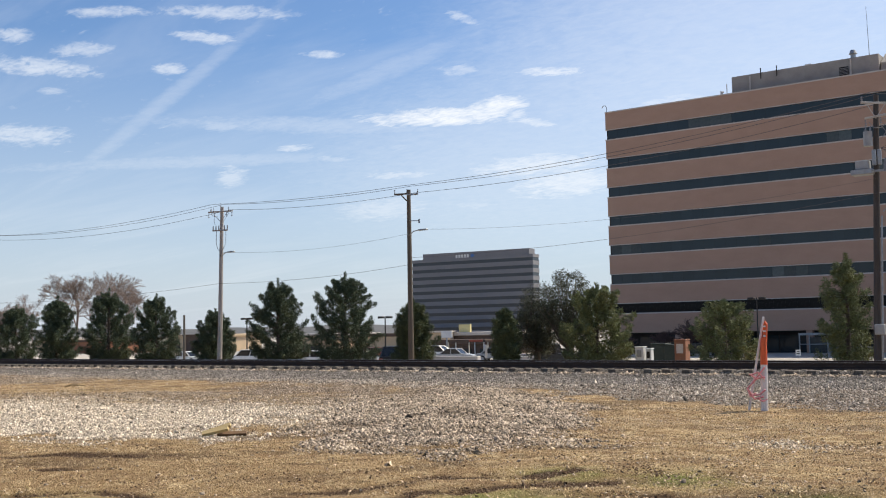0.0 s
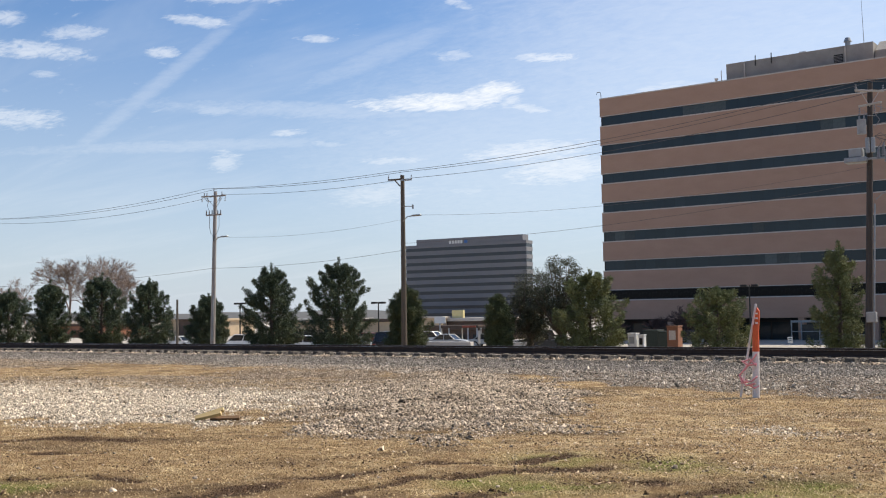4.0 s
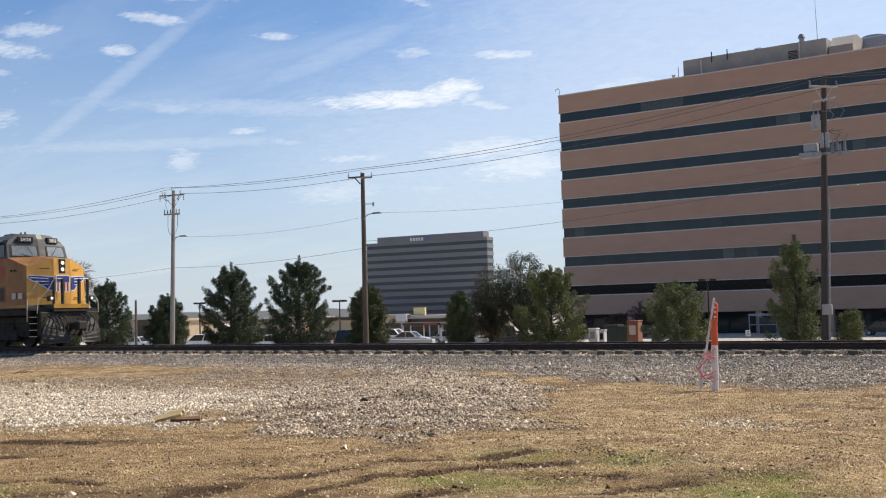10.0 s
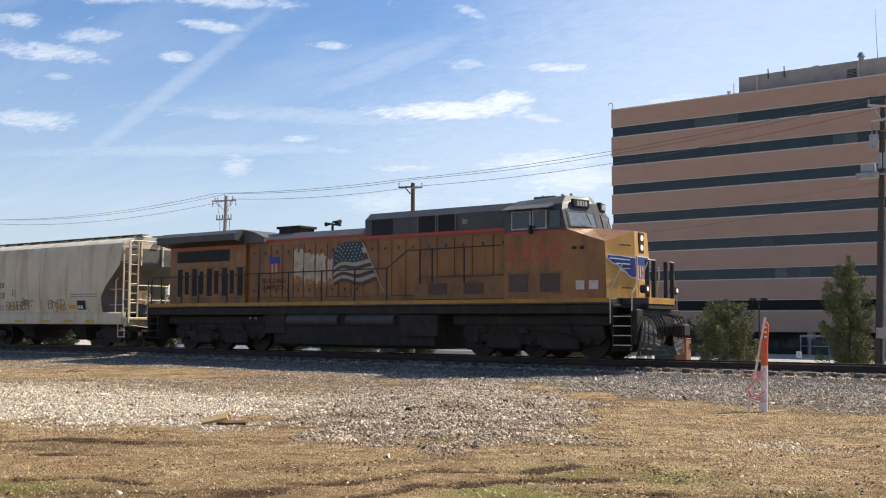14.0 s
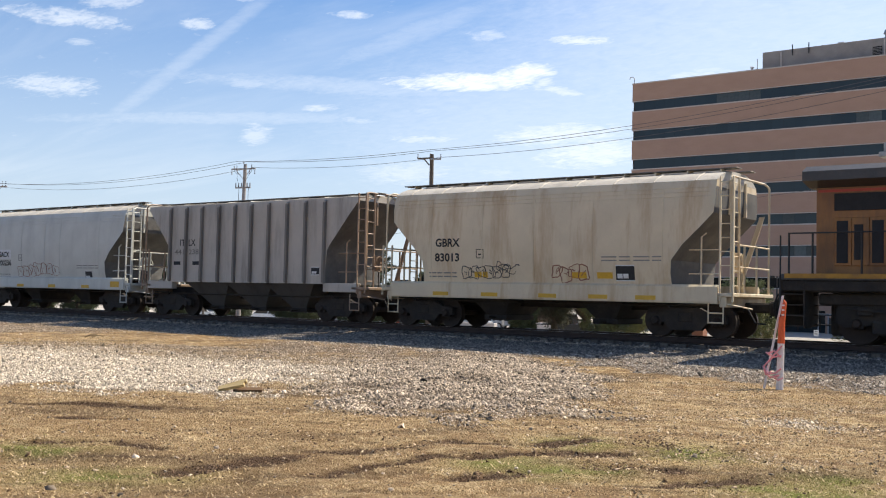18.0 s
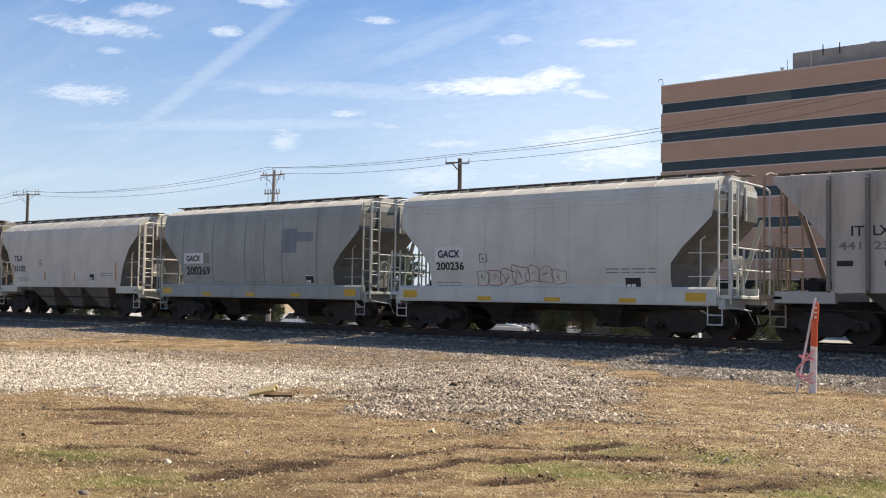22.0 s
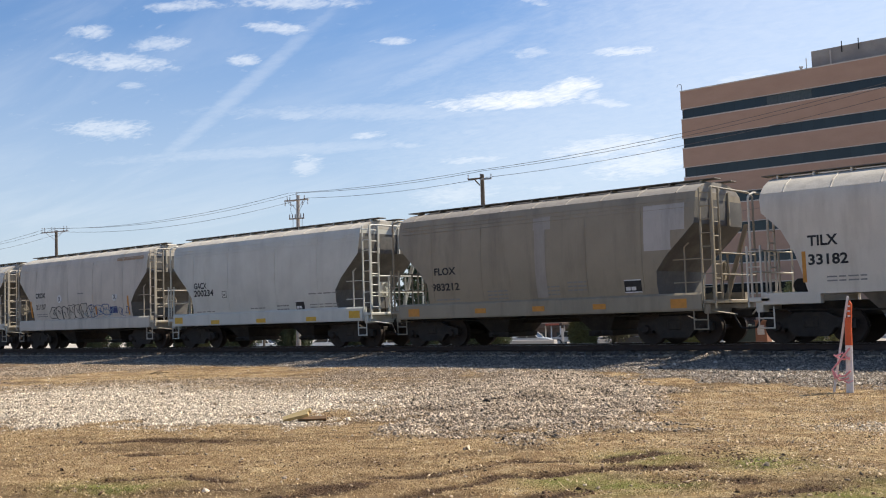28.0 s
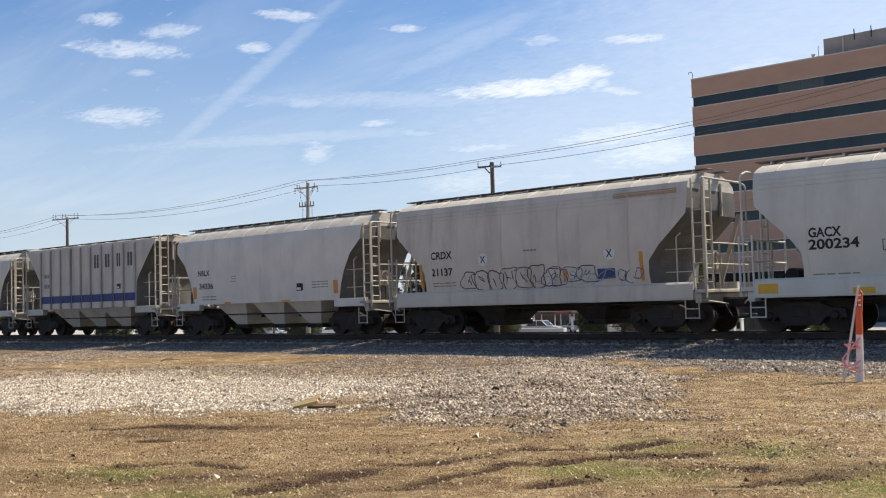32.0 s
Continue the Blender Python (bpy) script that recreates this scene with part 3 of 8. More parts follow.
# ---- loose stones, grass and clods ----
def scatter(n, x0, x1, y0, y1, keep, seed):
    rs = np.random.RandomState(seed)
    x, y = rs.uniform(x0, x1, n), rs.uniform(y0, y1, n)
    ok = rs.rand(n) < keep(x, y)
    # Only the wedge of land before the camera.
    a, b = to_view(x, y)
    ok &= (np.abs(a + 0.03 * b) < 0.56 * b + 0.5)
    return x[ok], y[ok], rs


def stones(name, mat, n, area, keep, size, seed, label, sink=0.35, flat=0.8):
    x, y, rs = scatter(n, *area, keep, seed)
    k = len(x)
    base = np.array([(1, 0, 0), (-0.5, 0.87, 0), (-0.5, -0.87, 0), (0.35, 0.6, 0.75), (-0.75, 0.05, 0.7), (0.4, -0.6, 0.72)])
    tri = np.array([(0, 1, 3), (1, 4, 3), (1, 2, 4), (2, 5, 4), (2, 0, 5), (0, 3, 5), (3, 4, 5)])
    s = size * np.exp(rs.normal(0, 0.38, k))
    ang = rs.uniform(0, 6.28, k)
    p = base[None] * (1 + rs.uniform(-0.3, 0.3, (k, 6, 3)))
    p = p * np.stack([s, s * rs.uniform(0.6, 1, k), s * flat * rs.uniform(0.6, 1.2, k)], -1)[:, None, :]
    tilt = rs.normal(0, 0.45, (k, 2))
    p[:, :, 2] += p[:, :, 0] * tilt[:, :1] + p[:, :, 1] * tilt[:, 1:]
    c, d = np.cos(ang)[:, None], np.sin(ang)[:, None]
    px, py = p[:, :, 0] * c - p[:, :, 1] * d, p[:, :, 0] * d + p[:, :, 1] * c
    z = ground_z(x, y) - sink * s * 0.5
    v = np.stack([px + x[:, None], py + y[:, None], p[:, :, 2] + z[:, None]], -1).reshape(-1, 3)
    f = (tri[None] + (np.arange(k) * 6)[:, None, None]).reshape(-1, 3)
    ob = new(name, raw_mesh(name, v, f, mat))
    return tagged(ob, label, "gravel", kind="stuff")


def keep_bank(x, y):
    return np.clip((y - foot(x, y)) / 0.9, 0, 1) * (1 - 0.35 * (y > 26.9)) * np.interp(x, [-70, -46, -28], [0.22, 0.45, 1.0])


def keep_mound(x, y):
    a, b = to_view(x, y)
    return np.clip(mound(a, b) * 2.6, 0, 1) * (y < 24)


def keep_pale(x, y):
    a, b = to_view(x, y)
    spot = 0.4 * np.exp(-(((a - 4.6) / 0.4) ** 2 + ((b - 14.4) / 0.65) ** 2))
    return np.maximum(np.clip(pale_patch(a, b) * 2.2, 0, 1), spot) * (y < 22)


def keep_loose(x, y):
    a, b = to_view(x, y)
    patch = 0.8 * np.exp(-(((a - 4.6) / 0.6) ** 2 + ((b - 14.4) / 0.9) ** 2))
    return np.clip(np.maximum.reduce([patch, mixed_zone(a, b), 0.02 + 0 * a]), 0, 1) * (y < 23.8)


def keep_litter(x, y):
    a, b = to_view(x, y)
    return np.clip(0.1 + 0.9 * np.clip((a - 0.5) / 3, 0, 1), 0, 1) * np.clip((lumps(x, y, 41, 0.7) - 0.28) * 2.0, 0.05, 1) * np.clip((20.2 - y) / 1.0, 0, 1) * np.clip((b - 7) / 3, 0.2, 1)


stones("ballast", M_DARKBALLAST, 165000, (-70, -0.5, 23.3, 29.6), lambda x, y: keep_bank(x, y) * np.clip((y - 23.3 - lumps(x, y, 88, 0.7)) / 0.6, 0, 1), 0.0205, 3, "coarse dark grey crushed stone by the track")
stones("bank_gravel", M_BALLAST, 150000, (-70, -0.5, 19.4, 24.6), lambda x, y: keep_bank(x, y) * (1 - 0.9 * np.clip((y - 23.3 - lumps(x, y, 88, 0.7)) / 0.6, 0, 1)), 0.0205, 33, "coarse grey crushed stone on the railway bank")
stones("gravel_mound", M_GRAVEL, 330000, (-24, -4, 9, 24), keep_mound, 0.0185, 4, "heap of mixed grey and tan gravel")
stones("pale_gravel", M_WHITEGRAVEL, 420000, (-34, -3, 7, 22), keep_pale, 0.017, 6, "spread of pale limestone gravel")
stones("loose_gravel", M_GRAVEL, 200000, (-42, -0.5, 4, 24), keep_loose, 0.0175, 7, "loose stones trodden into dry grass")
stones("leaf_litter", M_LITTER, 230000, (-30, -0.5, 4, 20.5), keep_litter, 0.013, 8, "scattered dead leaves and pale bits on dry grass", 0.1, 0.35)
stones("shoulder_stones", M_GRAVEL, 30000, (-70, -0.5, 26.4, 26.8), lambda x, y: (np.sin(x * 5.6 + 0.6 * np.sin(x * 0.9)) > -0.35) * 1.0, 0.024, 9, "pale crushed stone along the ends of the ties", 0.0)
stones("dark_stones", M_CLOD, 2000, (-6.2, -4.0, 9.6, 11.6), lambda x, y: np.exp(-(((x + 5.1) / 0.36) ** 2 + ((y - 10.6) / 0.3) ** 2)), 0.014, 12, "small dark heap of stones in the grass")


def keep_soil(x, y):
    a, b = to_view(x, y)
    return np.clip(rut_depth(a, b) * 1.8 - 0.3, 0, 1) + 0.09 * (lumps(x, y, 15, 0.5) > 0.66) + 0.003


def blades(name, mat, n, keep, length, seed, label):
    x, y, rs = scatter(n, -30, 0.5, 3.2, 20.5, keep, seed)
    k = len(x)
    s = length * np.exp(rs.normal(0, 0.35, k))
    ang, lean = rs.uniform(0, 6.28, k), rs.uniform(0.95, 1.5, k)
    dx, dy = np.cos(ang), np.sin(ang)
    w = 0.0035 + 0.0025 * rs.rand(k) + 0.0003 * np.hypot(x, y)
    z = ground_z(x, y)
    up, out = s * np.cos(lean), s * np.sin(lean)
    v = np.stack([np.stack([x - dy * w, y + dx * w, z - 0.004], -1), np.stack([x + dy * w, y - dx * w, z - 0.004], -1),
                  np.stack([x + dx * out, y + dy * out, z + up], -1)], 1).reshape(-1, 3)
    f = np.arange(k * 3).reshape(-1, 3)
    return tagged(new(name, raw_mesh(name, v, f, mat)), label, "grass", kind="stuff")


def keep_grass(x, y):
    a, b = to_view(x, y)
    st = np.maximum(np.clip(mound(a, b) * 3, 0, 1), np.clip(pale_patch(a, b) * 3, 0, 1))
    return np.clip(0.25 + 0.9 * lumps(x, y, 51, 0.5), 0, 1) * (1 - st) * (1 - np.clip(1.6 * rut_depth(a, b), 0, 1)) * np.clip((20.3 - y) / 0.6, 0, 1) * np.clip(9.0 / b, 0.16, 1)


def keep_green(x, y):
    a, b = to_view(x, y)
    return green_spots(a, b) * (1 - rut_depth(a, b))


blades("dry_grass", M_STRAW, 420000, keep_grass, 0.03, 61, "short dry straw-coloured grass")
blades("green_grass", M_GREENBLADE, 90000, keep_green, 0.022, 62, "patches of short green grass among the dry")
stones("soil_clods", M_CLOD, 200000, (-20, 0, 3.5, 15), keep_soil, 0.014, 13, "dark clods of soil turned up in wheel ruts", 0.6)


# ---- the railway ----
TRACK_Y, RAIL_Z = 28.15, 0.59


def make_track():
    root = tagged(new("railway_track"), "single railway track on weathered ties and stone", "railway track", kind="structure")
    root.location = (0, TRACK_Y, RAIL_Z)
    prof = [(-0.07, -0.172), (0.07, -0.172), (0.07, -0.16), (0.012, -0.145), (0.012, -0.04), (0.036, -0.03), (0.036, -0.004), (0.03, 0), (-0.03, 0), (-0.036, -0.004), (-0.036, -0.03), (-0.012, -0.04), (-0.012, -0.145), (-0.07, -0.16)]
    for side in (-0.755, 0.755):
        bm = bmesh.new()
        prism_x(bm, [(side + y, z) for y, z in prof], -420, 260)
        rail = part("rail", bm, M_RAIL, root)
        bm = bmesh.new()
        box(bm, -420, 260, side - 0.026, side + 0.026, 0.0005, 0.002)
        part("rail_head", bm, M_RAILTOP, rail, "polished running surface")
    bm = bmesh.new()
    soft_box(bm, -0.115, 0.115, -1.3, 1.3, -0.36, -0.178, 0.012)
    tie = mesh_of("tie", bm, M_TIE)
    bm = bmesh.new()
    soft_box(bm, -0.10, 0.10, -0.17, 0.17, -0.178, -0.168, 0.003)
    plate = mesh_of("tie_plate", bm, M_RAIL)
    rnd = random.Random(5)
    for i in range(170):
        x = -90 + i * 0.56 + rnd.uniform(-0.02, 0.02)
        t = shared("tie", tie, root, pose(x, rnd.uniform(-0.04, 0.04), rnd.uniform(-0.01, 0.006), 0, 0, rnd.uniform(-0.8, 0.8)))
        if -62 < x < 4:
            shared("tie_plate", plate, t, pose(0, -0.755, 0.0))
    bm = bmesh.new()
    for x0, x1, n in ((-420, -90.6, 560), (5.6, 260, 430)):
        for i in range(n):
            x = x0 + (x1 - x0) * i / n
            box(bm, x - 0.11, x + 0.11, -1.3, 1.3, -0.3, -0.18)
    ob = part("far_ties", bm, M_TIE, root)
    ob["kind"] = "stuff"


make_track()


# ---- trees ----
def gz(x, y):
    return float(ground_z(np.array([float(x)]), np.array([float(y)]))[0])


def leaf_cloud(centres, radii, per, size, rs, flat=0.8, droop=0.0, slim=0.26):
    """Small pointed leaves round many centres."""
    k = len(centres) * per
    c = np.repeat(centres, per, 0)
    r = np.repeat(radii, per)
    d = rs.normal(size=(k, 3))
    d /= np.linalg.norm(d, axis=1)[:, None]
    d[:, 2] *= flat
    p = c + d * (r * rs.rand(k) ** 0.45)[:, None]
    p[:, 2] -= droop * r * rs.rand(k)
    a = rs.normal(size=(k, 3)) + 0.9 * d + np.array([0, 0, 0.35])
    a /= np.linalg.norm(a, axis=1)[:, None]
    b = np.cross(a, rs.normal(size=(k, 3)))
    b /= np.linalg.norm(b, axis=1)[:, None] + 1e-9
    s = size * rs.uniform(0.6, 1.4, k)[:, None]
    w = s * slim
    v = np.stack([p - b * w, p + b * w, p + a * s], 1).reshape(-1, 3)
    return v, np.arange(3 * k).reshape(-1, 3)


def limb_mesh(name, segs, mat, n=5):
    """Tapered limbs: (from, to, radius, radius)."""
    V, F = [], []
    for p, q, r0, r1 in segs:
        p, q = np.array(p, float), np.array(q, float)
        d = q - p
        d /= np.linalg.norm(d) + 1e-9
        a = np.cross(d, (0.3, 0.2, 1.0) if abs(d[2]) < 0.9 else (1.0, 0, 0))
        a /= np.linalg.norm(a)
        b = np.cross(d, a)
        o = len(V)
        for c, r in ((p, r0), (q, r1)):
            for j in range(n):
                t = 2 * math.pi * j / n
                V.append(c + (a * math.cos(t) + b * math.sin(t)) * r)
        for j in range(n):
            F.append((o + j, o + (j + 1) % n, o + n + (j + 1) % n, o + n + j))
    return raw_mesh(name, np.array(V), np.array(F), mat)


def pine(x, y, height, width, seed, mat=None, label="", gaps=0.0, lean=0.0):
    """A field-grown pine: a trunk, limbs that turn up at their ends, each ending in a dense upright plume of needles."""
    rs = np.random.RandomState(seed)
    z0 = gz(x, y)
    root = tagged(new("pine_tree"), label or "dark green bushy pine tree beside the railway", "tree", "row of pines")
    root.location = (x, y, z0 - 0.05)
    segs, cen, rad = [], [], []
    top = np.array([lean * height, 0, height])
    up = np.array([0, 0, 1.0])
    segs.append(((0, 0, 0), top * 0.5, 0.02 * height + 0.03, 0.012 * height + 0.02))
    segs.append((top * 0.5, top * 0.97, 0.012 * height + 0.02, 0.012))
    n = int((34 + 11 * height) * (1 - 0.68 * gaps))
    lobes = rs.uniform(0.58 - 0.2 * gaps, 1.12 + 0.1 * gaps, 13)
    for i in range(n):
        u = 0.02 + 0.93 * ((i + rs.rand()) / n) ** 1.05
        env = np.interp(u, [0, 0.10, 0.28, 0.5, 0.7, 0.86, 1.0], [0.84, 0.98, 1.05, 1.0, 0.84, 0.56, 0.14])
        ang = i * 2.4 + rs.uniform(-0.4, 0.4)
        reach = max(0.06, width / 2 * env * lobes[int((ang / 0.55 + 9 * u) % 13)] * rs.uniform(0.8, 1.08) - 0.10)
        base = top * max(0.02, u - 0.09)
        out = np.array([math.cos(ang), math.sin(ang), 0])
        knee = base + out * reach * 0.72 + up * reach * rs.uniform(0.1, 0.3)
        rise = rs.uniform(0.35, 0.75) * (1.15 - 0.55 * u)
        tip = base + out * reach + up * (reach * 0.25 + rise)
        segs.append((base, knee, 0.02 + 0.02 * (1 - u), 0.014))
        segs.append((knee, tip, 0.014, 0.006))
        # The inner limb carries loose needles, the end a spindle-shaped plume.
        for f in np.arange(0.4, 1.0, 0.24):
            cen.append(base + (knee - base) * f + rs.normal(0, 0.07, 3)), rad.append(rs.uniform(0.15, 0.24))
        m = 7 if gaps < 0.4 else 5
        for k in range(m):
            f = k / (m - 1)
            q = knee + (tip - knee) * (f * 1.05 - 0.1)
            fat = (0.11 + 0.17 * math.sin(math.pi * min(1.0, 0.18 + 0.78 * f))) * (1.1 - 0.35 * u) * (1 + 0.2 * gaps)
            cen.append(q + rs.normal(0, 0.035, 3)), rad.append(fat)
            if k < m - 1:
                side_ = rs.normal(0, 1, 3)
                side_[2] = abs(side_[2]) * 0.5
                cen.append(q + side_ / np.linalg.norm(side_) * fat * 0.9), rad.append(fat * 0.62)
    for k in range(8):  # the leader
        cen.append(top * (1.0 - 0.022 * k) - up * 0.08 + rs.normal(0, 0.02 + 0.012 * k, 3)), rad.append(0.07 + 0.018 * k)
    v, f = leaf_cloud(np.array(cen), np.array(rad), 40, 0.13, rs, 1.0, 0.0, 0.155)
    trunk = new("trunk", limb_mesh("trunk", segs, M_BARK))
    trunk.parent = root
    crown = new("crown", raw_mesh("crown", v, f, mat or M_PINE))
    crown.parent = root
    return root


# x, top above the field, width, yellowish needles, gaps, lean
for x, top, wide, yellow, gaps, lean in [
        (-75.1, 4.35, 3.7, 0, 0.1, 0), (-69.6, 4.9, 3.3, 0, 0.1, 0), (-63.4, 5.2, 4.1, 0, 0.05, 0), (-58.2, 4.64, 3.5, 0, 0.15, 0.015), (-52.2, 3.44, 3.0, 0, 0.0, 0),
        (-46.5, 5.17, 4.0, 0, 0.0, 0.01), (-41.0, 5.3, 4.2, 0, 0.05, 0.01), (-35.9, 3.55, 2.6, 1, 0.1, 0.0), (-29.8, 2.93, 1.75, 1, 0.05, 0),
        (-24.5, 4.0, 3.7, 2, 0.3, 0.02), (-17.9, 2.95, 3.1, 2, 0.5, -0.02), (-12.55, 4.75, 2.9, 2, 0.6, 0.01)]:
    pine(x * 1.174, 54.0, 1.6 + (top - 0.14 - 1.6) * 1.174 - gz(x * 1.174, 54.0), wide * 1.174, int(-x * 10), (M_PINE, M_PINE3, M_PINE2)[yellow],
         ("dark green bushy pine tree beside the railway", "mid-green bushy pine tree beside the railway", "yellowish green open pine tree beside the railway")[yellow], gaps, lean)
pine(-11.9, 53.0, 2.0, 1.3, 777, M_PINE2, "small yellowish young pine near a utility pole", 0.6)


def broadleaf(x, y, height, width, seed, mat, label, per=70, leaf=0.16):
    rs = np.random.RandomState(seed)
    root = tagged(new("oak_tree"), label, "tree")
    root.location = (x, y, gz(x, y) - 0.05)
    segs, cen, rad = [], [], []
    fork = np.array([0, 0, height * 0.22])
    segs.append(((0, 0, 0), fork, 0.26, 0.2))
    mid = np.array([0, 0, height * 0.56])
    size = np.array([width / 2 - 0.2, width / 2 - 0.2, height * 0.43])
    bumps = rs.normal(size=(9, 3))
    bumps /= np.linalg.norm(bumps, axis=1)[:, None]
    for i in range(270):
        d = rs.normal(size=3)
        d /= np.linalg.norm(d)
        swell = 0.84 + 0.26 * max(0.0, float((bumps @ d).max()) - 0.5) * 2
        q = mid + d * size * (rs.rand() ** 0.4) * swell
        cen.append(q), rad.append(rs.uniform(0.3, 0.5))
        if i % 4 == 0:
            knee = fork + (q - fork) * 0.5 + rs.normal(0, 0.12, 3)
            segs.append((fork, knee, 0.09, 0.05))
            segs.append((knee, q, 0.05, 0.012))
    v, f = leaf_cloud(np.array(cen), np.array(rad), per, leaf, rs, 0.8)
    t = new("trunk", limb_mesh("trunk", segs, M_BARK))
    t.parent = root
    c = new("crown", raw_mesh("crown", v, f, mat))
    c.parent = root


broadleaf(-32.4, 57.0, 6.25, 4.1, 11, M_OAK, "dark evergreen oak tree with a dense round crown", 105, 0.085)
broadleaf(-35.2, 58.0, 5.7, 3.4, 12, M_OAK, "dark evergreen oak tree with a dense round crown", 105, 0.085)
broadleaf(-5.9, 60.0, 4.6, 4.4, 13, M_OAK, "dark evergreen tree beside the office building")


def bare_tree(name, x, y, height, width, seed, mat, label, levels=5, root_r=None, tag="tree"):
    rs = np.random.RandomState(seed)
    segs = []
    r0 = root_r or height * 0.015

    def grow(p, d, ln, r, lv):
        q = p + d * ln
        thin = 0.0011 * height if root_r is None else 0.005 * height
        segs.append((p, q, max(r, thin), max(r * 0.72, thin * 0.8)))
        if lv == 0:
            return
        for _ in range(3 if lv > 2 else 4):
            e = d + rs.normal(0, 0.52, 3) * np.array([width, width, 0.75])
            e[2] = max(e[2], 0.05)
            e /= np.linalg.norm(e)
            grow(p + d * ln * rs.uniform(0.55, 1.0), e, ln * rs.uniform(0.62, 0.84), r * 0.62, lv - 1)

    for _ in range(1 if root_r is None else 4):
        grow(np.array([0, 0, 0.0]), np.array([rs.normal(0, 0.1), rs.normal(0, 0.1), 1.0]), height * 0.27, r0, levels)
    root = tagged(new(name), label, tag)
    root.location = (x, y, gz(x, y) - 0.05)
    t = new("bare_crown", limb_mesh("bare_crown", segs, mat, 3))
    t.parent = root


for x_, h_, s_ in ((-277, 30, 31), (-264, 28, 32), (-254, 24, 37), (-300, 21.5, 33), (-312, 22, 34), (-323, 20, 38)):
    bare_tree("bare_tree", x_, 190, h_, 0.88, s_, M_TWIG, "leafless grey-brown winter tree far off", 7)
bare_tree("bare_tree", -97, 165, 9, 1.4, 35, M_TWIG, "leafless grey-brown winter tree far off", 5)
bare_tree("bare_tree", -88, 165, 8, 1.4, 36, M_TWIG, "leafless grey-brown winter tree far off", 5)
for i_, (x_, h_) in enumerate(((-51.5, 6.2), (-55.5, 5.0), (-49.0, 5.4), (-60.0, 4.4), (-22.0, 5.0), (-13.5, 5.5), (-8.5, 5.5))):
    bare_tree("bare_shrub", x_, 121, h_, 1.5, 40 + i_, M_REDTWIG, "leafless reddish-brown ornamental tree by the building", 4, 0.05)


# ---- buildings ----
def wall_box(name, mat, parent, x0, x1, y0, y1, z0, z1, label=""):
    bm = bmesh.new()
    box(bm, x0, x1, y0, y1, z0, z1)
    return part(name, bm, mat, parent, label)


def office_building():
    root = tagged(new("office_building"), "seven-storey brown brick office building with long ribbon windows", "building")
    X0, X1, Y0, Y1, G = -67.6, 14.0, 131.4, 160.0, -3.42
    root.location = (0, 0, 0)
    P = 4.075
    sills = [27.93 - P * k for k in range(7)]
    tops = [s + 1.3 for s in sills]
    edges = [31.88] + [v for s, t in zip(sills, tops) for v in (t, s)] + [0.74]
    bands = list(zip(edges[0::2], edges[1::2]))
    for hi, lo in bands:
        wall_box("brick_band", M_BRICK, root, X0, X1, Y0, Y1, lo, hi)
        wall_box("stone_trim", M_TRIM, root, X0 - 0.04, X1, Y0 - 0.05, Y0 - 0.002, hi - 0.15, hi)
        if lo > 1:
            wall_box("stone_trim", M_TRIM, root, X0 - 0.04, X1, Y0 - 0.05, Y0 - 0.002, lo, lo + 0.09)
    bm = bmesh.new()
    box(bm, -0.74, 0.74, 0, 0.03, 0.02, 1.28)
    pane = mesh_of("pane", bm, M_GLASS)
    pale = pane.copy()
    pale.materials[0] = M_BLIND
    rnd = random.Random(8)
    black = pane.copy()
    black.materials[0] = M_BLACKGLASS
    lit = 0
    for lo, hi in zip(sills, tops):
        band = wall_box("window_band", M_FRAME, root, X0 + 0.10, X1 - 0.10, Y0 + 0.20, Y1 - 0.2, lo, hi)
        n = 54
        for i in range(n):
            x = X0 + 0.35 + 0.74 + i * (X1 - X0 - 0.7 - 1.48) / (n - 1)
            if lit == 0 and rnd.random() < 0.07:
                lit = rnd.randint(1, 4)
            me = black if lo < 4 else (pale if lit else pane)
            lit = max(0, lit - 1)
            shared("pane", me, band, pose(x, Y0 + 0.13, lo, rnd.uniform(-0.1, 0.1), 0, rnd.uniform(-0.1, 0.1)))
    # The recessed ground floor with its glazed entrance.
    core = wall_box("ground_floor_wall", M_FRAME, root, X0 + 0.5, X1 - 0.5, Y0 + 3.0, Y1 - 3, G, 0.74)
    bm = bmesh.new()
    box(bm, -1.3, 1.3, 0, 0.05, 0.2, 3.6)
    gp = mesh_of("pane", bm, M_GLASS)
    for i in range(27):
        shared("pane", gp, core, pose(X0 + 4.2 + i * 2.8, Y0 + 2.93, G))
    for i in range(10):
        bm = bmesh.new()
        soft_box(bm, -0.4, 0.4, 0, 0.8, G - 0.1, 0.74, 0.03)
        part("column", bm, M_BRICK, root, at=pose(X0 + 1.0 + i * 8.7, Y0 + 0.1, 0))
    # Entrance frame.
    x0, x1 = -41.4, -36.8
    ent = wall_box("entrance", M_STEELGREY, root, x0, x1, Y0 - 1.25, Y0 - 1.0, 0.15, 0.42, "glazed entrance porch with pale metal frame")
    for a in (x0, x0 + 1.2, x1 - 1.2, x1 - 0.12):
        wall_box("post", M_STEELGREY, ent, a, a + 0.12, Y0 - 1.2, Y0 - 1.05, G, 0.15)
    wall_box("transom", M_STEELGREY, ent, x0, x1, Y0 - 1.19, Y0 - 1.09, -1.0, -0.9)
    bm = bmesh.new()
    box(bm, x0 + 1.3, x1 - 1.3, Y0 - 1.1, Y0 - 1.07, G, -0.1)
    part("pane", bm, M_BLIND, ent)
    # Plant rooms and small things on the roof.
    ph = wall_box("plant_room", M_CONCRETE, root, -49.8, -31.2, 133.5, 148, 31.7, 34.45, "stained grey concrete plant room")
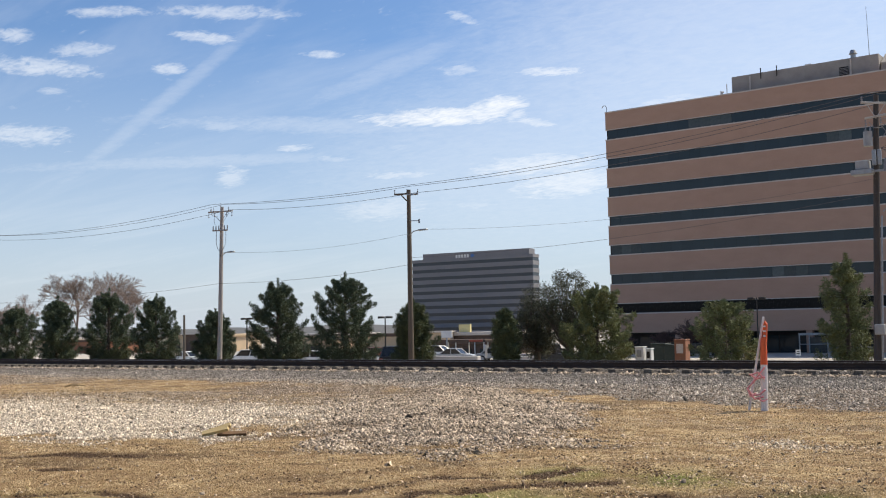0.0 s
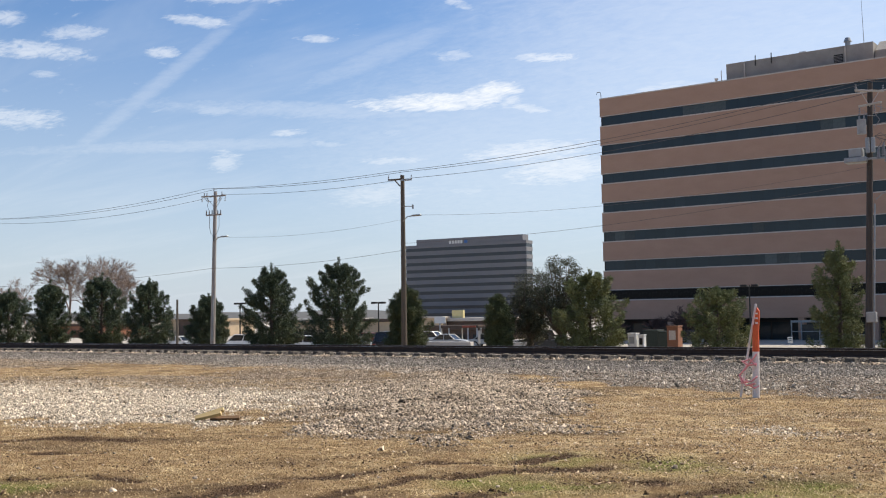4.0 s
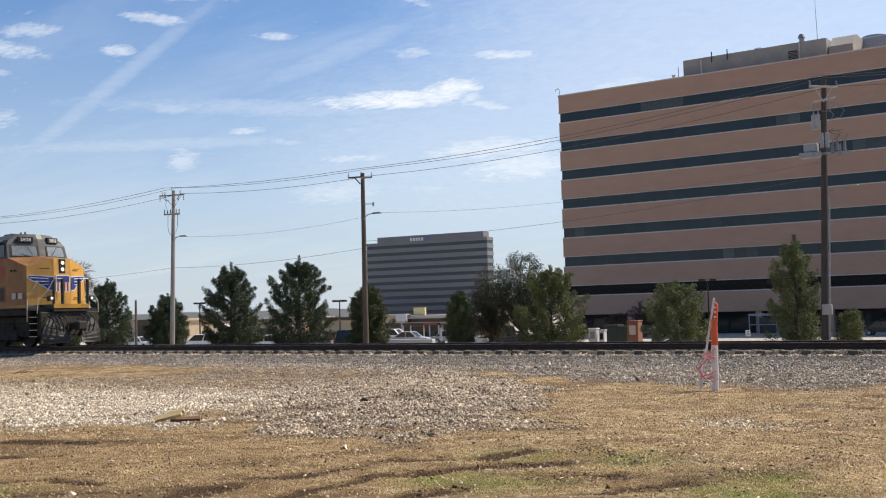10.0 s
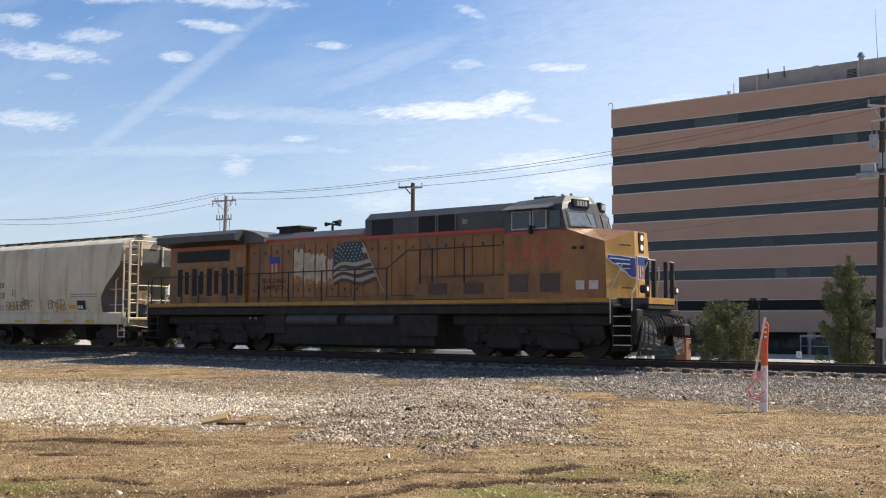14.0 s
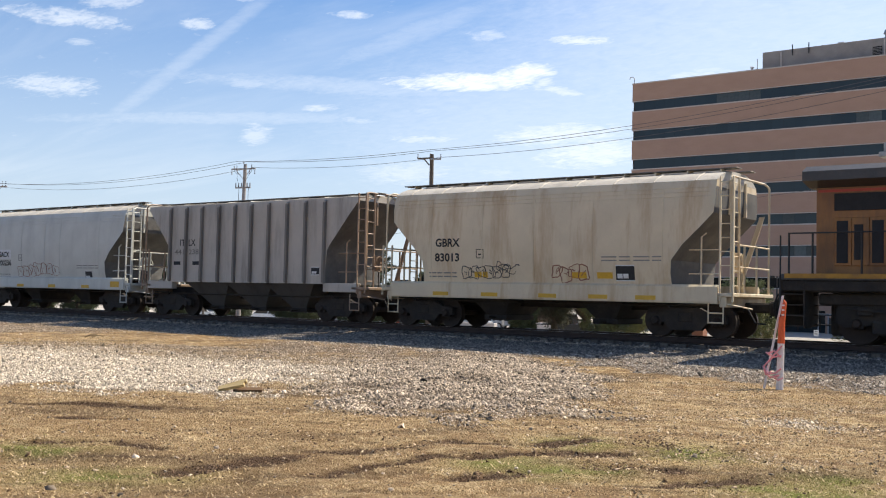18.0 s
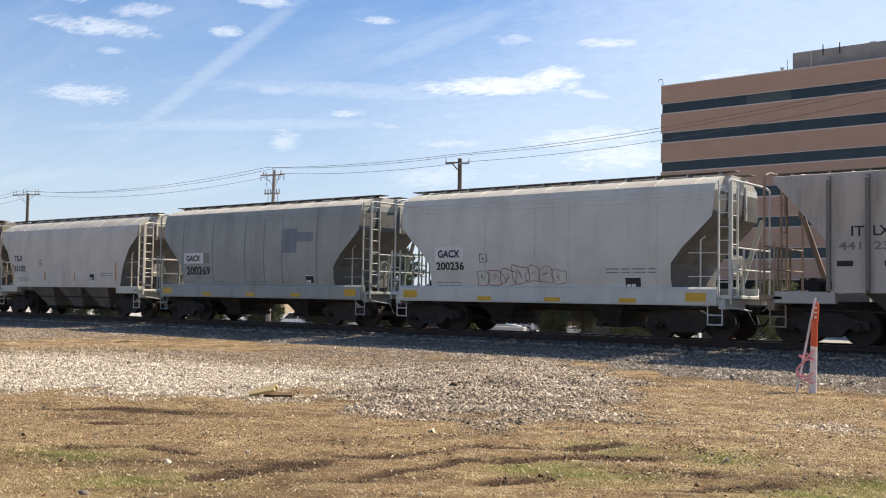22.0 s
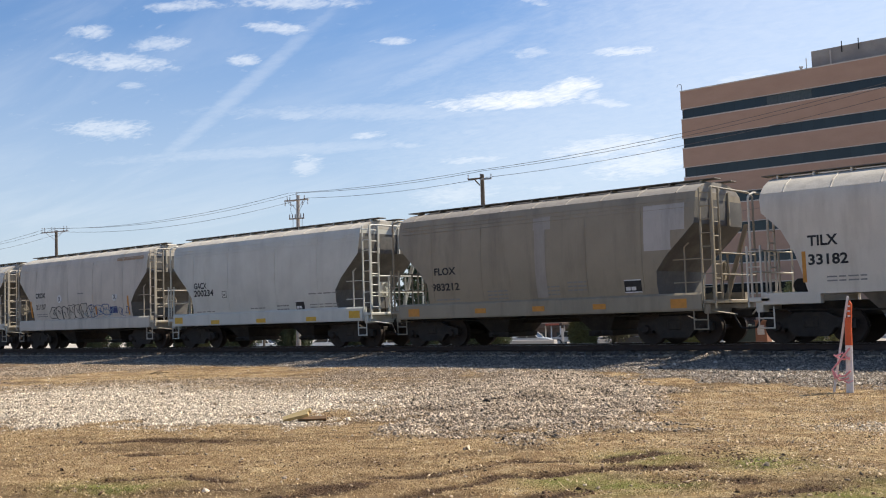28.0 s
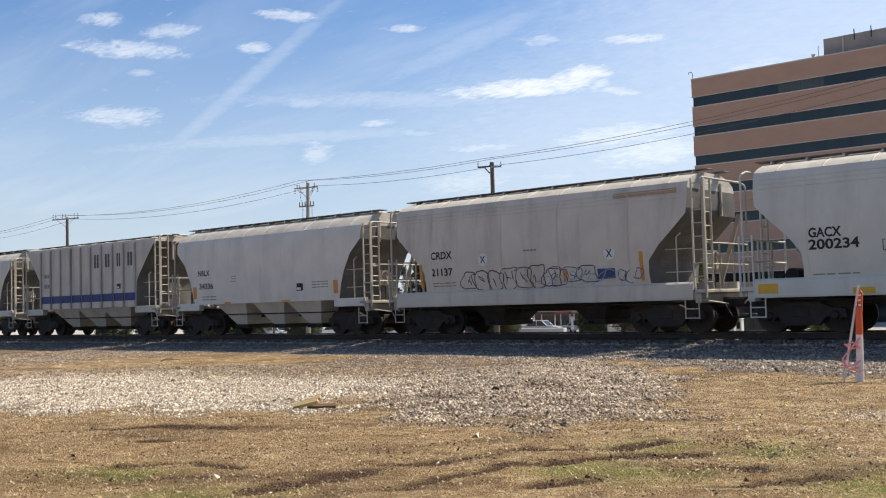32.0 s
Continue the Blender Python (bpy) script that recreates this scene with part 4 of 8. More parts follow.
    bm = bmesh.new()
    box(bm, -35.9, -34.8, 133.42, 133.52, 32.4, 33.45)
    lv = part("louver", bm, M_FRAME, ph)
    for i in range(5):
        bm = bmesh.new()
        box(bm, -35.85, -34.85, 133.36, 133.42, 32.5 + i * 0.18, 32.56 + i * 0.18)
        part("slat", bm, M_CONCRETE, lv)
    bm = bmesh.new()
    prism_x(bm, [(134.0, 31.8), (142.0, 31.8), (142.0, 35.0), (136.5, 35.0), (134.0, 33.4)], -31.1, -28.2)
    part("roof_hatch", bm, M_CONCRETE, root, "sloping pale concrete roof house")
    for x in (-45.8, -43.7):
        bm = bmesh.new()
        tube(bm, [(x, 133.3, 33.6), (x, 133.3, 35.0)], 0.07, 6)
        part("vent_pipe", bm, M_FRAME, root)
    for x, z in ((-47.3, 34.2), (-34.5, 34.3)):
        bm = bmesh.new()
        tube(bm, [(x, 133.4, 32.0), (x, 133.4, z)], 0.10, 6)
        part("drain_pipe", bm, M_TRIM, root)
    bm = bmesh.new()
    tube(bm, [(-34.3, 134, 34.4), (-34.3, 134, 35.0)], 0.32, 12)
    tube(bm, [(-34.3, 134, 35.0), (-34.3, 134, 35.25), (-34.3, 134, 35.5)], 0.5, 12, 0.3)
    part("roof_fan", bm, M_STEELGREY, root, "round galvanised roof fan")
    bm = bmesh.new()
    box(bm, -40.3, -39.5, 134, 135, 34.45, 34.7)
    part("roof_vent", bm, M_WHITEPAINT, root)
    bm = bmesh.new()
    tube(bm, [(-32.6, 135, 34.4), (-32.75, 135, 41.0)], 0.045, 5, 0.02)
    part("antenna", bm, M_STEELGREY, root)
    bm = bmesh.new()
    tube(bm, [(-67.4, 131.5, 31.8), (-67.4, 131.5, 32.6), (-67.6, 131.5, 32.85), (-68.0, 131.5, 32.8), (-68.1, 131.5, 32.5)], 0.055, 6)
    part("davit_arm", bm, M_STEELGREY, root)
    bm = bmesh.new()
    tube(bm, [(-49.9, 131.9, 31.8), (-49.9, 131.9, 33.3)], 0.06, 6)
    tube(bm, [(-50.7, 131.9, 32.2), (-50.3, 131.85, 32.3)], 0.3, 10, 0.05)
    part("satellite_dish", bm, M_WHITEPAINT, root)
    bm = bmesh.new()
    soft_box(bm, -29.4, -22.5, 140, 147, 31.8, 35.3, 0.15)
    ct = part("cooling_tower", bm, M_STEELGREY, root, "grey metal cooling tower")
    bm = bmesh.new()
    tube(bm, [(-27.4, 143, 35.3), (-27.4, 143, 35.9)], 1.5, 20)
    part("fan_shroud", bm, M_STEELGREY, ct)
    wall_box("roof", M_CONCRETE, root, X0 + 0.4, X1 - 0.4, Y0 + 0.4, Y1 - 0.4, 31.2, 31.4)


office_building()


def far_tower():
    root = tagged(new("office_tower"), "distant grey office tower with dark window bands", "building")
    root.matrix_basis = pose(-278.4, 356.4, 0, 0, 0, 6.4)
    X1, Y1, z = 57.6, 6.0, 31.9
    for k in range(11):
        lo = z - (1.75 if k else 1.3)
        wall_box("precast_band", M_GREYTOWER, root, 0, X1, 0, Y1, lo, z)
        wall_box("window_band", M_TOWERGLASS, root, 0.15, X1 - 0.15, 0.15, Y1 - 0.15, lo - 1.35, lo)
        z = lo - 1.35
    wall_box("base", M_GREYTOWER, root, 0.2, X1 - 0.2, 0.2, Y1 - 0.2, -4, z)
    ph = wall_box("plant_storey", M_GREYTOWER, root, 5.4, 55.8, 0.3, 5.7, 31.7, 34.3)
    for i in range(5):
        wall_box("sign_bar", M_WHITEPAINT, ph, 21.6 + i * 1.35, 22.5 + i * 1.35, 0.1, 0.28, 31.9, 33.3)
    bm = bmesh.new()
    tube(bm, [(29.6, 0.1, 32.6), (29.6, 0.28, 32.6)], 0.8, 8)
    part("sign_mark", bm, material("blue_sign", (0.08, 0.2, 0.5)), ph)


far_tower()


def low_building(name, x0, x1, y0, y1, z1, wall, roof, label, parapet=0.5, doors=()):
    g = min(gz(x0, y0), gz(x1, y0)) - 0.2
    root = tagged(new(name), label, "building")
    wall_box("wall", wall, root, x0, x1, y0, y1, g, z1)
    bm = bmesh.new()
    soft_box(bm, x0 - 0.4, x1 + 0.4, y0 - 0.4, y1 + 0.4, z1, z1 + parapet, 0.06)
    part("roof", bm, roof, root)
    for a, b, c, d in doors:
        bm = bmesh.new()
        box(bm, a, b, y0 - 0.06, y0 - 0.004, c, d)
        w = part("window", bm, M_FRAME, root)
        bm = bmesh.new()
        box(bm, a + 0.12, b - 0.12, y0 - 0.1, y0 - 0.07, c + 0.12, d - 0.12)
        part("pane", bm, M_GLASS, w)
    return root


low_building("tan_building", -186, -172, 150, 165, 1.2, M_TANWALL, M_TANWALL, "low tan stucco shop with a pale parapet", 0.5, ((-184, -181.5, -3.2, -0.6), (-179, -176, -3.2, 1.0)))
low_building("brown_shed", -176.5, -169, 147, 149.5, 1.4, M_ROOFBROWN, M_ROOFBROWN, "low brown shed with a flat roof", 0.3)
low_building("brown_building", -214, -196, 141, 155, 0.4, M_RUSTBOX, M_ROOFBROWN, "low brown building beyond the trees", 0.5)
low_building("pale_shop", -236, -222, 150, 160, 1.0, M_TANWALL, M_TRIM, "low tan shop beyond the trees", 0.5)
low_building("white_shop", -152, -138, 150, 165, 0.9, M_TANWALL, M_TRIM, "low tan shop with a pale parapet", 0.5, ((-150, -146, -3, -0.8), (-144, -140, -3, -0.8)))
low_building("long_shop", -133, -117, 152, 165, 0.6, M_TANWALL, M_ROOFBROWN, "long low tan shop with a dark roof", 0.6)
low_building("restaurant", -114, -98, 150, 164, 0.6, M_ROOFBROWN, M_TRIM, "low brown shop with a flat pale roof", 0.6, ((-112, -109, -3, -0.6), (-107, -104, -3, -0.6), (-102.5, -100, -3, -0.6)))
yb_ = tagged(new("rooftop_sign"), "pale yellow signboard on a shop roof", "sign")
wall_box("board", M_YELLOWPAINT, yb_, -107.1, -104.7, 150.2, 150.6, 1.2, 2.55)
low_building("pale_roof_house", -113, -107.8, 148, 149.5, 1.2, M_TANWALL, M_TRIM, "white rooftop housing on a shop", 0.3)
low_building("dark_shop", -96, -84, 128, 140, -0.6, M_ROOFBROWN, M_ROOFBROWN, "low dark shop in shade", 0.4, ((-94.5, -92.5, -3.1, -1.2), (-91, -89, -3.1, -1.2), (-87.5, -85.5, -3.1, -1.2)))


def canopy():
    root = tagged(new("car_park_canopy"), "brown flat canopy on slim pale posts over a car park", "canopy")
    bm = bmesh.new()
    soft_box(bm, -89.2, -79.8, 118, 122, -0.12, 0.26, 0.04)
    part("roof", bm, M_ROOFBROWN, root)
    for x in (-88.6, -85.0, -81.8, -80.3):
        for y in (118.4, 121.6):
            g = gz(x, y)
            bm = bmesh.new()
            tube(bm, [(x, y, g), (x, y, -0.12)], 0.09, 8)
            part("post", bm, M_WHITEPAINT, root)


canopy()
ws_ = tagged(new("shop_sign"), "white signboard on a pale post before the shops", "sign")
wall_box("board", M_WHITEPAINT, ws_, -81.3, -79.6, 110.0, 110.15, 0.62, 1.5)
wall_box("post", M_STEELGREY, ws_, -80.55, -80.35, 110.02, 110.12, gz(-80.5, 110) - 0.1, 0.62)
sb_ = tagged(new("canopy_sign"), "small red sign on the edge of a canopy", "sign")
wall_box("board", M_REDPAINT, sb_, -82.4, -80.2, 117.85, 117.98, -0.05, 0.2)


def low_wall_and_strips():
    root = tagged(new("wall_and_pale_strips"), "low faded red wall and pale slabs standing in for sunlit paving", "wall", kind="structure")
    # Pale slabs stand in for sunlit pavement; only the red stretch is wall.
    for x0, x1, top, mat, note in ((-50.6, -45.4, -0.42, M_TRIM, ""), (-55.2, -53.2, -0.5, M_REDPAINT, "faded red painted stretch"), (-42.1, -40.3, -0.42, M_TRIM, "")):
        bm = bmesh.new()
        soft_box(bm, x0, x1, 66.0, 66.5, gz(x0, 66) - 0.1, top, 0.04)
        part("coping", bm, mat, root, note)


low_wall_and_strips()


def hills():
    rs = np.random.RandomState(90)
    n = 160
    ang = np.radians(np.linspace(-40, 140, n))
    r = 1500.0
    h = 5 + 9 * lumps(np.arange(n) * 1.0, np.zeros(n), 91, 9.0) + 5 * rs.rand(n)
    x, y = r * np.cos(ang + 0.6), r * np.sin(ang + 0.6)
    lo, hi = np.stack([x * 0.7, y * 0.7, np.full(n, -6.0)], -1), np.stack([x, y, h], -1)
    back = np.stack([x * 1.05, y * 1.05, np.full(n, -6.0)], -1)
    v = np.concatenate([lo, hi, back])
    i = np.arange(n - 1)
    f = np.concatenate([np.stack([i, i + 1, n + i + 1, n + i], -1), np.stack([n + i, n + i + 1, 2 * n + i + 1, 2 * n + i], -1)])
    tagged(new("backdrop", raw_mesh("backdrop", v, f, M_HILL)), "low line of hazy wooded hills far off", "hills", kind="structure")


hills()


# ---- poles and wires ----
def insulator(bm, x, y, z, h=0.28):
    for k in range(3):
        tube(bm, [(x, y, z + h * k / 3), (x, y, z + h * (k + 0.6) / 3)], 0.06 - 0.01 * k, 8, 0.035)




def utility_pole(name, x, y, top, mat, label, lean=(0, 0), arm=None):
    """A round pole with a crossarm along y-turned, insulators and braces. Heights are absolute."""
    g = gz(x, y)
    root = tagged(new("utility_pole"), label, "utility pole", "power line poles")
    root.location = (x, y, 0)
    bm = bmesh.new()
    steps = 8
    tube(bm, [(lean[0] * (1 - (g + (top - g) * i / steps) / top), lean[1], g - 0.3 + (top + 0.3 - g) * i / steps) for i in range(steps + 1)], 0.19, 12, 0.125)
    part("pole", bm, mat, root)
    return root


def crossarm(root, z, half, turn, mat=None, braces=True, pins=(-1, -0.55, 0.55, 1), drop=False, tall=0.28):
    c, s = math.cos(turn), math.sin(turn)
    bm = bmesh.new()
    soft_box(bm, -half, half, -0.045, 0.045, z - 0.05, z + 0.05, 0.01)
    arm = part("crossarm", bm, mat or M_POLE, root, at=pose(0, -0.17, 0, 0, 0, math.degrees(turn)))
    if braces:
        for sgn in (-1, 1):
            bm = bmesh.new()
            tube(bm, [(sgn * half * 0.62, -0.02, z - 0.06), (0, 0.02, z - 0.75)], 0.02, 5)
            part("brace", bm, mat or M_POLE, arm)
    for p in pins:
        bm = bmesh.new()
        insulator(bm, p * half * 0.95, 0, z - 0.38 if drop else z + 0.05, tall)
        part("insulator", bm, M_PORCELAIN, arm)
    return arm


# Pole with a bank of cable ends.
p1 = utility_pole("utility_pole", -58.25, 52.0, 10.95, M_GREYPOLE, "grey weathered utility pole with cable terminations", (-0.30, 0))
crossarm(p1, 10.58, 1.05, 0.25, M_GREYPOLE, True, (-1, -0.5, 0.55, 1), True, 0.34)
for x_, z_ in ((-1.0, 10.66), (-0.72, 10.66), (0.02, 10.96), (0.9, 10.64)):
    bm_ = bmesh.new()
    insulator(bm_, x_, -0.17, z_, 0.24)
    part("insulator", bm_, M_PORCELAIN, p1)
for pts_ in (((-1.0, 10.86), (-0.9, 10.45), (-0.62, 10.25), (-0.2, 10.2)), ((0.9, 10.8), (0.95, 10.4), (0.7, 10.15), (0.3, 9.7)), ((-0.5, 10.2), (-0.62, 9.95), (-0.5, 9.6))):
    bm_ = bmesh.new()
    tube(bm_, [(x_, -0.22, z_) for x_, z_ in pts_], 0.016, 4)
    part("jumper_cable", bm_, M_WIRE, p1)
a_ = crossarm(p1, 9.2, 0.66, 0.25, M_GREYPOLE, False, ())
for k_ in range(6):
    bm_ = bmesh.new()
    xk_ = -0.62 + k_ * 0.245
    tube(bm_, [(xk_, 0, 9.15), (xk_, 0, 9.55)], 0.05, 8, 0.035)
    part("cable_termination", bm_, M_PORCELAIN, a_)
for sg_ in (-0.5, 0.52):
    bm_ = bmesh.new()
    tube(bm_, [(sg_, -0.1, 9.2), (sg_, -0.12, 8.3), (sg_ * 0.7, -0.15, 7.9), (0.2 * sg_, -0.17, 7.7), (0.05 * sg_, -0.17, 7.3)], 0.018, 5)
    part("riser_cable", bm_, M_WIRE, p1)
bm_ = bmesh.new()
tube(bm_, [(-0.20, -0.15, 0.0), (-0.11, -0.15, 3.2)], 0.07, 8)
part("conduit", bm_, M_STEELGREY, p1)

p2 = utility_pole("utility_pole", -40.8, 52.0, 10.55, M_POLE, "brown wooden utility pole with an offset crossarm", (0.0, 0))
a_ = crossarm(p2, 10.3, 0.45, 0.25, M_POLE, False, (-1, 1))
a_.location.x = -0.5
bm_ = bmesh.new()
tube(bm_, [(-0.55, -0.1, 10.28), (-0.08, -0.15, 9.85)], 0.04, 6)
part("brace", bm_, M_POLE, p2)
a_ = crossarm(p2, 10.2, 0.36, 0.25, M_STEELGREY, False, (1,))
a_.location.x = 0.45


def arm_lamp(root, z, length, angle=0.0):
    bm = bmesh.new()
    tube(bm, [(0.1, -0.15, z - 0.25), (length * 0.5, -0.2, z), (length, -0.22, z + 0.05)], 0.03, 6)
    arm = part("lamp_arm", bm, M_STEELGREY, root)
    bm = bmesh.new()
    soft_box(bm, length - 0.1, length + 0.6, -0.32, -0.1, z, z + 0.10, 0.04)
    part("lamp_head", bm, M_STEELGREY, arm, "grey street lamp head")


arm_lamp(p2, 7.85, 1.0)
bm_ = bmesh.new()
tube(bm_, [(0.1, -0.12, 8.55), (0.9, -0.12, 8.5)], 0.025, 5)
tube(bm_, [(0.9, -0.12, 8.35), (0.9, -0.12, 8.6)], 0.06, 6)
part("bracket", bm_, M_STEELGREY, p2)
arm_lamp(p1, 7.5, 0.95)

p3 = utility_pole("utility_pole", -12.36, 52.0, 12.4, M_DARKPOLE, "dark utility pole carrying grey transformers and cables", (-0.52, 0))
a_ = crossarm(p3, 12.0, 0.75, 0.8, M_PALEWOOD, True, (-1, 1))
a_ = crossarm(p3, 11.35, 0.62, -0.4, M_PALEWOOD, False, (-1, 0.4, 1), True, 0.34)
for pts_ in (((0.35, 11.2), (0.75, 11.0), (0.95, 10.7), (0.75, 10.4), (0.3, 10.35)), ((-0.3, 11.1), (-0.1, 10.8), (0.25, 10.75), (0.5, 11.0)), ((0.2, 10.9), (0.45, 10.55), (0.2, 10.2))):
    bm_ = bmesh.new()
    tube(bm_, [(x_, -0.3, z_) for x_, z_ in pts_], 0.018, 4)
    part("jumper_cable", bm_, M_PORCELAIN, p3)
crossarm(p3, 8.75, 1.15, 0.15, M_STEELGREY, False, ())
for x_, y_, z0_, z1_, r_ in ((-0.40, -0.25, 9.95, 10.65, 0.21),):
    bm_ = bmesh.new()
    tube(bm_, [(x_, y_, z0_), (x_, y_, z0_ + 0.05), (x_, y_, z1_ - 0.08), (x_, y_, z1_)], r_, 16)
    tr_ = part("transformer", bm_, M_TRANSFORMER, p3, "grey drum transformer")
    bm_ = bmesh.new()
    tube(bm_, [(x_ - 0.1, y_, z1_), (x_ - 0.08, y_, z1_ + 0.25)], 0.05, 6, 0.03)
    tube(bm_, [(x_ + 0.12, y_, z1_), (x_ + 0.14, y_, z1_ + 0.25)], 0.05, 6, 0.03)
    part("bushing", bm_, M_PORCELAIN, tr_)
bm_ = bmesh.new()
soft_box(bm_, -1.02, -0.4, -0.4, 0.1, 8.85, 9.3, 0.05)
part("switch_cabinet", bm_, M_TRANSFORMER, p3, "grey box-shaped voltage regulator")
bm_ = bmesh.new()
soft_box(bm_, -1.2, -0.2, -0.55, 0.15, 8.6, 8.84, 0.02)
part("platform", bm_, M_STEELGREY, p3)
for x_, y_, z_ in ((0.32, -0.3, 8.78), (0.5, -0.1, 8.98), (0.68, -0.38, 8.62), (0.86, -0.2, 8.86)):
    bm_ = bmesh.new()
    tube(bm_, [(x_, y_, z_ - 0.1), (x_, y_, z_ + 0.25), (x_ + 0.03, y_, z_ + 0.5)], 0.085, 10, 0.04)
    part("surge_arrester", bm_, M_PORCELAIN, p3)
    bm_ = bmesh.new()
    tube(bm_, [(x_ + 0.03, y_, z_ + 0.5), (x_ + 0.18, y_, z_ + 0.72), (x_ - 0.05, -0.27, z_ + 0.95), (0.15, -0.2, 9.8)], 0.016, 4)
    part("jumper_cable", bm_, M_WIRE, p3)
for x_, y_ in ((0.1, -0.3), (-0.15, -0.32)):
    bm_ = bmesh.new()
    soft_box(bm_, x_ - 0.09, x_ + 0.09, y_ - 0.08, y_ + 0.05, 9.0, 9.75, 0.03)
    part("cut_out", bm_, M_STEELGREY, p3)
arm_lamp(p3, 7.05, 0.8)
bm_ = bmesh.new()
tube(bm_, [(-0.29, -0.16, -1.0), (0.03, -0.16, 6.6)], 0.045, 6)
part("conduit", bm_, M_STEELGREY, p3)
bm_ = bmesh.new()
soft_box(bm_, -0.5, -0.05, -0.42, -0.16, 1.0, 1.5, 0.03)
part("meter_box", bm_, M_TRANSFORMER, p3)

p0 = utility_pole("utility_pole", -92.8, 52.0, 11.0, M_POLE, "brown utility pole with a wide braced crossarm")
crossarm(p0, 10.85, 1.75, 0.25, M_GREYPOLE, True, (-0.98, -0.78, -0.22, 0.02, 0.72, 0.95), False, 0.5)
pm = utility_pole("utility_pole", -128.0, 52.0, 11.0, M_POLE, "brown utility pole with a wide braced crossarm")
crossarm(pm, 10.7, 1.5, 0.25, M_POLE, True)
pn = utility_pole("utility_pole", 24.0, 52.0, 12.4, M_POLE, "brown utility pole with a wide braced crossarm")
crossarm(pn, 12.0, 1.2, 0.25, M_POLE, True)


def wire(a, b, sag, r=0.0125):
    a, b = Vector(a), Vector(b)
    pts = []
    for i in range(21):
        t = i / 20
        p = a.lerp(b, t)
        p.z -= sag * 4 * t * (1 - t)
        pts.append(p)
    bm = bmesh.new()
    tube(bm, pts, r, 4)
    tagged(part("overhead_wire", bm, M_WIRE), "thin dark overhead power wire slung between poles", "wire", "overhead wires")


for (xa, za), (xb, zb) in (((-128, 10.95), (-92.8, 11.2)), ((-92.8, 11.2), (-58.25, 11.1)), ((-58.25, 11.1), (-40.8, 10.75)), ((-40.8, 10.75), (-12.36, 12.45)), ((-12.36, 12.45), (24.0, 12.4))):
    s_ = (abs(xb - xa) / 35.0) ** 2 * 0.72
    for dy_, dz_ in ((-0.9, -0.05), (0.2, 0.05), (0.8, -0.30)):
        wire((xa, 52 + dy_, za + dz_), (xb, 52 + dy_, zb + dz_), s_ + 0.05 * dy_ + 0.06)
wire((-58.25, 51.8, 7.6), (-40.8, 51.8, 7.7), 0.4, 0.006)
wire((-92.8, 51.8, 4.9), (-58.25, 51.8, 5.3), 0.4, 0.010)
wire((-58.25, 51.8, 5.3), (-40.8, 51.8, 5.75), 0.25, 0.010)
wire((-40.8, 51.8, 6.2), (-12.36, 51.8, 7.7), 0.5, 0.009)
wire((-39.2, 51.8, 7.9), (-12.36, 51.8, 8.4), 0.6, 0.006)


def lot_lamp(x, y, top, heads=2, label="dark car park lamp post with square heads"):
    g = gz(x, y)
    root = tagged(new("lamp_post"), label, "lamp post", "car park lamps")
    root.location = (x, y, g)
    bm = bmesh.new()
    tube(bm, [(0, 0, 0), (0, 0, top - g)], 0.09, 8, 0.06)
    part("post", bm, M_FRAME, root)
    for sx in ((-0.55, 0.55) if heads == 2 else (-0.4,)):
        bm = bmesh.new()
        soft_box(bm, sx - 0.32, sx + 0.32, -0.2, 0.2, top - g - 0.2, top - g + 0.02, 0.03)
        part("lamp_head", bm, M_FRAME, root)


lot_lamp(-91.0, 85, 3.45), lot_lamp(-70.1, 85, 3.15), lot_lamp(-35.7, 100, 4.2), lot_lamp(-110, 140, 4.4), lot_lamp(-84, 132, 3.6, 1)
bm_ = bmesh.new()
tube(bm_, [(0, 0, -2.4), (0, 0, 3.9)], 0.16, 8, 0.12)
tagged(part("short_pole", bm_, M_POLE, at=pose(-96.1, 80, 0)), "short dark wooden pole in the car park", "pole")


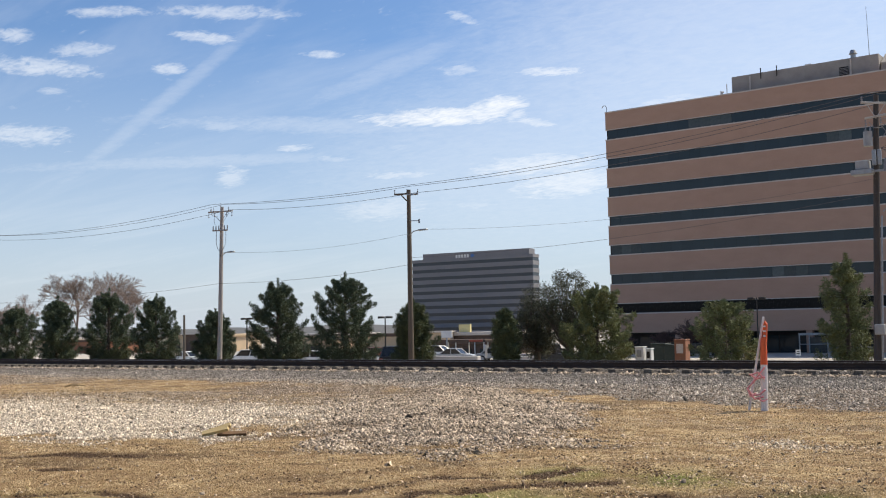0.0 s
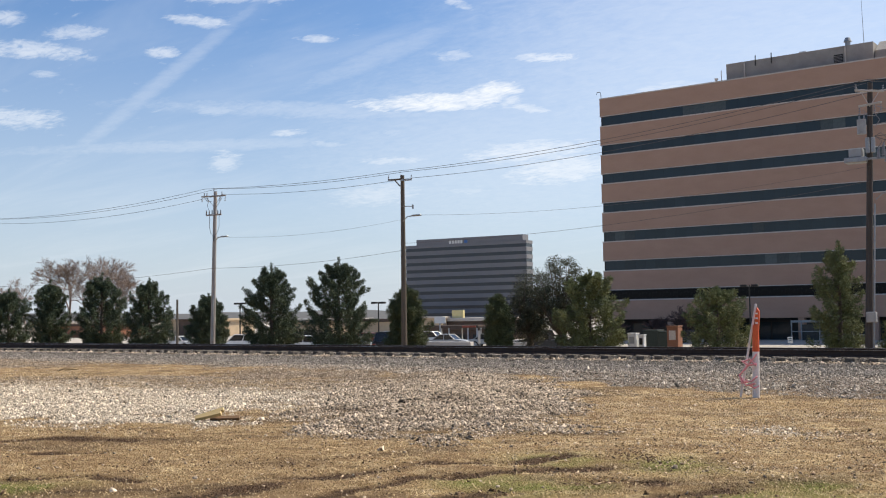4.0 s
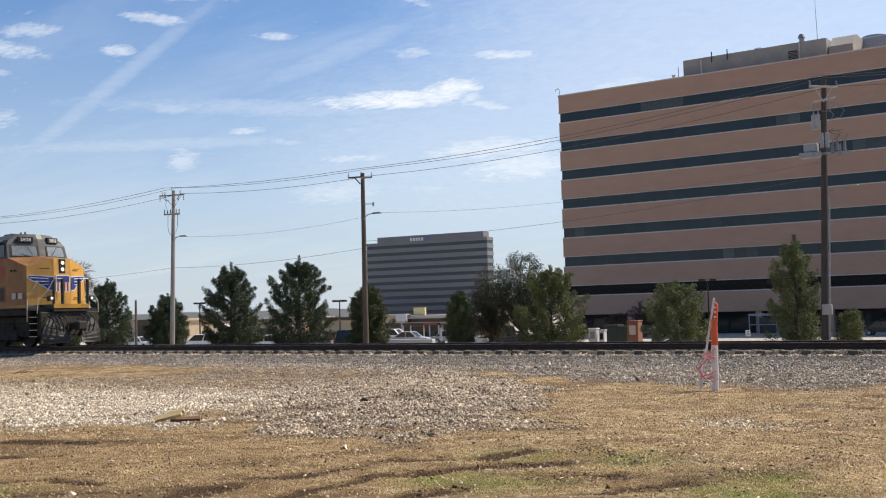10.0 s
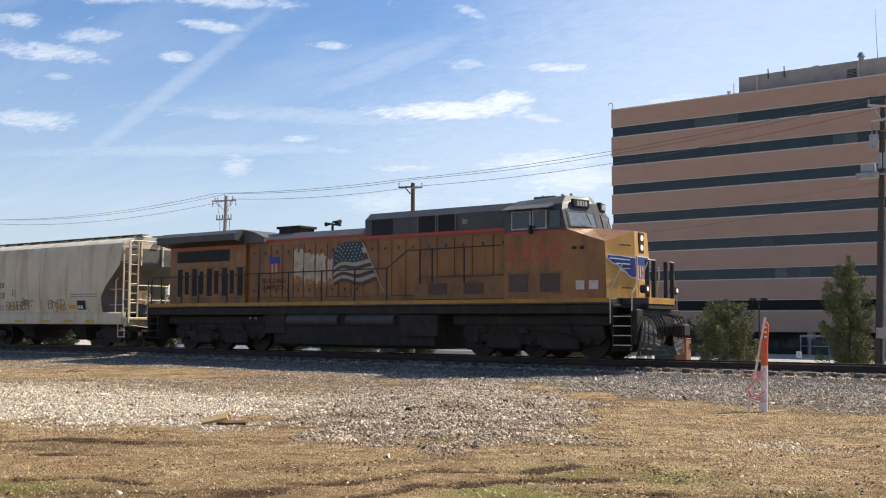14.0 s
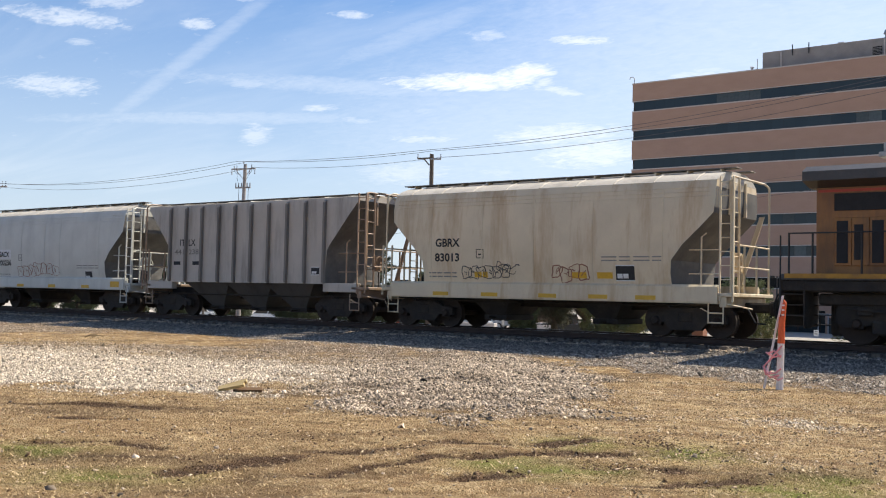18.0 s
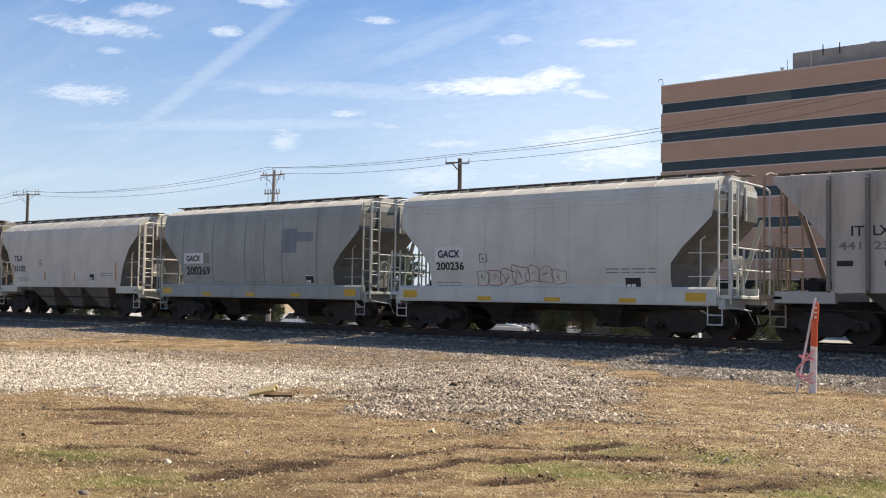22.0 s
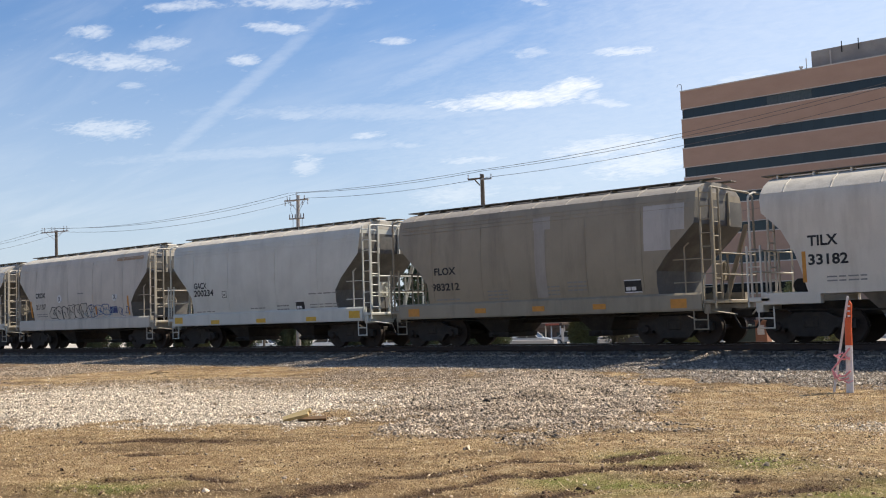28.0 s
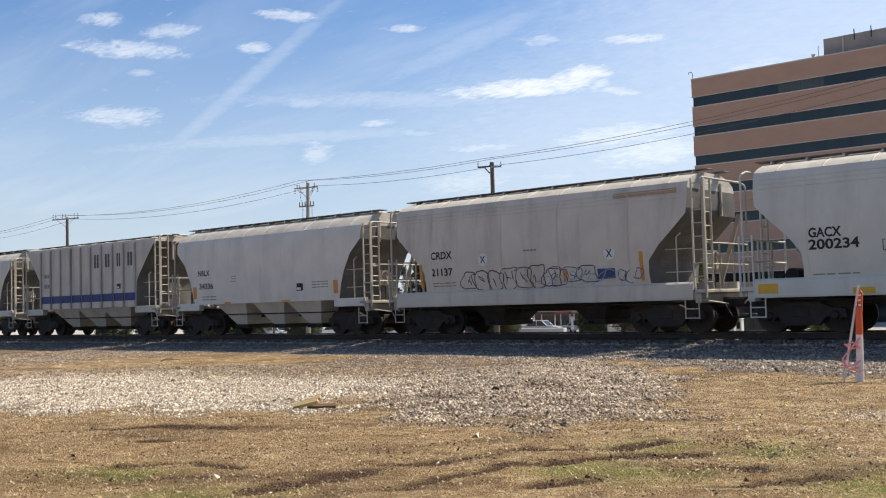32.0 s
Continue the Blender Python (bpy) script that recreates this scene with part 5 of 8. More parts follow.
# ---- parked cars ----
def parked_car(x, y, turn, colour, kind, label):
    """A parked car: a shaped body with a glazed cabin, wheels, lamps. x is along the car."""
    g = gz(x, y)
    root = tagged(new("parked_car"), label, "car", "parked cars")
    root.matrix_basis = pose(x, y, g, 0, 0, turn)
    paint = material("car_paint_" + colour, {"white": (0.9, 0.9, 0.88), "silver": (0.45, 0.46, 0.47), "dark": (0.03, 0.032, 0.035), "red": (0.35, 0.04, 0.03), "grey": (0.2, 0.21, 0.22)}[colour], rough=0.3, spec=0.5)
    h = {"sedan": 1.45, "suv": 1.7, "pickup": 1.85}[kind]
    L_ = {"sedan": 4.7, "suv": 4.7, "pickup": 5.6}[kind] / 2
    belt = h * 0.6
    bm = bmesh.new()
    prism(bm, [(-L_, 0.35), (L_, 0.35), (L_, belt * 0.78), (L_ * 0.94, belt * 0.86), (L_ * 0.45, belt), (-L_ * 0.9, belt), (-L_, belt * 0.86)], -0.9, 0.9)
    bmesh.ops.bevel(bm, geom=[e for e in bm.edges], offset=0.06, segments=2, affect="EDGES")
    part("body", bm, paint, root, smooth=False)
    if kind == "sedan":
        cab = [(-L_ * 0.72, belt - 0.03), (L_ * 0.42, belt - 0.03), (L_ * 0.12, h - 0.06), (-L_ * 0.38, h - 0.06)]
    elif kind == "suv":
        cab = [(-L_ * 0.93, belt - 0.03), (L_ * 0.45, belt - 0.03), (L_ * 0.16, h - 0.06), (-L_ * 0.82, h - 0.06)]
    else:
        cab = [(-L_ * 0.2, belt - 0.03), (L_ * 0.45, belt - 0.03), (L_ * 0.22, h - 0.06), (-L_ * 0.14, h - 0.06)]
    bm = bmesh.new()
    prism(bm, cab, -0.74, 0.74)
    part("cabin_glass", bm, M_CARGLASS, root, "dark car glass")
    bm = bmesh.new()
    soft_box(bm, cab[3][0] - 0.03, cab[2][0] + 0.03, -0.7, 0.7, h - 0.08, h, 0.03)
    for sx, tx in ((cab[0][0], cab[3][0]), (cab[1][0], cab[2][0]), ((cab[0][0] + cab[1][0]) / 2, (cab[2][0] + cab[3][0]) / 2)):
        for sy in (-0.75, 0.75):
            pil = bmesh.new()
            tube(pil, [(sx, sy, belt - 0.03), (tx, sy * 0.97, h - 0.05)], 0.045, 5)
            part("pillar", pil, paint, root)
    part("roof", bm, paint, root)
    for sx in (-L_ * 0.62, L_ * 0.62):
        for sy in (-0.82, 0.82):
            bm = bmesh.new()
            disc_y(bm, sx, 0.33, 0.33, sy - 0.11, sy + 0.11, 16)
            wheel = part("wheel", bm, M_TYRE, root)
            bm = bmesh.new()
            disc_y(bm, sx, 0.33, 0.2, sy - 0.12, sy + 0.12, 12)
            part("rim", bm, M_STEELGREY, wheel)
    for sx, mt in ((L_ - 0.02, M_LAMPGLASS), (-L_ + 0.02, M_REDPAINT)):
        for sy in (-0.68, 0.68):
            bm = bmesh.new()
            soft_box(bm, sx - 0.05, sx + 0.03, sy - 0.16, sy + 0.16, belt * 0.62, belt * 0.78, 0.02)
            part("light", bm, mt, root)


for c_ in [
        (-86.4, 80.5, 214, "white", "suv", "white sport utility car parked beyond the railway"), (-67.0, 70.0, 214, "white", "sedan", "white saloon car parked beyond the railway"),
        (-65.5, 76.0, 170, "dark", "sedan", "dark saloon car parked beyond the railway"), (-64.0, 73.0, 205, "silver", "sedan", "silver saloon car parked beyond the railway"),
        (-60.8, 79.0, 20, "silver", "suv", "silver car parked beyond the railway"), (-66.0, 92.0, 10, "silver", "sedan", "silver saloon car in the car park"), (-70.5, 95.0, 10, "white", "suv", "white car in the car park"),
        (-62.0, 94.0, 15, "silver", "sedan", "silver saloon car in the car park"), (-40.0, 68.0, 195, "dark", "pickup", "dark pickup truck parked by the trees"), 
        (-51.0, 64.0, 100, "dark", "suv", "dark car parked beyond the railway"), (-100.0, 84.0, 0, "white", "sedan", "white saloon car parked beyond the railway"),
        (-108.0, 86.0, 0, "silver", "sedan", "silver saloon car parked beyond the railway"), (-122.0, 88.0, 0, "dark", "suv", "dark car parked beyond the railway"), (-150.0, 120.0, 0, "white", "sedan", "white saloon car in the far car park"),
        (-84.0, 100.0, 5, "red", "sedan", "red saloon car in the car park"), (-47.0, 113.0, 0, "dark", "sedan", "dark car beside the office building"), (-30.0, 112.0, 0, "grey", "suv", "grey car beside the office building"),
        (-22.0, 113.0, 0, "dark", "sedan", "dark car beside the office building")]:
    parked_car(*c_)


# ---- cabinets, signs and bins beyond the track ----
def cabinet(name, x, y, w, d, top, mat, label, cat, extra=None):
    g = gz(x, y)
    root = tagged(new(name), label, cat)
    root.location = (x, y, g)
    h = top - g
    bm = bmesh.new()
    soft_box(bm, -w / 2, w / 2, -d / 2, d / 2, 0, h - 0.06, 0.03)
    part("body", bm, mat, root)
    bm = bmesh.new()
    soft_box(bm, -w / 2 - 0.03, w / 2 + 0.03, -d / 2 - 0.03, d / 2 + 0.03, h - 0.06, h, 0.02)
    part("lid", bm, mat, root)
    bm = bmesh.new()
    soft_box(bm, -w * 0.3, w * 0.3, -d / 2 - 0.02, -d / 2 - 0.002, h * 0.55, h * 0.85, 0.006)
    part("panel", bm, extra or M_FRAME, root)
    return root


cabinet("news_rack", -28.9, 60, 0.55, 0.5, 0.36, M_WHITEPAINT, "white metal cabinet standing by the kerb", "cabinet", M_STEELGREY)
cabinet("news_rack", -28.3, 60, 0.36, 0.4, 0.25, M_WHITEPAINT, "narrow white metal cabinet by the kerb", "cabinet", M_FRAME)
cabinet("dumpster", -28.7, 62.5, 1.0, 0.9, 0.5, M_GREENBOX, "dark green waste container", "dumpster", M_GREENBOX)
cabinet("dumpster", -27.8, 62.3, 0.75, 0.8, 0.42, M_GREENBOX, "dark green waste container", "dumpster", M_GREENBOX)
cabinet("equipment_cabinet", -26.15, 60, 0.72, 0.7, 0.79, M_RUSTBOX, "tall red-brown equipment cabinet with pale labels", "cabinet", M_TRIM)
cabinet("trash_barrel", -21.9, 60, 0.6, 0.6, 0.06, M_TANWALL, "tan bin among the bushes", "bin", M_FRAME)


def sign_post(x, y, top, w, h, label, bars=2):
    g = gz(x, y)
    root = tagged(new("sign_post"), label, "sign", "small signs")
    root.location = (x, y, g)
    bm = bmesh.new()
    tube(bm, [(0, 0, 0), (0, 0, top - g)], 0.03, 6)
    part("post", bm, M_STEELGREY, root)
    bm = bmesh.new()
    soft_box(bm, -w / 2, w / 2, -0.05, -0.03, top - g - h, top - g, 0.004)
    s = part("sign_plate", bm, M_WHITEPAINT, root)
    for i in range(bars):
        bm = bmesh.new()
        box(bm, -w * 0.3, w * 0.3, -0.056, -0.052, top - g - h * (0.35 + 0.35 * i), top - g - h * (0.22 + 0.35 * i))
        part("bar", bm, M_FRAME, s)


sign_post(-36.6, 60, 1.2, 0.3, 0.5, "small white sign on a thin post")
sign_post(-32.7, 58, 0.4, 0.42, 0.42, "small square white sign on a thin post")
sign_post(-40.5, 60, 0.55, 0.2, 0.9, "narrow white marker on a post", 0)
sign_post(-60.2, 78, 0.9, 0.4, 0.5, "small white sign on a thin post")
sign_post(-33.5, 105, -1.0, 0.5, 0.6, "small yellow-white sign beside the building")


# ---- in the field: the marker post, its stake and ribbon, the cut stakes ----
def marker_post():
    x, y = -6.88, 19.45
    root = tagged(new("marker_post"), "orange and white plastic marker post with leaning stake and pink ribbon", "post")
    root.matrix_basis = pose(x, y, gz(x, y) - 0.02, 0, 1.5, 0)
    bm = bmesh.new()
    tube(bm, [(0, 0, 0), (0, 0, 0.88)], 0.068, 14, 0.062)
    part("lower_tube", bm, M_POSTWHITE, root, "dusty white tube")
    bm = bmesh.new()
    tube(bm, [(0, 0, 0.88), (0, 0, 1.32), (0.0, 0, 1.38)], 0.066, 14, 0.05)
    part("sleeve", bm, M_ORANGE, root, "orange sleeve")
    bm = bmesh.new()
    prism(bm, [(-0.02, 1.3), (0.06, 1.3), (0.075, 1.64), (0.03, 1.70), (0.0, 1.6)], -0.02, 0.02)
    fl = part("flat_top", bm, M_ORANGE, root, "flattened orange top")
    for k in range(3):
        bm = bmesh.new()
        box(bm, 0.0, 0.05, -0.026, -0.022, 1.4 + 0.09 * k, 1.43 + 0.09 * k)
        part("white_band", bm, M_POSTWHITE, fl)
    bm = bmesh.new()
    soft_box(bm, -0.02, 0.02, -0.012, 0.012, 0, 1.78, 0.004)
    part("stake", bm, M_POSTWHITE, root, "thin grey wooden stake", at=pose(-0.26, -0.10, 0.02, 0, 9.5, 35))
    for line in (((0.05, 0.84), (-0.12, 0.62), (-0.29, 0.42)), ((-0.02, 0.76), (-0.16, 0.55), (-0.29, 0.43), (-0.23, 0.28), (-0.13, 0.35)), ((-0.24, 0.70), (-0.1, 0.62), (0.05, 0.66)),
                 ((-0.22, 0.68), (-0.08, 0.74), (0.04, 0.62)), ((-0.29, 0.44), (-0.18, 0.30), (-0.05, 0.33), (0.06, 0.42)), ((-0.27, 0.36), (-0.14, 0.24), (0.02, 0.29))):
        bm = bmesh.new()
        tube(bm, [(x_, -0.10 - 0.02 * (i % 2), z_) for i, (x_, z_) in enumerate(line)], 0.016, 4)
        part("ribbon", bm, M_PINK, root)
    bm = bmesh.new()
    tube(bm, [(-0.08, -0.1, 0.24), (0, -0.08, 0.20), (0.06, -0.03, 0.24), (0.0, 0.07, 0.22), (-0.07, 0.0, 0.23)], 0.015, 4)
    part("ribbon", bm, M_PINK, root)


marker_post()


def cut_stake(x, y, length, turn, mat, label, tilt=4):
    bm = bmesh.new()
    soft_box(bm, -length / 2, length / 2, -0.034, 0.034, -0.026, 0.03, 0.005)
    tagged(part("wooden_stake", bm, mat, at=pose(x, y, gz(x, y) + 0.035 + length / 2 * math.sin(radians(tilt)), 38, -tilt, turn)), label, "stake", "cut wooden stakes")


cut_stake(-12.66, 11.18, 0.46, 40, M_NEWWOOD, "short pale cut stake propped on gravel", 17)
cut_stake(-12.60, 11.10, 0.42, 33, M_NEWWOOD, "short pale cut stake propped on gravel", 12)
cut_stake(-12.42, 11.28, 0.46, 36, M_OLDWOOD, "short brown stake lying on gravel", 1)



def fallen_branch():
    """A few dry sticks lying on the grass strip before the bank."""
    x, y = -29.6, 20.1
    root = tagged(new("fallen_branch"), "dry brown broken branch lying on the grass", "branch")
    root.location = (x, y, gz(x, y) + 0.02)
    rnd = random.Random(9)
    for k in range(5):
        a = rnd.uniform(0.2, 1.1)
        p = Vector((rnd.uniform(-0.35, 0.1), rnd.uniform(-0.2, 0.2), 0.02))
        q = p + Vector((math.cos(a) * 0.4, math.sin(a) * 0.4, rnd.uniform(0.01, 0.08)))
        bm = bmesh.new()
        tube(bm, [p, p.lerp(q, 0.5) + Vector((0, 0, 0.03)), q], 0.015, 5, 0.008)
        part("stick", bm, M_DRYSTICK, root)


fallen_branch()


# ---- the train: materials ----
GRIME = (0.10, 0.085, 0.07)


def paint(name, col, stain=GRIME, amount=0.35, stretch=(1.4, 1.4, 0.22), rough=0.55):
    """Weathered wagon paint with streaks that run down."""
    return material(name, col, tuple(c * 0.86 for c in col), rough, 0, 0.9, 45, 0.05, amount=0.18, stain=stain, stain_amount=amount, stain_scale=1.6, stain_stretch=stretch)


M_CREAM = paint("cream_wagon_paint", (0.728, 0.615, 0.428), (0.42, 0.26, 0.12), 0.75)
M_RIBGREY = paint("dirty_grey_wagon_paint", (0.525, 0.476, 0.409), GRIME, 0.45)
M_LIGHTGREY = paint("light_grey_wagon_paint", (0.640, 0.637, 0.572), GRIME, 0.14)
M_BLUEGREY = paint("blue_grey_wagon_paint", (0.365, 0.378, 0.342), GRIME, 0.3)
M_PALEBEIGE = paint("pale_beige_wagon_paint", (0.717, 0.655, 0.549), (0.3, 0.24, 0.17), 0.3)
M_BROWNGREY = paint("brown_grey_wagon_paint", (0.336, 0.286, 0.207), GRIME, 0.4)
M_RUSTYEND = paint("rusty_brown_end_paint", (0.36, 0.25, 0.17), GRIME, 0.5)
# Rib colours darkened for the shade on rib sides, with grime streaks over.
M_RIBPALE = paint("shaded_pale_rib_paint", (0.45, 0.41, 0.35), GRIME, 0.5)
M_RIB = paint("shaded_rib_paint", (0.21, 0.19, 0.165), GRIME, 0.5)
M_FADEDMARK = paint("faded_black_lettering", (0.2, 0.18, 0.155), (0.3, 0.27, 0.23), 0.4)
M_DUSTYEND = paint("dusty_beige_end_paint", (0.50, 0.45, 0.365), GRIME, 0.45)
M_WARMGREY = paint("warm_grey_wagon_paint", (0.627, 0.571, 0.487), GRIME, 0.3)
M_OFFWHITE = paint("off_white_wagon_paint", (0.728, 0.685, 0.605), (0.3, 0.25, 0.2), 0.22)
M_ROOF = material("dusty_wagon_roof", (0.64, 0.59, 0.50), (0.52, 0.47, 0.39), 0.7, 0, 1.2, 30, 0.1, stain=GRIME, stain_amount=0.35)
M_WALKWAY = material("dull_grating", (0.22, 0.205, 0.18), (0.14, 0.13, 0.115), 0.7, 0.4, 4, 60, 0.3)
M_UNDER = material("oily_underframe", (0.045, 0.038, 0.032), (0.028, 0.024, 0.021), 0.85, 0.1, 3, 40, 0.4, stain=(0.10, 0.075, 0.05), stain_amount=0.4)
M_WHEEL = material("rusty_wheel_steel", (0.055, 0.04, 0.032), (0.035, 0.027, 0.022), 0.7, 0.4, 4, 40, 0.3)
M_MARK = material("black_marking_paint", (0.02, 0.02, 0.022), (0.035, 0.035, 0.035), 0.7)
M_FAINT = material("faded_marking_paint", (0.22, 0.21, 0.20), (0.30, 0.29, 0.27), 0.8)
M_WHITEMARK = material("white_marking_paint", (0.8, 0.8, 0.78), (0.68, 0.68, 0.66), 0.6)
M_REFLECT = material("yellow_reflector_tape", (0.75, 0.44, 0.04), (0.62, 0.36, 0.03), 0.4, 0, 6, 60)
M_ORANGETAPE = material("orange_tape", (0.70, 0.30, 0.05), (0.55, 0.24, 0.04), 0.5, 0, 6, 60)
M_BLUESTRIPE = material("blue_stripe_paint", (0.05, 0.07, 0.22), (0.04, 0.055, 0.17), 0.6, 0, 2, 40)
M_SCRAWLDARK = material("dark_spray_paint", (0.06, 0.06, 0.065), (0.12, 0.115, 0.11), 0.6)
# End slopes: dirty paint, darkened further for the shade they hang in.
M_SLOPE = material("shaded_dirty_slope_sheet", (0.155, 0.15, 0.14), (0.10, 0.096, 0.09), 0.8, 0, 1.1, 40, 0.1, stain=(0.23, 0.21, 0.18), stain_amount=0.4)
M_SCRAWLRED = material("red_spray_paint", (0.36, 0.15, 0.10), (0.28, 0.13, 0.09), 0.6)
M_SCRAWLBLUE = material("blue_spray_paint", (0.06, 0.14, 0.32), (0.05, 0.1, 0.25), 0.6)
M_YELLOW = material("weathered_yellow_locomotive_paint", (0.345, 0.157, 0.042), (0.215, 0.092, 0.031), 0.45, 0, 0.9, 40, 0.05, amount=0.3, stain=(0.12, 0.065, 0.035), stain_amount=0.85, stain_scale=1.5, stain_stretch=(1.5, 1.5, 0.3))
# Nose front: cleaner yellow, brightened further for the sun falling on it.
M_NOSE = material("sunlit_clean_nose_paint", (0.72, 0.385, 0.088), (0.60, 0.315, 0.07), 0.4, 0, 1.3, 40, 0.05, amount=0.2, stain=(0.30, 0.16, 0.06), stain_amount=0.5, stain_scale=2.2, stain_stretch=(1.5, 1.5, 0.35))
M_SILLYELLOW = material("bright_yellow_sill_stripe", (0.55, 0.28, 0.03), (0.40, 0.20, 0.03), 0.55, 0, 1.5, 50, stain=(0.16, 0.08, 0.04), stain_amount=0.75)
M_YELLOWGRIME = material("grimy_brown_yellow_paint", (0.27, 0.13, 0.045), (0.20, 0.095, 0.037), 0.5, 0, 0.9, 40, 0.05, amount=0.3, stain=(0.10, 0.055, 0.032), stain_amount=0.8)
# Pale base colour paints the sky's brightness into the glass.
M_WINDSCREEN = material("painted_sky_windscreen", (0.27, 0.30, 0.30), (0.17, 0.19, 0.195), 0.08, 0, 1.2, 8, spec=0.8)
M_LOCOGREY = material("dark_grey_locomotive_paint", (0.072, 0.07, 0.07), (0.052, 0.052, 0.054), 0.5, 0, 1, 40, 0.05, stain=(0.16, 0.13, 0.10), stain_amount=0.35)
M_CABGREY = material("cab_grey_paint", (0.074, 0.073, 0.073), (0.054, 0.054, 0.054), 0.5, 0, 1, 40, 0.05, stain=(0.22, 0.18, 0.13), stain_amount=0.45)
M_LOCOROOF = material("dusty_grey_locomotive_roof", (0.125, 0.122, 0.12), (0.085, 0.083, 0.082), 0.5, 0, 1, 40, 0.05, stain=(0.20, 0.17, 0.13), stain_amount=0.4)
M_REDLINE = material("red_lining_paint", (0.50, 0.07, 0.04), (0.40, 0.06, 0.035), 0.5)
M_REDNUM = material("red_number_paint", (0.50, 0.075, 0.04), (0.42, 0.07, 0.04), 0.55)
M_NUMLIGHT = material("pale_number_face", (0.85, 0.85, 0.8), (0.75, 0.75, 0.72), 0.5)
M_TANKGREY = material("grimy_tank_grey", (0.085, 0.08, 0.078), (0.06, 0.056, 0.054), 0.6, 0.1, 2, 40, 0.1, stain=(0.05, 0.04, 0.03), stain_amount=0.5)
M_LOUVRE = material("black_intake", (0.012, 0.012, 0.014), (0.02, 0.02, 0.022), 0.7)
M_BLUEMARK = material("deep_blue_emblem_paint", (0.03, 0.06, 0.28), (0.03, 0.05, 0.22), 0.5)
M_FLAGBLUE = material("faded_blue_flag_paint", (0.025, 0.05, 0.075), (0.04, 0.07, 0.085), 0.6, 0, 4, 50)
M_FLAGRED = material("faded_dark_red_flag_paint", (0.075, 0.05, 0.035), (0.12, 0.065, 0.04), 0.6, 0, 4, 50)
M_FLAGWHITE = material("faded_white_flag_paint", (0.46, 0.44, 0.37), (0.36, 0.31, 0.23), 0.6, 0, 3, 50)
M_PEELWHITE = material("peeling_white_paint", (0.58, 0.54, 0.45), (0.48, 0.38, 0.24), 0.6, 0, 2.2, 12, stain=(0.40, 0.20, 0.06), stain_amount=0.9, stain_scale=4.0)
M_PEELRED = material("flaking_red_paint", (0.42, 0.14, 0.06), (0.40, 0.20, 0.08), 0.6, 0, 5, 20, stain=(0.40, 0.19, 0.06), stain_amount=0.8, stain_scale=5.0)
M_HEADLIGHT = material("lit_headlamp", (1.0, 0.90, 0.68), (1.0, 0.90, 0.68), 0.3, emit=0.3, amount=0.0)
M_PLOW = material("scuffed_plough_steel", (0.06, 0.056, 0.052), (0.04, 0.037, 0.034), 0.6, 0.3, 2, 40, 0.3, stain=(0.22, 0.20, 0.18), stain_amount=0.45)
M_HANDRAIL = material("black_handrail", (0.03, 0.03, 0.03), (0.045, 0.042, 0.04), 0.6, 0.2)
M_PALERAIL = material("pale_handrail", (0.66, 0.60, 0.45), (0.52, 0.46, 0.34), 0.5)


def lofted(name, levels, mat, parent, columns=14, label="", sharp=32, dirty=None):
    """A wagon body from level outlines: (z, half width, half length)."""
    bm = bmesh.new()
    rings = []
    for z, w, l in levels:
        xs = [-l + 2 * l * i / (columns - 1) for i in range(columns)]
        rings.append([bm.verts.new((x, -w, z)) for x in xs] + [bm.verts.new((x, w, z)) for x in reversed(xs)])
    n = columns * 2
    for a, b in zip(rings, rings[1:]):
        for i in range(n):
            bm.faces.new((a[i], a[(i + 1) % n], b[(i + 1) % n], b[i]))
    bm.faces.new(rings[0][::-1]), bm.faces.new(rings[-1])
    ob = part(name, bm, mat, parent, label, True)
    if dirty:  # dirt, and the shade of the end recess put into the colour, on low end faces
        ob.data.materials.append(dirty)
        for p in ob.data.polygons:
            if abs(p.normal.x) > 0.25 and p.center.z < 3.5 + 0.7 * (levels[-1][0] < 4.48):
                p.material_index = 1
    ob.data.set_sharp_from_angle(angle=radians(sharp))
    return ob


def side_of(levels):
    zs, ws = [l[0] for l in levels], [l[1] for l in levels]
    return lambda z: -float(np.interp(z, zs, ws))


def on_side(name, mat, parent, x0, x1, z0, z1, side, proud=0.008, label=""):
    """A thin painted or fixed plate on the curved side."""
    bm = bmesh.new()
    n = max(1, int((z1 - z0) / 0.25))
    zs = [z0 + (z1 - z0) * i / n for i in range(n + 1)]
    cols = [[bm.verts.new((x, side(z) - d, z)) for z in zs] for x, d in ((x0, proud), (x1, proud))]
    back = [[bm.verts.new((x, side(z) + 0.02, z)) for z in zs] for x in (x0, x1)]
    for i in range(n):
        bm.faces.new((cols[0][i], cols[1][i], cols[1][i + 1], cols[0][i + 1]))
        bm.faces.new((back[0][i], cols[0][i], cols[0][i + 1], back[0][i + 1]))
        bm.faces.new((cols[1][i], back[1][i], back[1][i + 1], cols[1][i + 1]))
    bm.faces.new((cols[0][-1], cols[1][-1], back[1][-1], back[0][-1]))
    bm.faces.new((cols[1][0], cols[0][0], back[0][0], back[1][0]))
    return part(name, bm, mat, parent, label)


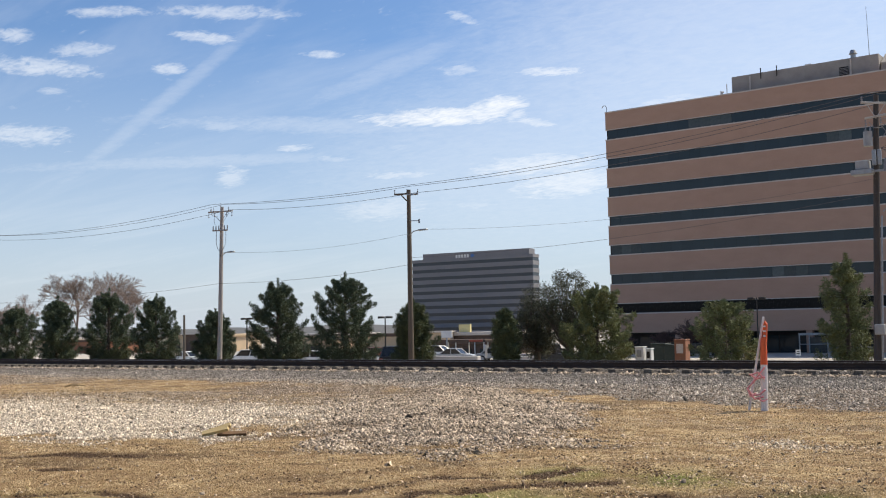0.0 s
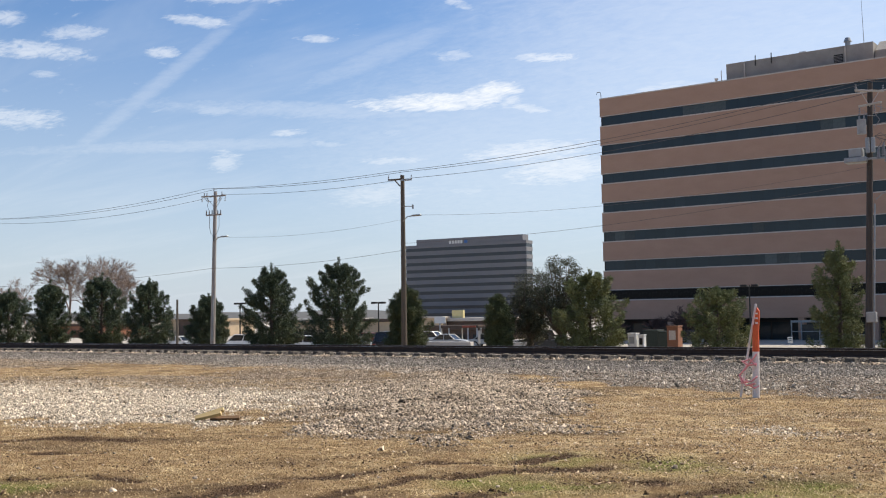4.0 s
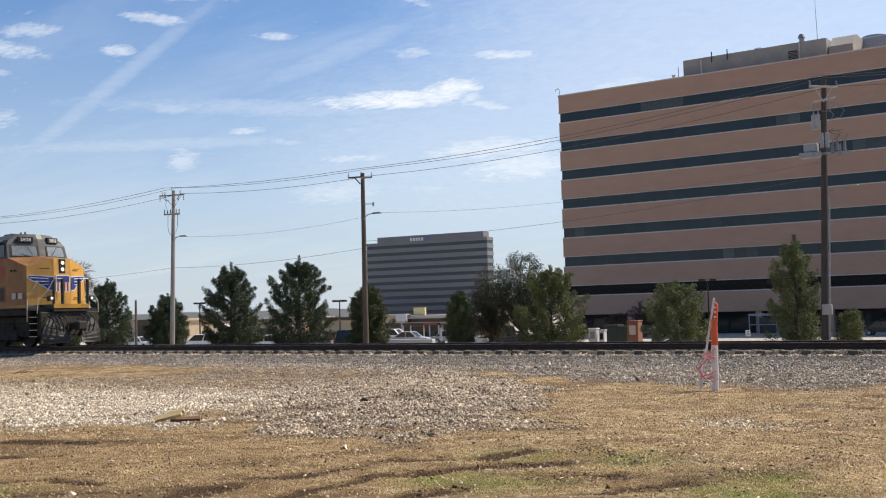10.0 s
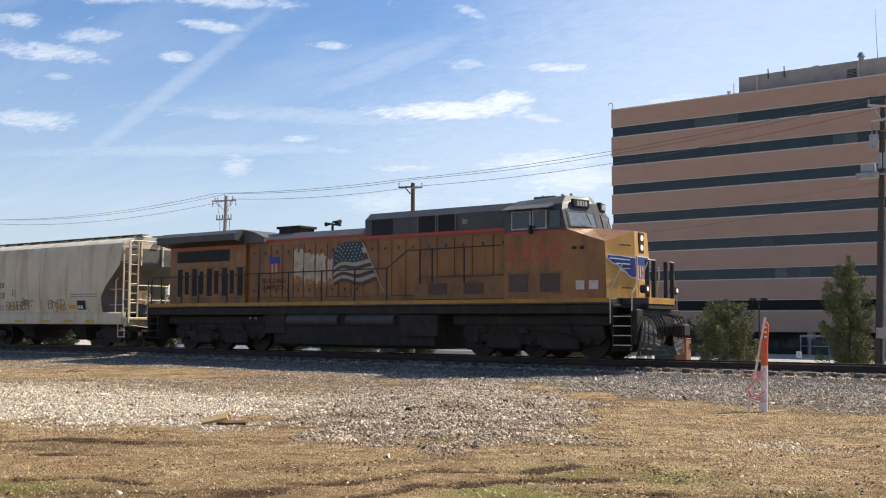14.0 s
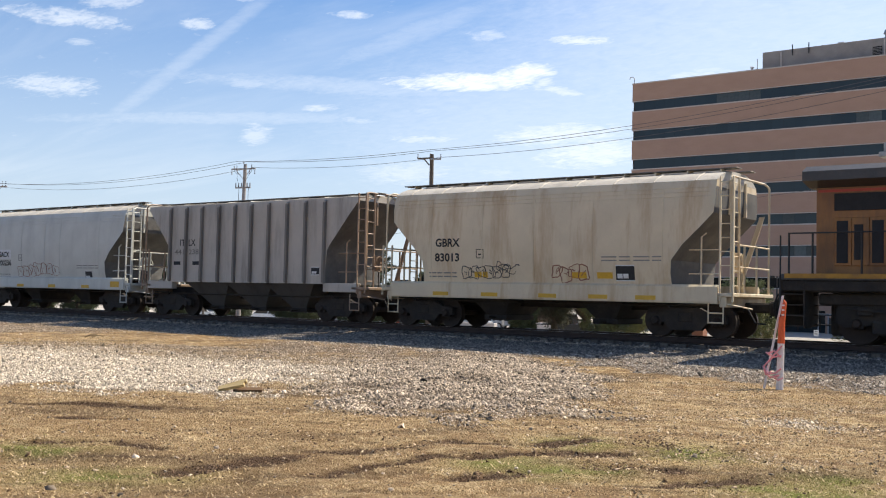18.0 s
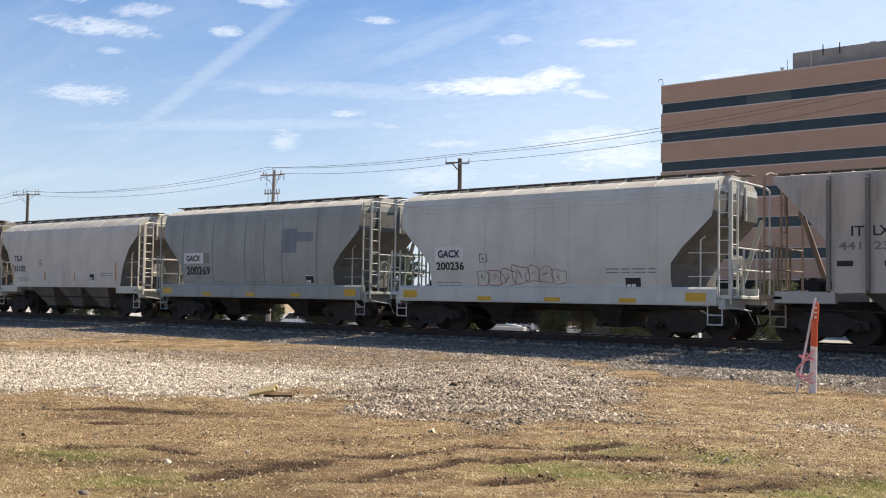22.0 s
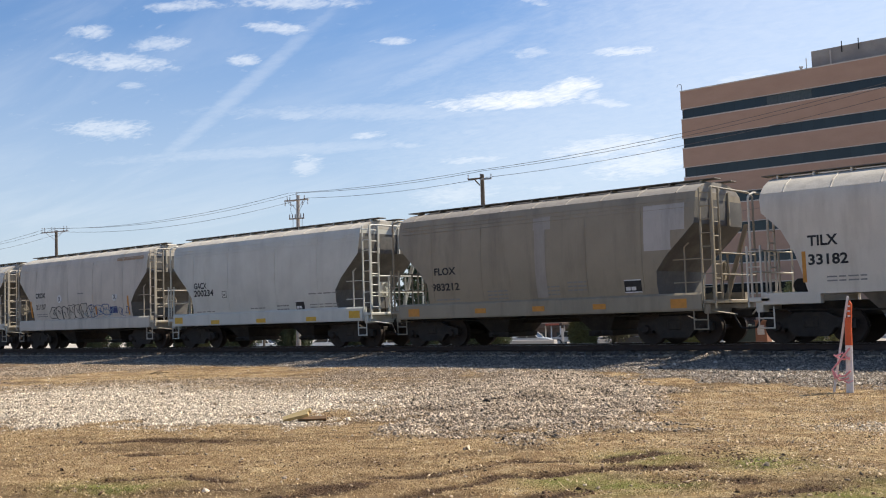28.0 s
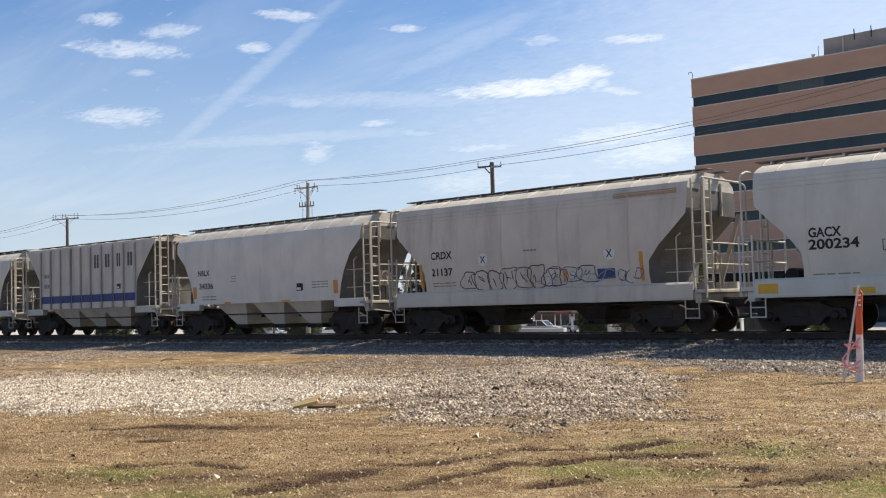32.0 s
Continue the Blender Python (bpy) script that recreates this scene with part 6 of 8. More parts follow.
def scrawl(parent, mat, x0, x1, z0, z1, side, seed, n=9, r=0.012):
    """Sprayed loops, hooks and strokes with no meaning."""
    rs = random.Random(seed)
    r = r * 0.75
    for k in range(int(n * 2.2)):
        m = int(n * 2.2)
        cx = x0 + (x1 - x0) * (k + 0.5) / m + rs.uniform(-0.08, 0.08)
        cz, h = (z0 + z1) / 2 + rs.uniform(-0.12, 0.12), (z1 - z0) / 2 * rs.uniform(0.35, 1.1)
        w = (x1 - x0) / m * rs.uniform(0.5, 1.5)
        ph, turns, lean = rs.uniform(0, 6.3), rs.choice((0.35, 0.5, 0.7, 1.0)), rs.uniform(-0.5, 0.5)
        pts = []
        for i in range(11):
            t = ph + 2 * math.pi * turns * i / 10
            z = cz + h * math.sin(t)
            x = cx + w * math.cos(t) * (1 + 0.3 * math.sin(2 * t)) + lean * (z - cz)
            pts.append((x, side(z) - 0.002, z))
        bm = bmesh.new()
        tube(bm, pts, r * rs.uniform(0.7, 1.5), 4)
        part("paint_stroke", bm, mat, parent)


def bubble_tag(parent, mat, x0, x1, z0, z1, side, seed, n=7, r=0.014):
    """Sprayed outlines of fat, meaningless letter shapes with strokes inside them."""
    rs = random.Random(seed)
    step = (x1 - x0) / n
    for k in range(n):
        cx, cz = x0 + step * (k + 0.5), (z0 + z1) / 2 + rs.uniform(-0.06, 0.06)
        w, h = step * rs.uniform(0.5, 0.68), (z1 - z0) / 2 * rs.uniform(0.7, 1.0)
        lean, p1, p2 = rs.uniform(-0.25, 0.25), rs.uniform(0, 6.3), rs.uniform(0, 6.3)
        pts = []
        for i in range(19):
            t = 2 * math.pi * i / 18
            c, s = math.cos(t), math.sin(t)
            q = 1 + 0.13 * math.sin(3 * t + p1) + 0.09 * math.sin(5 * t + p2)
            z = cz + h * q * math.copysign(abs(s) ** 0.6, s)
            x = cx + w * q * math.copysign(abs(c) ** 0.6, c) + lean * (z - cz)
            pts.append((x, side(z) - 0.002, z))
        bm = bmesh.new()
        tube(bm, pts, r * rs.uniform(0.8, 1.3), 4)
        for _ in range(2):
            xa, xb = cx + rs.uniform(-0.5, 0.5) * w, cx + rs.uniform(-0.5, 0.5) * w
            za, zb = cz + rs.uniform(-0.6, 0.1) * h, cz + rs.uniform(0.0, 0.7) * h
            tube(bm, [(xa, side(za) - 0.002, za), ((xa + xb) / 2 + rs.uniform(-0.1, 0.1), side((za + zb) / 2) - 0.002, (za + zb) / 2), (xb, side(zb) - 0.002, zb)], r * 0.9, 4)
        part("paint_stroke", bm, mat, parent)


# ---- bogies ----
SHARED = {}


def wheelset_mesh(r=0.46):
    if r not in SHARED:
        bm = bmesh.new()
        for s in (-1, 1):
            tube(bm, [(0, s * 0.69, 0), (0, s * 0.715, 0), (0, s * 0.83, 0)], r, 24)
            tube(bm, [(0, s * 0.66, 0), (0, s * 0.69, 0)], r + 0.025, 24)
            tube(bm, [(0, s * 0.83, 0), (0, s * 0.86, 0)], 0.14, 12)
            # Cast ribs on the web let the turning be seen.
            for k in range(5):
                a = k * 1.2566
                p = Vector((math.cos(a) * r * 0.55, s * 0.835, math.sin(a) * r * 0.55))
                tube(bm, [p, p + Vector((0, s * 0.012, 0))], 0.055, 6)
        tube(bm, [(0, -0.95, 0), (0, 0.95, 0)], 0.085, 10)
        me = mesh_of("wheelset", bm, M_WHEEL)
        SHARED[r] = me
    return SHARED[r]


SPIN = []


def bogie(parent, x, axles, r, base, loco=False):
    """A truck with cast side frames, springs, bearing caps and its wheelsets."""
    bg = new("truck")
    key = ("frame", base, loco)
    if key not in SHARED:
        bm = bmesh.new()
        h = base / 2
        for s in (-1.0,):
            y0, y1 = s * 0.93, s * 1.10
            if loco:
                prism(bm, [(-h - 0.55, 0.62), (-h - 0.4, 1.12), (-h * 0.4, 1.15), (-h * 0.3, 1.25), (h * 0.3, 1.25), (h * 0.4, 1.15), (h + 0.4, 1.12), (h + 0.55, 0.62), (h + 0.3, 0.42), (h * 0.6, 0.55), (0.28, 0.4), (-0.28, 0.4), (-h * 0.6, 0.55), (-h - 0.3, 0.42)], min(y0, y1), max(y0, y1))
            else:
                prism(bm, [(-h - 0.28, 0.40), (-h - 0.28, 0.62), (-h + 0.18, 0.68), (-0.42, 0.82), (0.42, 0.82), (h - 0.18, 0.68), (h + 0.28, 0.62), (h + 0.28, 0.40), (h - 0.25, 0.42), (0.45, 0.2), (-0.45, 0.2), (-h + 0.25, 0.42)], min(y0, y1), max(y0, y1))
        SHARED[key] = mesh_of("side_frame", bm, M_UNDER)
    me = SHARED[key]
    bg.parent = parent
    bg.location = (x, 0, 0)
    shared("side_frame", me, bg, pose(0, 0, 0)), shared("side_frame", me, bg, pose(0, 0, 0, 0, 0, 180))
    bm = bmesh.new()
    soft_box(bm, -0.22, 0.22, -1.12, 1.12, 0.42, 0.72, 0.03)
    part("bolster", bm, M_UNDER, bg)
    for s in (-1, 1):
        for dx in (-0.15, 0.0, 0.15):
            bm = bmesh.new()
            for k in range(4):
                tube(bm, [(dx, s * 1.04, 0.26 + 0.05 * k), (dx, s * 1.04, 0.285 + 0.05 * k)], 0.065, 8)
            part("spring", bm, M_WHEEL, bg)
    me = wheelset_mesh(r)
    for i in range(axles):
        ax = -base / 2 + base * i / (axles - 1)
        w = shared("wheelset", me, bg, pose(ax, 0, r))
        SPIN.append((w, ax, r))
        for s in (-1, 1):
            bm = bmesh.new()
            tube(bm, [(ax, s * 1.10, r), (ax, s * 1.17, r)], 0.13, 10, 0.09)
            soft_box(bm, ax - 0.16, ax + 0.16, min(s * 0.9, s * 1.09), max(s * 0.9, s * 1.09), r - 0.14, r + 0.2, 0.02)
            part("bearing_cap", bm, M_WHEEL, bg)
    return bg


def ladder(parent, x0, x1, y, z0, z1, mat, rungs, name="ladder", along="x"):
    """Two stiles and rungs; across x, or across y at one x."""
    bm = bmesh.new()
    for q in (x0, x1):
        if along == "x":
            soft_box(bm, q - 0.022, q + 0.022, y - 0.03, y + 0.03, z0, z1, 0.006)
        else:
            soft_box(bm, y - 0.03, y + 0.03, q - 0.022, q + 0.022, z0, z1, 0.006)
    lad = part(name, bm, mat, parent)
    for i in range(rungs):
        z = z0 + (z1 - z0) * (i + 0.6) / rungs
        bm = bmesh.new()
        if along == "x":
            tube(bm, [(x0, y - 0.01, z), (x1, y - 0.01, z)], 0.016, 5)
        else:
            tube(bm, [(y, x0, z), (y, x1, z)], 0.016, 5)
        part("rung", bm, mat, lad)
    return lad


ROUND = [(1.40, 1.43, 4.35), (1.75, 1.50, 4.33), (2.12, 1.55, 4.36), (2.55, 1.575, 4.70), (3.0, 1.575, 5.18), (3.40, 1.56, 5.58), (3.8, 1.53, 5.62), (4.12, 1.48, 5.62), (4.30, 1.41, 5.62),
         (4.42, 1.22, 5.62), (4.55, 0.85, 5.62), (4.62, 0.5, 5.62)]
FLAT = [(1.33, 1.48, 4.22), (2.0, 1.48, 4.25), (2.52, 1.48, 4.30), (2.75, 1.48, 4.46), (3.3, 1.48, 4.93), (3.8, 1.48, 5.36), (4.22, 1.48, 5.75), (4.36, 1.46, 5.75), (4.40, 1.2, 5.75), (4.46, 0.5, 5.75)]
SMOOTH = [(1.30, 1.50, 4.45), (1.9, 1.53, 4.6), (2.35, 1.54, 4.75), (3.0, 1.54, 5.1), (3.5, 1.53, 5.62), (3.86, 1.50, 5.66), (4.0, 1.44, 5.66), (4.22, 1.2, 5.66), (4.42, 0.8, 5.66), (4.50, 0.5, 5.66)]


def hopper(name_mat, kind, label, seed, end_mat=None, roof_mat=None):
    """A covered hopper wagon. x runs towards the locomotive, the camera's side is -y, z from the rail head."""
    mat = name_mat
    end = end_mat or mat
    rnd = random.Random(seed)
    root = tagged(new("hopper_wagon"), label, "railway wagon", "goods train")
    levels = {"round": ROUND, "flat": FLAT, "smooth": SMOOTH}[kind]
    side = side_of(levels)
    top, L_ = levels[-1][0], levels[-1][2]
    shoulder = {"round": 4.30, "flat": 4.40, "smooth": 4.0}[kind]
    walls = [l for l in levels if l[0] <= shoulder]
    roofs = [walls[-1]] + [l for l in levels if l[0] > shoulder]
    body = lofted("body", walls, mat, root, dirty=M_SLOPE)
    rf = lofted("roof", [(z + 0.004, w, l) for z, w, l in roofs], roof_mat or M_ROOF, root)
    # Roof seams, hatch and walkway.
    n = 9
    for i in range(n):
        x = -L_ + 2 * L_ * (i + 0.5) / n
        bm = bmesh.new()
        pts = [(x, -w, z + 0.004) for z, w, l in roofs]
        tube(bm, pts, 0.022, 5)
        part("roof_seam", bm, roof_mat or M_ROOF, rf)
    bm = bmesh.new()
    soft_box(bm, -L_ + 0.3, L_ - 0.3, -0.26, 0.26, top + 0.004, top + 0.07, 0.03)
    part("hatch", bm, roof_mat or M_ROOF, rf)
    wz = top + 0.055
    for sy in (-0.52, 0.52):
        bm = bmesh.new()
        soft_box(bm, -L_ - 0.25, L_ + 0.25, sy - 0.2, sy + 0.2, wz, wz + 0.03, 0.01)
        walk_ = part("running_board", bm, M_WALKWAY, rf)
        if sy < 0:
            for i in range(12):
                x = -L_ + 0.2 + (2 * L_ - 0.4) * i / 11
                bm = bmesh.new()
                box(bm, x - 0.025, x + 0.025, sy - 0.18, sy + 0.16, top - 0.12, wz)
                part("support", bm, mat, walk_)
    if kind == "round":
        for z in (3.86, 3.98, 4.1):
            bm = bmesh.new()
            tube(bm, [(-L_ + 0.15, side(z) - 0.004, z), (L_ - 0.15, side(z) + 0.002, z)], 0.011, 4)
            part("side_bead", bm, mat, body)
    # Side sills or plain bottom edges, with what hangs under them.
    if kind == "round":
        for s in (-1, 1):
            bm = bmesh.new()
            prism_x(bm, [(s * 1.30, 0.95), (s * 1.52, 0.95), (s * 1.535, 1.0), (s * 1.535, 1.40), (s * 1.45, 1.46), (s * 1.30, 1.46)], -5.7, 5.7)
            part("side_sill", bm, mat, root)
    else:
        for s in (-1, 1):
            for e in (-1, 1):
                bm = bmesh.new()
                a, b = sorted((e * 4.15, e * 5.72))
                soft_box(bm, a, b, min(s * 1.25, s * 1.5), max(s * 1.25, s * 1.5), 1.05, 1.36, 0.015)
                part("side_sill", bm, mat, root)
    bm = bmesh.new()
    soft_box(bm, -5.9, 5.9, -0.22, 0.22, 0.72, 1.12, 0.02)
    part("centre_sill", bm, M_UNDER, root)
    wide = 1.05 if kind != "flat" else 1.35
    # Wagon 5's bays: dirty paint, darkened further for the shade below the body.
    under = M_UNDER if kind == "round" else paint("dark_hopper_paint", (0.10, 0.092, 0.082), (0.04, 0.035, 0.03), 0.6) if seed == 2 else paint("shaded_dirty_hopper_paint", (0.23, 0.205, 0.175), (0.08, 0.07, 0.06), 0.6) if seed == 5 else mat
    for bx in ((-1.95, 1.95) if kind == "round" else (-2.2, 0.15, 2.3)):
        bm = bmesh.new()
        h0, h1 = wide, 0.32
        yo, yi = 1.40, 0.75
        z0, z1 = 1.40, 0.42
        v0 = [bm.verts.new(p) for p in ((bx - h0, -yo, z0), (bx + h0, -yo, z0), (bx + h0, yo, z0), (bx - h0, yo, z0))]
        v1 = [bm.verts.new(p) for p in ((bx - h1, -yi, z1), (bx + h1, -yi, z1), (bx + h1, yi, z1), (bx - h1, yi, z1))]
        bm.faces.new(v0[::-1]), bm.faces.new(v1)
        for i in range(4):
            bm.faces.new((v0[i], v0[(i + 1) % 4], v1[(i + 1) % 4], v1[i]))
        bay = part("hopper_bay", bm, under, root)
        bm = bmesh.new()
        soft_box(bm, bx - 0.42, bx + 0.42, -0.8, 0.8, 0.28, 0.44, 0.02)
        tube(bm, [(bx, -1.2, 0.36), (bx, 1.2, 0.36)], 0.04, 6)
        part("outlet_gate", bm, M_UNDER, bay)
    # Ends: platform, posts, ladder, brake gear, coupler.
    for e in (-1, 1):
        bm = bmesh.new()
        a, b = sorted((e * 5.5, e * 6.12))
        soft_box(bm, a, b, -1.5, 1.5, 1.14, 1.24, 0.015)
        plat_ = part("end_platform", bm, end, root)
        bm = bmesh.new()
        a, b = sorted((e * 5.72, e * 5.92))
        soft_box(bm, a, b, -1.45, 1.45, 0.86, 1.14, 0.02)
        part("end_sill", bm, end, root)
        zt = shoulder - 0.05
        for sy in (-1.40, -0.45, 0.45, 1.40):
            bm = bmesh.new()
            tube(bm, [(e * 6.02, sy, 1.2), (e * 6.02, sy, zt if abs(sy) > 1 else 2.55)], 0.033, 6)
            part("end_post", bm, end, root)
        bm = bmesh.new()
        tube(bm, [(e * 6.02, -1.40, zt), (e * 6.0, -1.36, zt + 0.08), (e * 5.95, -1.2, zt + 0.15), (e * 5.95, 1.2, zt + 0.15), (e * 6.0, 1.36, zt + 0.08), (e * 6.02, 1.40, zt)], 0.033, 6)
        part("end_hoop", bm, end, root)
        for sy in (1.22,):  # a flat strut under the slope sheet
            bm = bmesh.new()
            x0_, x1_ = e * 5.15, e * 5.9
            prism(bm, [(x0_ - 0.07, 1.24), (x0_ + 0.07, 1.24), (x1_ + 0.05, 3.46), (x1_ - 0.09, 3.46)], sy - 0.03, sy + 0.03)
            part("end_brace", bm, end, root)
        for z in (1.95, 2.55):
            bm = bmesh.new()
            tube(bm, [(e * 6.02, -1.40, z), (e * 6.02, 1.40, z)], 0.026, 6)
            part("end_handrail", bm, end, root)
        # Bulkhead posts on the slope sheet.
        for sy in (-0.55, 0.55):
            bm = bmesh.new()
            a, b = sorted((e * (L_ - 0.02), e * (L_ + 0.06)))
            soft_box(bm, a, b, sy - 0.04, sy + 0.04, 3.4, top - 0.25, 0.01)
            part("bulkhead_post", bm, end, root)
        bm = bmesh.new()
        soft_box(bm, -0.9, 0.9, -0.13, 0.13, -0.14, 0.14, 0.05)
        cp = part("coupler", bm, M_UNDER, root, at=pose(e * 5.78, 0, 0.86))
        bm = bmesh.new()
        tube(bm, [(e * 6.1, -0.45, 0.85), (e * 6.35, -0.5, 0.45), (e * 6.6, -0.4, 0.42)], 0.03, 6)
        part("air_hose", bm, M_TYRE, root)
        bm = bmesh.new()
        tube(bm, [(e * 5.9, -1.45, 0.95), (e * 6.35, -0.7, 0.82)], 0.022, 5)
        part("uncoupling_lever", bm, end, root)
        bm = bmesh.new()
        for sx in (0, 0.42):
            tube(bm, [(e * (5.42 + sx * 1.0), -1.46, 1.0), (e * (5.42 + sx), -1.46, 0.42)], 0.02, 5)
        for z in (0.44, 0.70):
            tube(bm, [(e * 5.42, -1.46, z), (e * 5.84, -1.46, z)], 0.02, 5)
        part("sill_step", bm, end, root)
    ladder(root, 5.74, 6.10, -1.47, 1.0, zt + 0.12, end, 9)
    ladder(root, -6.10, -5.72, -1.47, 1.0, 2.65, end, 4)
    ladder(root, -0.1, 0.3, -6.06, 1.2, zt, end, 8, along="y")
    ladder(root, -1.40, -1.02, 6.08, 1.2, zt + 0.1, end, 8, along="y")
    for x in (5.2,):
        bm = bmesh.new()
        tube(bm, [(x, -1.44, 1.3), (x, -1.44, 2.75), (x + 0.14, -1.44, 2.85)], 0.026, 6)
        part("grab_iron", bm, end, root)
    for z in (1.75, 2.4):
        bm = bmesh.new()
        tube(bm, [(4.85, -1.46, z), (5.74, -1.46, z)], 0.015, 5)
        part("grab_iron", bm, end, root)
    # Hand brake on the leading end.
    bm = bmesh.new()
    for i in range(16):
        a0, a1 = i * math.pi / 8, (i + 1) * math.pi / 8
        tube(bm, [(5.98, -0.55 + 0.27 * math.cos(a0), 2.05 + 0.27 * math.sin(a0)), (5.98, -0.55 + 0.27 * math.cos(a1), 2.05 + 0.27 * math.sin(a1))], 0.018, 5, cap=False)
    for i in range(3):
        a0 = i * 2.094
        tube(bm, [(5.98, -0.55, 2.05), (5.98, -0.55 + 0.26 * math.cos(a0), 2.05 + 0.26 * math.sin(a0))], 0.014, 4)
    bk = part("brake_wheel", bm, end, root)
    bm = bmesh.new()
    soft_box(bm, 5.75, 5.95, -0.75, -0.35, 1.8, 2.35, 0.03)
    part("gear_box", bm, end, bk)
    bm = bmesh.new()
    tube(bm, [(5.2, -0.7, 1.0), (5.2, 0.3, 1.0)], 0.16, 10)
    part("brake_cylinder", bm, M_UNDER, root)
    bm = bmesh.new()
    tube(bm, [(-5.1, 0.4, 1.55), (-5.1, -0.4, 1.55)], 0.2, 10)
    part("air_reservoir", bm, M_UNDER, root)
    # Brake rigging: the chain and bell crank below the hand wheel, and pipes along the sill.
    bm = bmesh.new()
    tube(bm, [(5.9, -0.55, 1.8), (5.88, -0.5, 1.3), (5.6, -0.3, 1.05)], 0.02, 5)
    part("brake_chain", bm, M_WHEEL, bk)
    bm = bmesh.new()
    tube(bm, [(-5.7, -1.1, 0.92), (-3.2, -1.05, 0.86), (3.2, -1.05, 0.86), (5.6, -1.1, 0.92)], 0.025, 5)
    part("train_pipe", bm, M_UNDER, root)
    bogie(root, 4.6, 2, 0.46, 1.78), bogie(root, -4.6, 2, 0.46, 1.78)
    return root, side, rnd


def stencil(root, side, x, z, w, h, rows=1, mat=None):
    """Small lettering too far off to read: short bars."""
    for i in range(rows):
        zz = z - i * h * 1.7
        for a, b in ((0, 0.26), (0.3, 0.48), (0.54, 0.8), (0.84, 1.0)):
            on_side("marking", M_FAINT, root, x + a * w, x + b * w, zz, zz + h * 0.62, side, 0.006)


def data_plate(root, side, x, z, w=0.5, h=0.42):
    w, h = w * 0.78, h * 0.8
    p = on_side("data_panel", M_MARK, root, x - w / 2, x + w / 2, z - h / 2, z + h / 2, side, 0.008, "black square panel with white boxes")
    for i in range(2):
        on_side("marking", M_WHITEMARK, p, x - w * 0.42 + i * w * 0.32, x - w * 0.15 + i * w * 0.32, z - h * 0.38, z - h * 0.05, side, 0.012)
    on_side("marking", M_WHITEMARK, p, x - w * 0.5, x + w * 0.5, z - h / 2 - 0.03, z - h / 2, side, 0.012)
    on_side("marking", M_WHITEMARK, p, x - w * 0.5, x + w * 0.5, z + h / 2, z + h / 2 + 0.03, side, 0.012)


def square_mark(root, side, x, z, size=0.28):
    """A small outlined square with a bar in it."""
    h, t = size / 2, 0.02
    for x0, x1, z0, z1 in ((-h, -h + t, 0, size), (h - t, h, 0, size), (-h + t, h - t, 0, t), (-h + t, h - t, size - t, size), (-h * 0.4, h * 0.4, size * 0.35, size * 0.5)):
        on_side("square_mark", M_MARK, root, x + x0, x + x1, z + z0, z + z1, side, 0.006)


def reporting(root, side, x, z, top_word, number, mat, h=0.42, w1=1.0, w2=1.2, gap=0.62):
    word("reporting_mark", top_word, mat, root, x, z, h, w1, side, "", 0.04)
    word("road_number", number, mat, root, x, z - gap, h, w2, side, "", 0.04)


def seams(root, side, xs, z0, z1, mat):
    for x in xs:
        on_side("panel_seam", mat, root, x - 0.018, x + 0.018, z0, z1, side, 0.012)


def sill_reflectors(root, side_y, xs, mat=None, z=1.06, h=0.13, w=0.5):
    for x in xs:
        bm = bmesh.new()
        box(bm, x - w / 2, x + w / 2, side_y - 0.008, side_y + 0.01, z, z + h)
        part("reflector", bm, mat or M_REFLECT, root)


TRAIN = []  # thing, x of its middle at 13 s

# 1: cream wagon with rust streaks
w_, s_, r_ = hopper(M_CREAM, "round", "cream hopper wagon streaked with rust and scrawled paint", 1)
reporting(w_, s_, -3.34, 2.58, "GBRX", "83013", M_MARK, 0.26, 0.97, 0.97, 0.47)
stencil(w_, s_, -4.1, 1.72, 1.1, 0.07, 2), stencil(w_, s_, 2.2, 2.2, 1.9, 0.06, 2, M_MARK), stencil(w_, s_, -2.4, 1.12, 1.5, 0.09, 1, M_MARK), stencil(w_, s_, 0.2, 1.16, 1.8, 0.05, 1)
data_plate(w_, s_, 2.95, 1.76, 0.75, 0.5)
bubble_tag(w_, M_SCRAWLDARK, -2.75, -1.0, 1.6, 2.0, s_, 21, 6, 0.013), scrawl(w_, M_SCRAWLDARK, -1.5, -0.6, 1.7, 2.0, s_, 23, 3, 0.016), bubble_tag(w_, M_SCRAWLRED, 0.55, 1.75, 1.5, 2.0, s_, 22, 4, 0.016)
square_mark(w_, s_, -2.07, 2.2)
sill_reflectors(w_, -1.535, (-3.6, -1.7, 0.4, 2.1, 3.6), None, 1.02, 0.12, 0.62)
for x_ in (-2.05, 1.45, 2.3):
    on_side("faded_patch", M_REFLECT, w_, x_ - 0.25, x_ + 0.25, 1.6, 1.78, s_)
seams(w_, s_, (-4.0, -2.0, -0.1, 1.9, 4.1), 1.5, 4.25, M_CREAM)
TRAIN.append((w_, -47.9))

# 2: ribbed grey wagon
w_, s_, r_ = hopper(M_RIBGREY, "flat", "dirty grey hopper wagon with upright ribs", 2, M_RUSTYEND)
for x_ in (-4.29, -3.33, -2.39, -1.4, -0.49, 0.42, 1.36, 2.32, 3.25, 4.2):
    bm_ = bmesh.new()
    prism_x(bm_, [(-1.478, 1.33), (-1.60, 1.38), (-1.60, 4.2), (-1.478, 4.30)], x_ - 0.045, x_ + 0.045)
    part("side_rib", bm_, M_RIB, w_)
word("reporting_mark", "IT", M_MARK, w_, -3.60, 2.76, 0.26, 0.32, s_, "", 0.02)
word("reporting_mark", "LX", M_MARK, w_, -3.03, 2.76, 0.26, 0.40, s_, "", 0.02)
